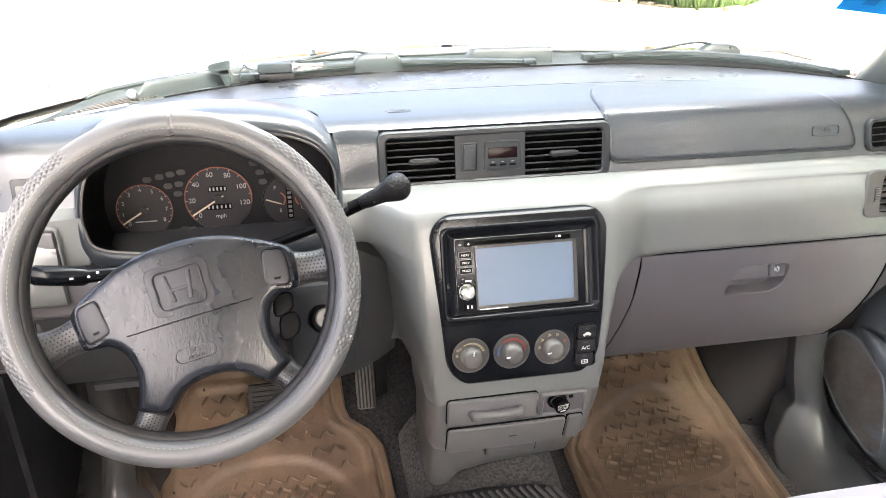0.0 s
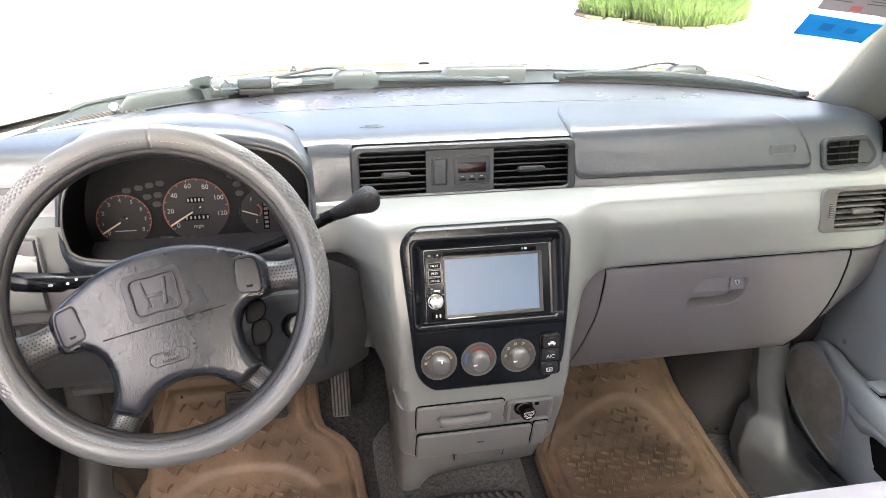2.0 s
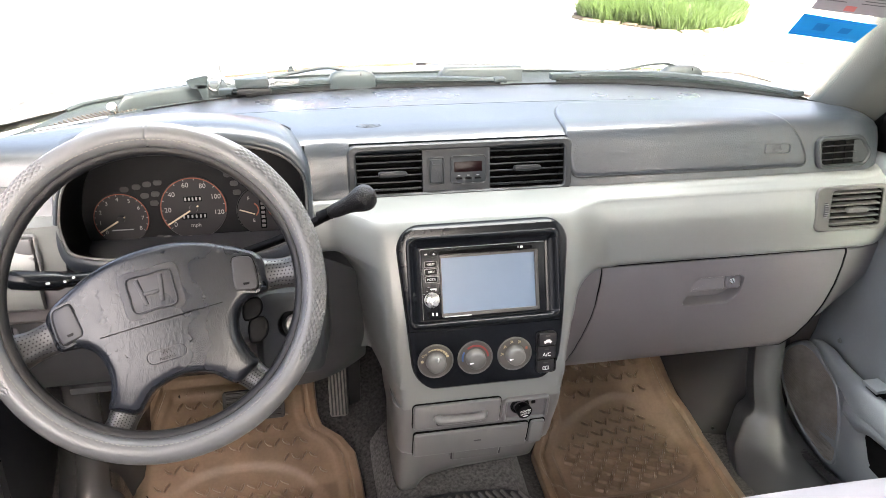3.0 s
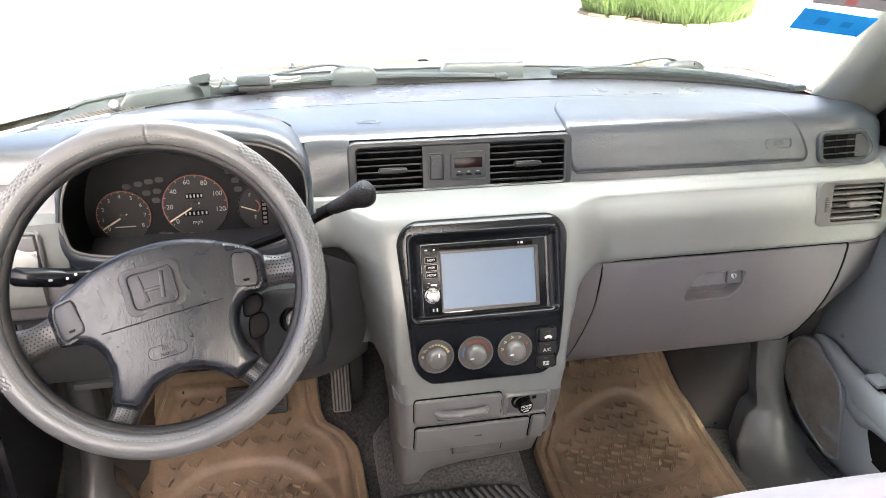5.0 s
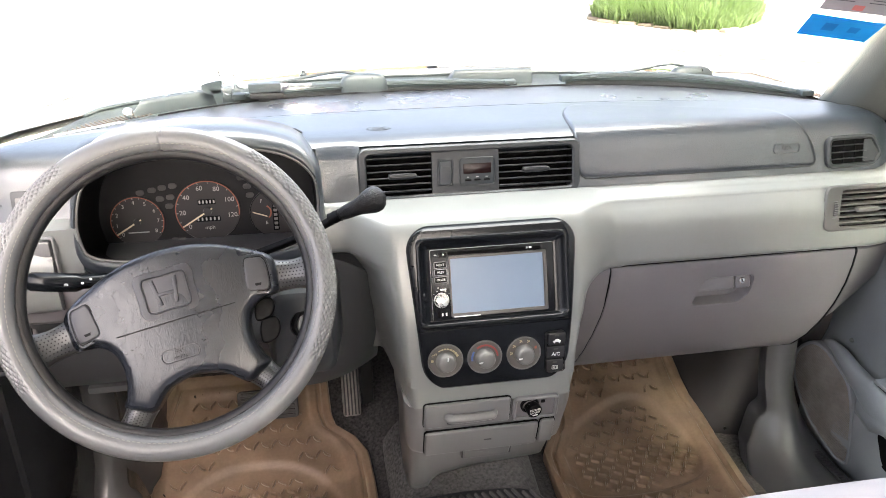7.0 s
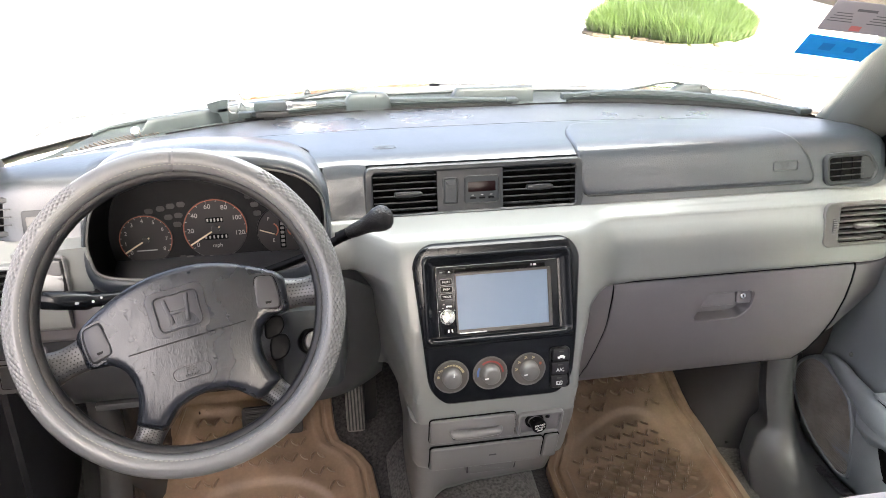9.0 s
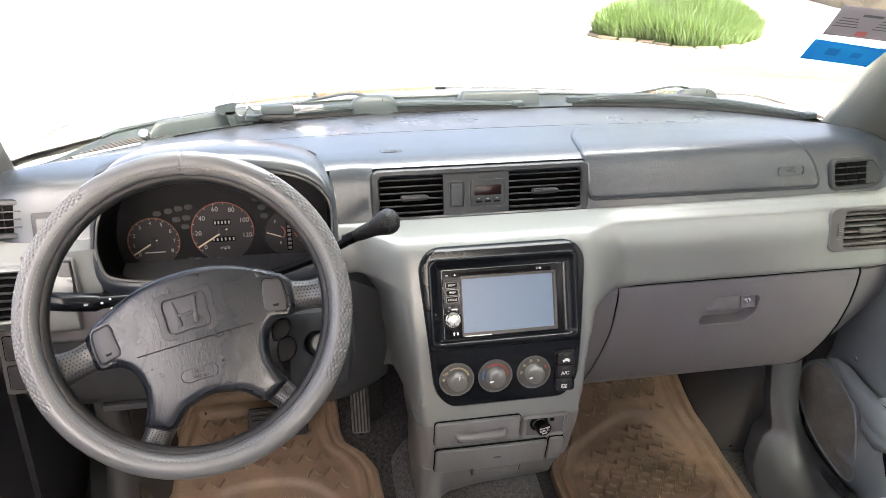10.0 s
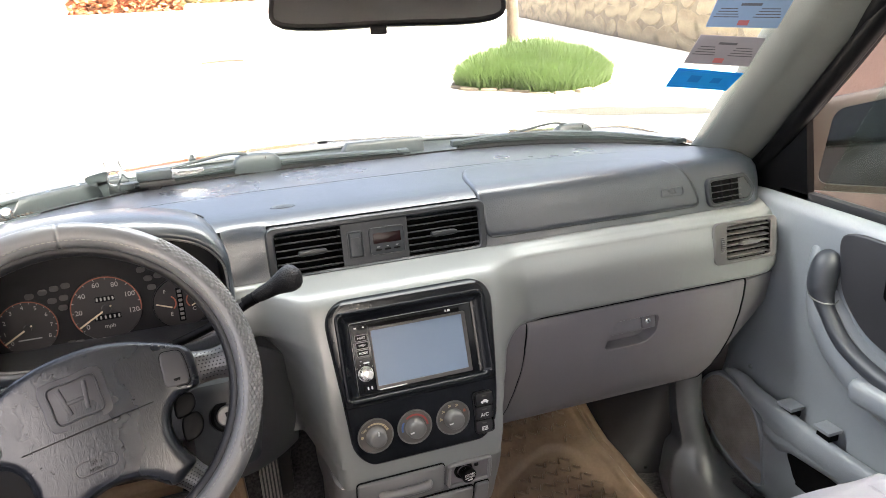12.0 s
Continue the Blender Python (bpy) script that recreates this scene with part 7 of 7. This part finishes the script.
# added bead imitates the sunlit strip along the bonnet's rear edge
part("bonnet_edge_bead", sweep([(x, scuttle_line(x, 0.112), 0.6005 - end_fall(x)) for x in [-0.62 + 1.24 * i / 60 for i in range(61)]], 0.004, 8), M_WIPER, sc, "grey bead added for the sunlit strip along the bonnet edge")
for k in range(14):
    x = 0.01 + 0.012 * k
    part("scuttle_slot", box((x, scuttle_line(x, 0.045), 0.586), (x + 0.006, scuttle_line(x, 0.085), 0.5912), 0.001, 1), M_BLACK, sc, smooth=False)
# a raised cover on the passenger side of the driver's wiper, and a long one by the driver pillar
for x0, x1, y_, zb, zt, nm in ((0.035, 0.205, 0.060, 0.588, 0.6175, "raised_cover"), (-0.545, -0.365, 0.046, 0.585, 0.6135, "raised_cover")):
    rings = []
    for k in range(13):
        u = k / 12
        x = x0 + (x1 - x0) * u
        h = zb + (zt - zb) * min(1.0, (u + 0.01) / 0.07) ** 0.6 - end_fall(x) * 0.4
        y = scuttle_line(x, y_)
        rings.append([(x, y - 0.004, zb - 0.004), (x, y - 0.002, h - 0.006), (x, y + 0.002, h - 0.001), (x, y + 0.010, h), (x, y + 0.030, h - 0.004), (x, y + 0.034, zb - 0.004)])
    cv = part(nm, loft(rings), M_WIPER, sc, "grey raised scuttle cover", angle=50)
    for k in range(3):
        x = x0 + (x1 - x0) * (0.3 + 0.25 * k)
        part("screw", lathe([(0, 0.0022), (0.0026, 0.0018), (0.0032, 0.0)], 10, pose(x, scuttle_line(x, y_ + 0.012), zt - 0.0012)), M_CHROME, cv)
part("screw_boss", lathe([(0, 0.006), (0.006, 0.0055), (0.0085, 0.003), (0.009, -0.004)], 20, facing(-0.548, scuttle_line(-0.548, 0.040), 0.600, 35)), M_CHROME, sc, "bright screw cap")
part("eyelet", sweep([(0.178 + 0.006 * math.cos(a), 0.60, 0.6225 + 0.0055 * math.sin(a)) for a in [2 * math.pi * k / 16 for k in range(16)]], 0.0014, 6, True), M_WIPER, sc, "small wire eyelet")


def wiper(hub, x0, x1, tall, label):
    t = thing("windscreen_wiper", hub, label, "wiper", "windscreen wipers")
    hx, hy, hz = hub
    dome = smooth_outline([(-0.044, -0.010), (-0.030, -0.017), (0.0, -0.019), (0.034, -0.017), (0.046, -0.008), (0.046, 0.008), (0.034, 0.017), (0.0, 0.019), (-0.030, 0.017), (-0.044, 0.010)], 4)
    rings = [[(hx + x * s_, hy + y * s_, hz + z) for x, y in dome] for s_, z in ((1.0, -0.022), (1.0, -0.004), (0.97, 0.004), (0.90, 0.011), (0.78, 0.0165), (0.60, 0.0200), (0.35, 0.0215), (0.1, 0.022))]
    cover = part("pivot_cover", loft(rings), M_WIPER, t, "rounded grey pivot cover", angle=60)
    part("cover_seam", box((-0.0008, -0.016, 0.0), (0.0008, -0.008, 0.018), 0, 1, pose(hx + 0.016, hy, hz)), M_BLACK, cover, smooth=False)
    part("arm", sweep(smooth_line([(hx - 0.015, hy, hz + 0.020), (hx - 0.045, hy, hz + 0.026), (hx - 0.09, hy + 0.004, hz + 0.020), (hx - 0.15, hy + 0.006, hz + 0.010), (hx - 0.215, hy + 0.0, hz + 0.005)], 4), 0.0032, 8), M_WIPER, t)
    n = 36
    def at(k):
        x = x0 + (x1 - x0) * k / n
        u = k / n
        # low at the free end, deepest two thirds along
        h = tall * (0.45 + 0.55 * math.sin(math.pi * min(1.0, 0.12 + 0.85 * u)))
        return x, scuttle_line(x, 0.020), glass_foot(x) + 0.003, h
    pts = [at(k) for k in range(n + 1)]
    part("rubber", loft([[(x, y - 0.003, z - 0.004), (x, y + 0.004, z - 0.004), (x, y + 0.004, z + h * 0.34), (x, y - 0.002, z + h * 0.34)] for x, y, z, h in pts]), M_RUBBER, t)
    part("blade", loft([[(x, y - 0.0035, z + h * 0.34), (x, y + 0.008, z + h * 0.34), (x, y + 0.008, z + h * 0.62), (x, y - 0.0055, z + h * 0.60)] for x, y, z, h in pts]), M_COWL, t)
    part("spoiler", loft([[(x, y + 0.000, z + h * 0.66), (x, y + 0.013, z + h * 0.66), (x, y + 0.013, z + h * 0.96), (x, y + 0.008, z + h), (x, y + 0.001, z + h * 0.92)] for x, y, z, h in pts]), M_WIPER, t, "pale upper blade rail")
    for q in (pts[-1], pts[0]):
        x, y, z, h = q
        part("end_cap", box((-0.012, -0.006, h * 0.3), (0.012, 0.014, h + 0.002), 0.003, 2, pose(x, y, z)), M_WIPER, t)


wiper((0.520, 0.475, 0.604), 0.262, 0.642, 0.023, "grey parked wiper on the passenger side")
wiper((-0.140, 0.510, 0.604), -0.37, 0.150, 0.019, "grey parked wiper on the driver side")
clip = thing("spring_clip", (-0.398, 0.445, 0.585), "small grey bracket with a bright wire ring", "bracket")
part("bracket", loft([[(x, 0.444, z0), (x, 0.456, z0), (x, 0.456, z1), (x, 0.444, z1)] for x, z0, z1 in ((-0.433, 0.622, 0.627), (-0.428, 0.614, 0.629), (-0.418, 0.611, 0.631), (-0.404, 0.612, 0.634), (-0.397, 0.618, 0.634))]), M_COWL, clip, "wedge-shaped tab")
part("foot", loft([[(x - w, y, z), (x + w, y, z), (x + w, y + 0.008, z), (x - w, y + 0.008, z)] for x, y, z, w in ((-0.403, 0.444, 0.585, 0.004), (-0.405, 0.444, 0.600, 0.006), (-0.408, 0.444, 0.618, 0.009))]), M_COWL, clip)
part("ring", sweep([(-0.388 + 0.0105 * math.cos(a), 0.444, 0.622 + 0.013 * math.sin(a)) for a in [2 * math.pi * k / 24 for k in range(24)]], 0.0016, 6, True), M_CHROME, clip, "bright wire ring")
part("pin", sweep([(-0.398, 0.444, 0.640), (-0.401, 0.444, 0.653)], 0.0016, 6), M_CHROME, clip)
part("pin", sweep([(-0.377, 0.444, 0.622), (-0.372, 0.444, 0.636), (-0.377, 0.444, 0.648), (-0.374, 0.444, 0.660)], 0.0026, 6), M_CHROME, clip)
part("pin", sweep([(-0.372, 0.444, 0.630), (-0.366, 0.444, 0.622), (-0.358, 0.444, 0.620)], 0.0045, 8), M_CHROME, clip)
jet = thing("washer_nozzle_bar", (-0.33, 0.45, 0.585), "black bar with bright metal ends on the scuttle", "bar")
part("bar", box((-0.352, 0.440, 0.611), (-0.294, 0.456, 0.627), 0.003), M_WIPER, jet)
part("underside", box((-0.350, 0.438, 0.600), (-0.290, 0.460, 0.610), 0.003), M_RUBBER, jet)
part("mount", box((-0.335, 0.444, 0.585), (-0.315, 0.456, 0.604), 0.002), M_RUBBER, jet)
part("end", box((-0.366, 0.441, 0.612), (-0.351, 0.455, 0.625), 0.004), M_CHROME, jet)
part("end", box((-0.294, 0.441, 0.612), (-0.281, 0.455, 0.625), 0.003), M_CHROME, jet)
part("end", sweep([(-0.282, 0.448, 0.618), (-0.262, 0.450, 0.617), (-0.240, 0.453, 0.619)], [0.0065, 0.0055, 0.0045], 8), M_CHROME, jet)
part("hose_stub", lathe([(0, 0.016), (0.004, 0.016), (0.005, 0.010), (0.0075, 0.008), (0.0075, -0.02)], 12, pose(-0.252, 0.595, 0.603)), M_WIPER, jet)

# ribbed grille low on the driver side of the scuttle
# the brown of the ribs is lightened to imitate glare on them
M_RIB = material("glare_paled_brown", (0.11, 0.085, 0.065, 1), 0.6, vary=0.2)
for k in range(24):
    x = -0.655 + 0.0058 * k
    part("grille_rib", box((-0.0012, -0.014, -0.004), (0.0012, 0.016, 0.0012), 0.0006, 1, pose(x, scuttle_line(x, 0.050), 0.5905 - 0.55 * end_fall(x), 0, 0, 35)), M_RIB, sc, smooth=False)

# papers and small marks on the dash top
M_PAPER = material("white_sticker", (0.7, 0.7, 0.68, 1), 0.5, vary=0.04)
solid("dash_label", box((-0.054, -0.0035, 0), (0.054, 0.0035, 0.0012), 0, 1, pose(-0.583, 0.263, 0.6055, 0, 0, 37)), M_PAPER, "narrow white label strip on the dash top", "label", smooth=False)

# ---- bonnet and door mirror ----
rows = []
for i in range(49):
    x = -0.86 + 1.72 * i / 48
    g = glass_y(max(-0.68, min(0.68, x)), 0.6)
    ax = abs(x)
    row = []
    for k in range(25):
        u = k / 24
        d = 0.9 * u ** 1.3
        roll = -0.010 if k == 0 else (-0.003 if k == 1 else 0.0)
        y = g + 0.127 + d
        dc = y - 0.614
        z = 0.5985 - 0.027 * dc - 0.28 * max(0.0, dc) ** 2 - 0.085 * x * x * min(1.0, max(0.0, dc + 0.1) / 0.25) - 0.05 * max(0, (ax - 0.66) / 0.16) ** 1.6 + roll
        row.append((x, y, z))
    rows.append(row)
bm, v1 = grid(rows)
bm, v2 = grid([[(x, y, z - 0.012) for x, y, z in r] for r in rows], bm=bm)
bon = thing("bonnet", (0, 1.0, 0.45), "champagne painted car bonnet", "bonnet")
part("skin", bm, M_PAINT, bon)
part("washer_jet", box((0.016, 0.70, 0.580), (0.040, 0.715, 0.597), 0.004), M_BLACK, bon)
part("front_body", box((-0.84, 0.66, -0.25), (0.84, 1.5, 0.40), 0.08, 3), M_PAINT, bon)

# mirror colour lowered to imitate a dark reflection of the car's side
M_DMIR = material("darkened_mirror_glass", (0.10, 0.10, 0.105, 1), 0.04, metal=1.0, vary=0.0, wear=0.0)
# champagne body paint, darkened in colour for the mirror's shaded side
M_SHELL_SHADED = material("shaded_beige_paint", (0.024, 0.018, 0.014, 1), 0.35, coat=0.2, vary=0.05)
dm = thing("door_mirror", (0.99, 0.25, 0.49), "beige door mirror, its paint and glass darkened for shade", "mirror")
m = facing(1.035, 0.200, 0.568, 4, 38)
o = round_poly([(-0.130, -0.092), (0.135, -0.096), (0.140, 0.150), (-0.105, 0.092)], 0.032, 8)
rings = [[(x * s_, y * s_, z) for x, y in o] for s_, z in ((0.55, -0.11), (0.8, -0.095), (0.95, -0.05), (1.0, 0.0), (0.97, 0.004))]
rings += [[(x * 0.76 + 0.024, y * 0.84, 0.004) for x, y in o], [(x * 0.75 + 0.024, y * 0.83, -0.008) for x, y in o]]
bm = loft(rings)
bmesh.ops.transform(bm, matrix=m, verts=bm.verts)
part("housing", bm, M_SHELL_SHADED, dm, angle=60)
part("mirror_glass", plate([(x * 0.75 + 0.024, y * 0.83) for x, y in o], -0.009, -0.003, 0, m), M_DMIR, dm, smooth=False)
part("mount", box((0.76, 0.20, 0.52), (0.90, 0.26, 0.57), 0.015), M_BLACK, dm)

# ---- outside ----
bm, _ = grid([[(x, y, GROUND) for y in (-900, -60, -12, 0, 12, 60, 900)] for x in (-900, -60, -12, 0, 12, 60, 900)])
tagged(part("ground", bm, M_GROUND), "pale sunlit concrete yard", "ground", kind="structure")
rng = random.Random(4)
# flat dark patch stands in for dappled shade on the ground
M_GROUND_SHADE = material("painted_ground_shade", (0.024, 0.023, 0.021, 1), 0.9, grain=0.4, grain_size=60, vary=0.4, vary_size=3.0, spec=0.1, second=(0.045, 0.043, 0.040, 1))
patch = []
for k in range(60):
    a = 2 * math.pi * k / 60
    r = 1.0 + 0.35 * noise.noise((1.7 * math.cos(a), 1.7 * math.sin(a), 3.0)) + 0.12 * noise.noise((6 * math.cos(a), 6 * math.sin(a), 9.0))
    patch.append((4.52 + 0.85 * r * math.cos(a) - 0.25 * r * math.sin(a), 6.25 + 0.42 * r * math.sin(a) - 0.35 * r * math.cos(a)))
tagged(part("ground_shade_patch", plate(patch, GROUND - 0.05, GROUND + 0.005), M_GROUND_SHADE, smooth=False), "dark patch painted for dappled shade on the concrete yard", "patch", kind="structure")

# grass island: low stone edging, soil and blades
ICX, ICY = 4.80, 8.95


def island(a):
    r = 1.0 + 0.10 * math.sin(3 * a + 1) + 0.06 * math.sin(5 * a)
    x, y = 1.10 * r * math.cos(a), 1.06 * r * math.sin(a)
    t = radians(25)
    return ICX + x * math.cos(t) - y * math.sin(t), ICY + x * math.sin(t) + y * math.cos(t)


M_SOIL = material("dry_soil", (0.22, 0.17, 0.11, 1), 0.95, grain=0.6, grain_size=60, vary=0.3, vary_size=8)
M_EDGE = material("pale_edging_stone", (0.065, 0.05, 0.036, 1), 0.85, grain=0.5, grain_size=60, vary=0.25, vary_size=5)
M_GRASS = film("fresh_grass", (0.050, 0.082, 0.024, 1), 0.6)
n = 40
bm, vs = grid([[(ICX, ICY, GROUND + 0.14)] * n, [(*[ICX + (p - q) * 0.8 + 0 for p, q in ((island(2 * math.pi * k / n)[0], ICX),)], ICY + (island(2 * math.pi * k / n)[1] - ICY) * 0.8, GROUND + 0.12) for k in range(n)], [(*island(2 * math.pi * k / n), GROUND - 0.02) for k in range(n)]], False, True)
isl = tagged(part("planting_bed", bm, M_SOIL), "raised round bed of dry soil in the yard", "planting bed")
for k in range(26):
    a = 2 * math.pi * k / 26
    x, y = island(a)
    x2, y2 = island(a + 0.2)
    ln = math.hypot(x2 - x, y2 - y)
    b = box((-ln * 0.55, -0.05, 0), (ln * 0.55, 0.05, 0.03 + 0.03 * rng.random()), 0.025, 2, pose(x, y, GROUND - 0.01, rng.uniform(-4, 4), rng.uniform(-4, 4), math.degrees(math.atan2(y2 - y, x2 - x))))
    part("edging_stone", b, M_EDGE, isl)
verts, faces = [], []
for _ in range(30000):
    a, rr = rng.uniform(0, 2 * math.pi), math.sqrt(rng.random()) * 0.99
    ex, ey = island(a)
    x, y = ICX + (ex - ICX) * rr, ICY + (ey - ICY) * rr
    h = rng.uniform(0.30, 0.60) * (1.1 - 0.45 * rr ** 4) * (0.85 + 0.3 * noise.noise((x * 2, y * 2, 0)))
    t, lean, w = rng.uniform(0, 6.28), rng.uniform(0.05, 0.28), rng.uniform(0.005, 0.010)
    dx, dy = math.cos(t), math.sin(t)
    z0 = GROUND + 0.10 * (1 - rr)
    b0 = len(verts)
    for s_, u in ((-1, 0), (1, 0), (-0.7, 0.55), (0.7, 0.55), (0, 1)):
        verts.append((x + dx * lean * u * u - dy * w * s_, y + dy * lean * u * u + dx * w * s_, z0 + h * u))
    faces += [(b0, b0 + 1, b0 + 3, b0 + 2), (b0 + 2, b0 + 3, b0 + 4)]
me = bpy.data.meshes.new("grass")
me.from_pydata(verts, [], faces)
me.materials.append(M_GRASS)
tagged(new("grass", me), "tall fresh green grass in the planting bed", "grass", kind="stuff")

# a young tree that grows from the bed
M_BARK = material("brown_bark", (0.030, 0.018, 0.010, 1), 0.9, grain=0.8, grain_size=40, vary=0.25, vary_size=8)
M_LEAF = material("tree_leaves", (0.06, 0.11, 0.03, 1), 0.55, vary=0.3, vary_size=4)
TX, TY = 4.72, 9.6
tree = thing("tree", (TX, TY, GROUND), "young tree with a slender brown trunk in the grass", "tree")
part("trunk", sweep(smooth_line([(TX, TY, GROUND), (TX + 0.02, TY, 0.4), (TX - 0.04, TY + 0.05, 1.4), (TX + 0.05, TY, 2.6), (TX, TY, 3.6)], 5), [0.105 - 0.003 * k for k in range(21)], 12), M_BARK, tree)
tips = []
for k in range(8):
    a, z0 = k * 2.4, 2.1 + 0.18 * k
    e = (TX + 1.1 * math.cos(a), TY + 1.1 * math.sin(a), z0 + 0.9)
    tips.append(e)
    part("limb", sweep([(TX, TY, z0), (TX + 0.5 * math.cos(a), TY + 0.5 * math.sin(a), z0 + 0.5), e], [0.045, 0.03, 0.012], 8), M_BARK, tree)
verts, faces = [], []
for _ in range(5000):
    c = Vector(rng.choice(tips)) + Vector([rng.gauss(0, 0.33) for _ in range(3)])
    t, q, l = rng.uniform(0, 6.28), rng.uniform(-0.8, 0.8), rng.uniform(0.04, 0.07)
    d, s_ = Vector((math.cos(t), math.sin(t), q)).normalized() * l, Vector((-math.sin(t), math.cos(t), 0.3)) * l * 0.4
    b0 = len(verts)
    verts += [c - d, c + s_, c + d, c - s_]
    faces.append((b0, b0 + 1, b0 + 2, b0 + 3))
me = bpy.data.meshes.new("crown")
me.from_pydata([tuple(v) for v in verts], [], faces)
me.materials.append(M_LEAF)
ob = new("crown", me)
ob.parent = tree
ob.matrix_parent_inverse = Matrix.Translation(-tree.location)

# rubble stone wall along the yard
M_STONE = material("tan_rubble_stone", (0.15, 0.12, 0.085, 1), 0.9, grain=0.7, grain_size=30, vary=0.35, vary_size=1.3)
M_JOINT = material("grey_mortar", (0.10, 0.085, 0.065, 1), 0.95, grain=0.5, grain_size=40, vary=0.2, vary_size=6)
A, B = Vector((8.75, 8.6)), Vector((12.9, 25.6))
d = (B - A).normalized()
ang = math.degrees(math.atan2(d.y, d.x))
wallm = pose(A.x, A.y, GROUND, 0, 0, ang)
ln = (B - A).length
wl = tagged(part("garden_wall", box((0, 0.0, 0), (ln, 0.30, 1.45), 0, 1, wallm), M_JOINT, smooth=False), "tan rubble stone garden wall beside the yard", "wall", kind="structure")
meshes = []
for k in range(9):
    o = smooth_outline([((0.5 + rng.uniform(-0.10, 0.06)) * math.cos(a) * 1.2, (0.5 + rng.uniform(-0.10, 0.06)) * math.sin(a) * 1.15) for a in [2 * math.pi * j / 5 + rng.uniform(-0.35, 0.35) for j in range(5)]], 2)
    meshes.append(finish(plate(o, -0.2, 0.12, 0.08, None, 1), "stone", M_STONE))
count = 0
x = 0.15
while x < ln - 0.2 and count < 290:
    z = 0.16
    while z < 1.4 and count < 290:
        w, h = rng.uniform(0.75, 1.25), rng.uniform(0.30, 0.55)
        ob = new("stone", rng.choice(meshes))
        ob.parent = wl
        ob.matrix_basis = wallm @ pose(x + rng.uniform(-0.08, 0.08), 0.275, z, -90, 0, 0) @ pose(0, 0, 0, 0, 0, rng.uniform(-20, 20)) @ Matrix.Diagonal((w, h, 0.35, 1))
        z += h * 0.95
        count += 1
    x += 0.85
part("coping", box((-0.05, -0.06, 1.45), (ln + 0.05, 0.36, 1.53), 0.02, 2, wallm), M_EDGE, wl)

# red flowering bushes across the yard, raised for the bonnet's reflection, and a taller, unseen olive row added behind
# them for the same
M_RBUSH = material("red_flowering_leaves", (0.20, 0.048, 0.02, 1), 0.7, vary=0.4, vary_size=1.2, second=(0.17, 0.085, 0.03, 1))
M_OBUSH = material("olive_leaves", (0.10, 0.075, 0.025, 1), 0.7, vary=0.4, vary_size=1.0, second=(0.15, 0.06, 0.02, 1))


def bush_row(x0, x1, y0, y1, height, count, mat, label):
    verts, faces = [], []
    for _ in range(count):
        x = rng.uniform(x0, x1)
        top = height * (0.8 + 0.2 * math.sin(x * 1.3 + 0.6))
        c = Vector((x, rng.uniform(y0, y1), GROUND + 0.05 + top * rng.random() ** 1.2))
        t, q, l = rng.uniform(0, 6.28), rng.uniform(-0.8, 0.8), rng.uniform(0.14, 0.26)
        dd, s_ = Vector((math.cos(t), math.sin(t), q)).normalized() * l, Vector((-math.sin(t), math.cos(t), 0.6)) * l * 0.6
        b0 = len(verts)
        verts += [c - dd, c + s_, c + dd, c - s_]
        faces.append((b0, b0 + 1, b0 + 2, b0 + 3))
    me = bpy.data.meshes.new("flowering_bush")
    me.from_pydata([tuple(v) for v in verts], [], faces)
    me.materials.append(mat)
    tagged(new("flowering_bush", me), label, "bush", kind="stuff")


bush_row(-4.6, 2.4, 54, 58, 5.5, 9000, M_RBUSH, "red flowering bushes across the yard")
bush_row(1.5, 13.0, 74, 78, 8.0, 12000, M_OBUSH, "olive and rust coloured bushes out of view, added for the bonnet's reflection")

# pink rendered wall beside the car, its nearness and 9 m height made up to shade it from the sun
M_RENDER = material("pink_render", (0.10, 0.062, 0.050, 1), 0.9, grain=0.3, grain_size=60, vary=0.12, vary_size=1.0)
hw = solid("house_wall", box((2.6, -7, GROUND), (2.9, 2.0, 9.0)), M_RENDER, "pink rendered wall beside the yard, made tall to shade the car", "wall", smooth=False)
tagged(hw, kind="structure")
solid("twig", sweep([(0.65, 15.2, GROUND + 0.02), (1.1, 15.35, GROUND + 0.03), (1.5, 15.3, GROUND + 0.02)], 0.025, 6), M_BARK, "dry twig on the concrete", "twig")
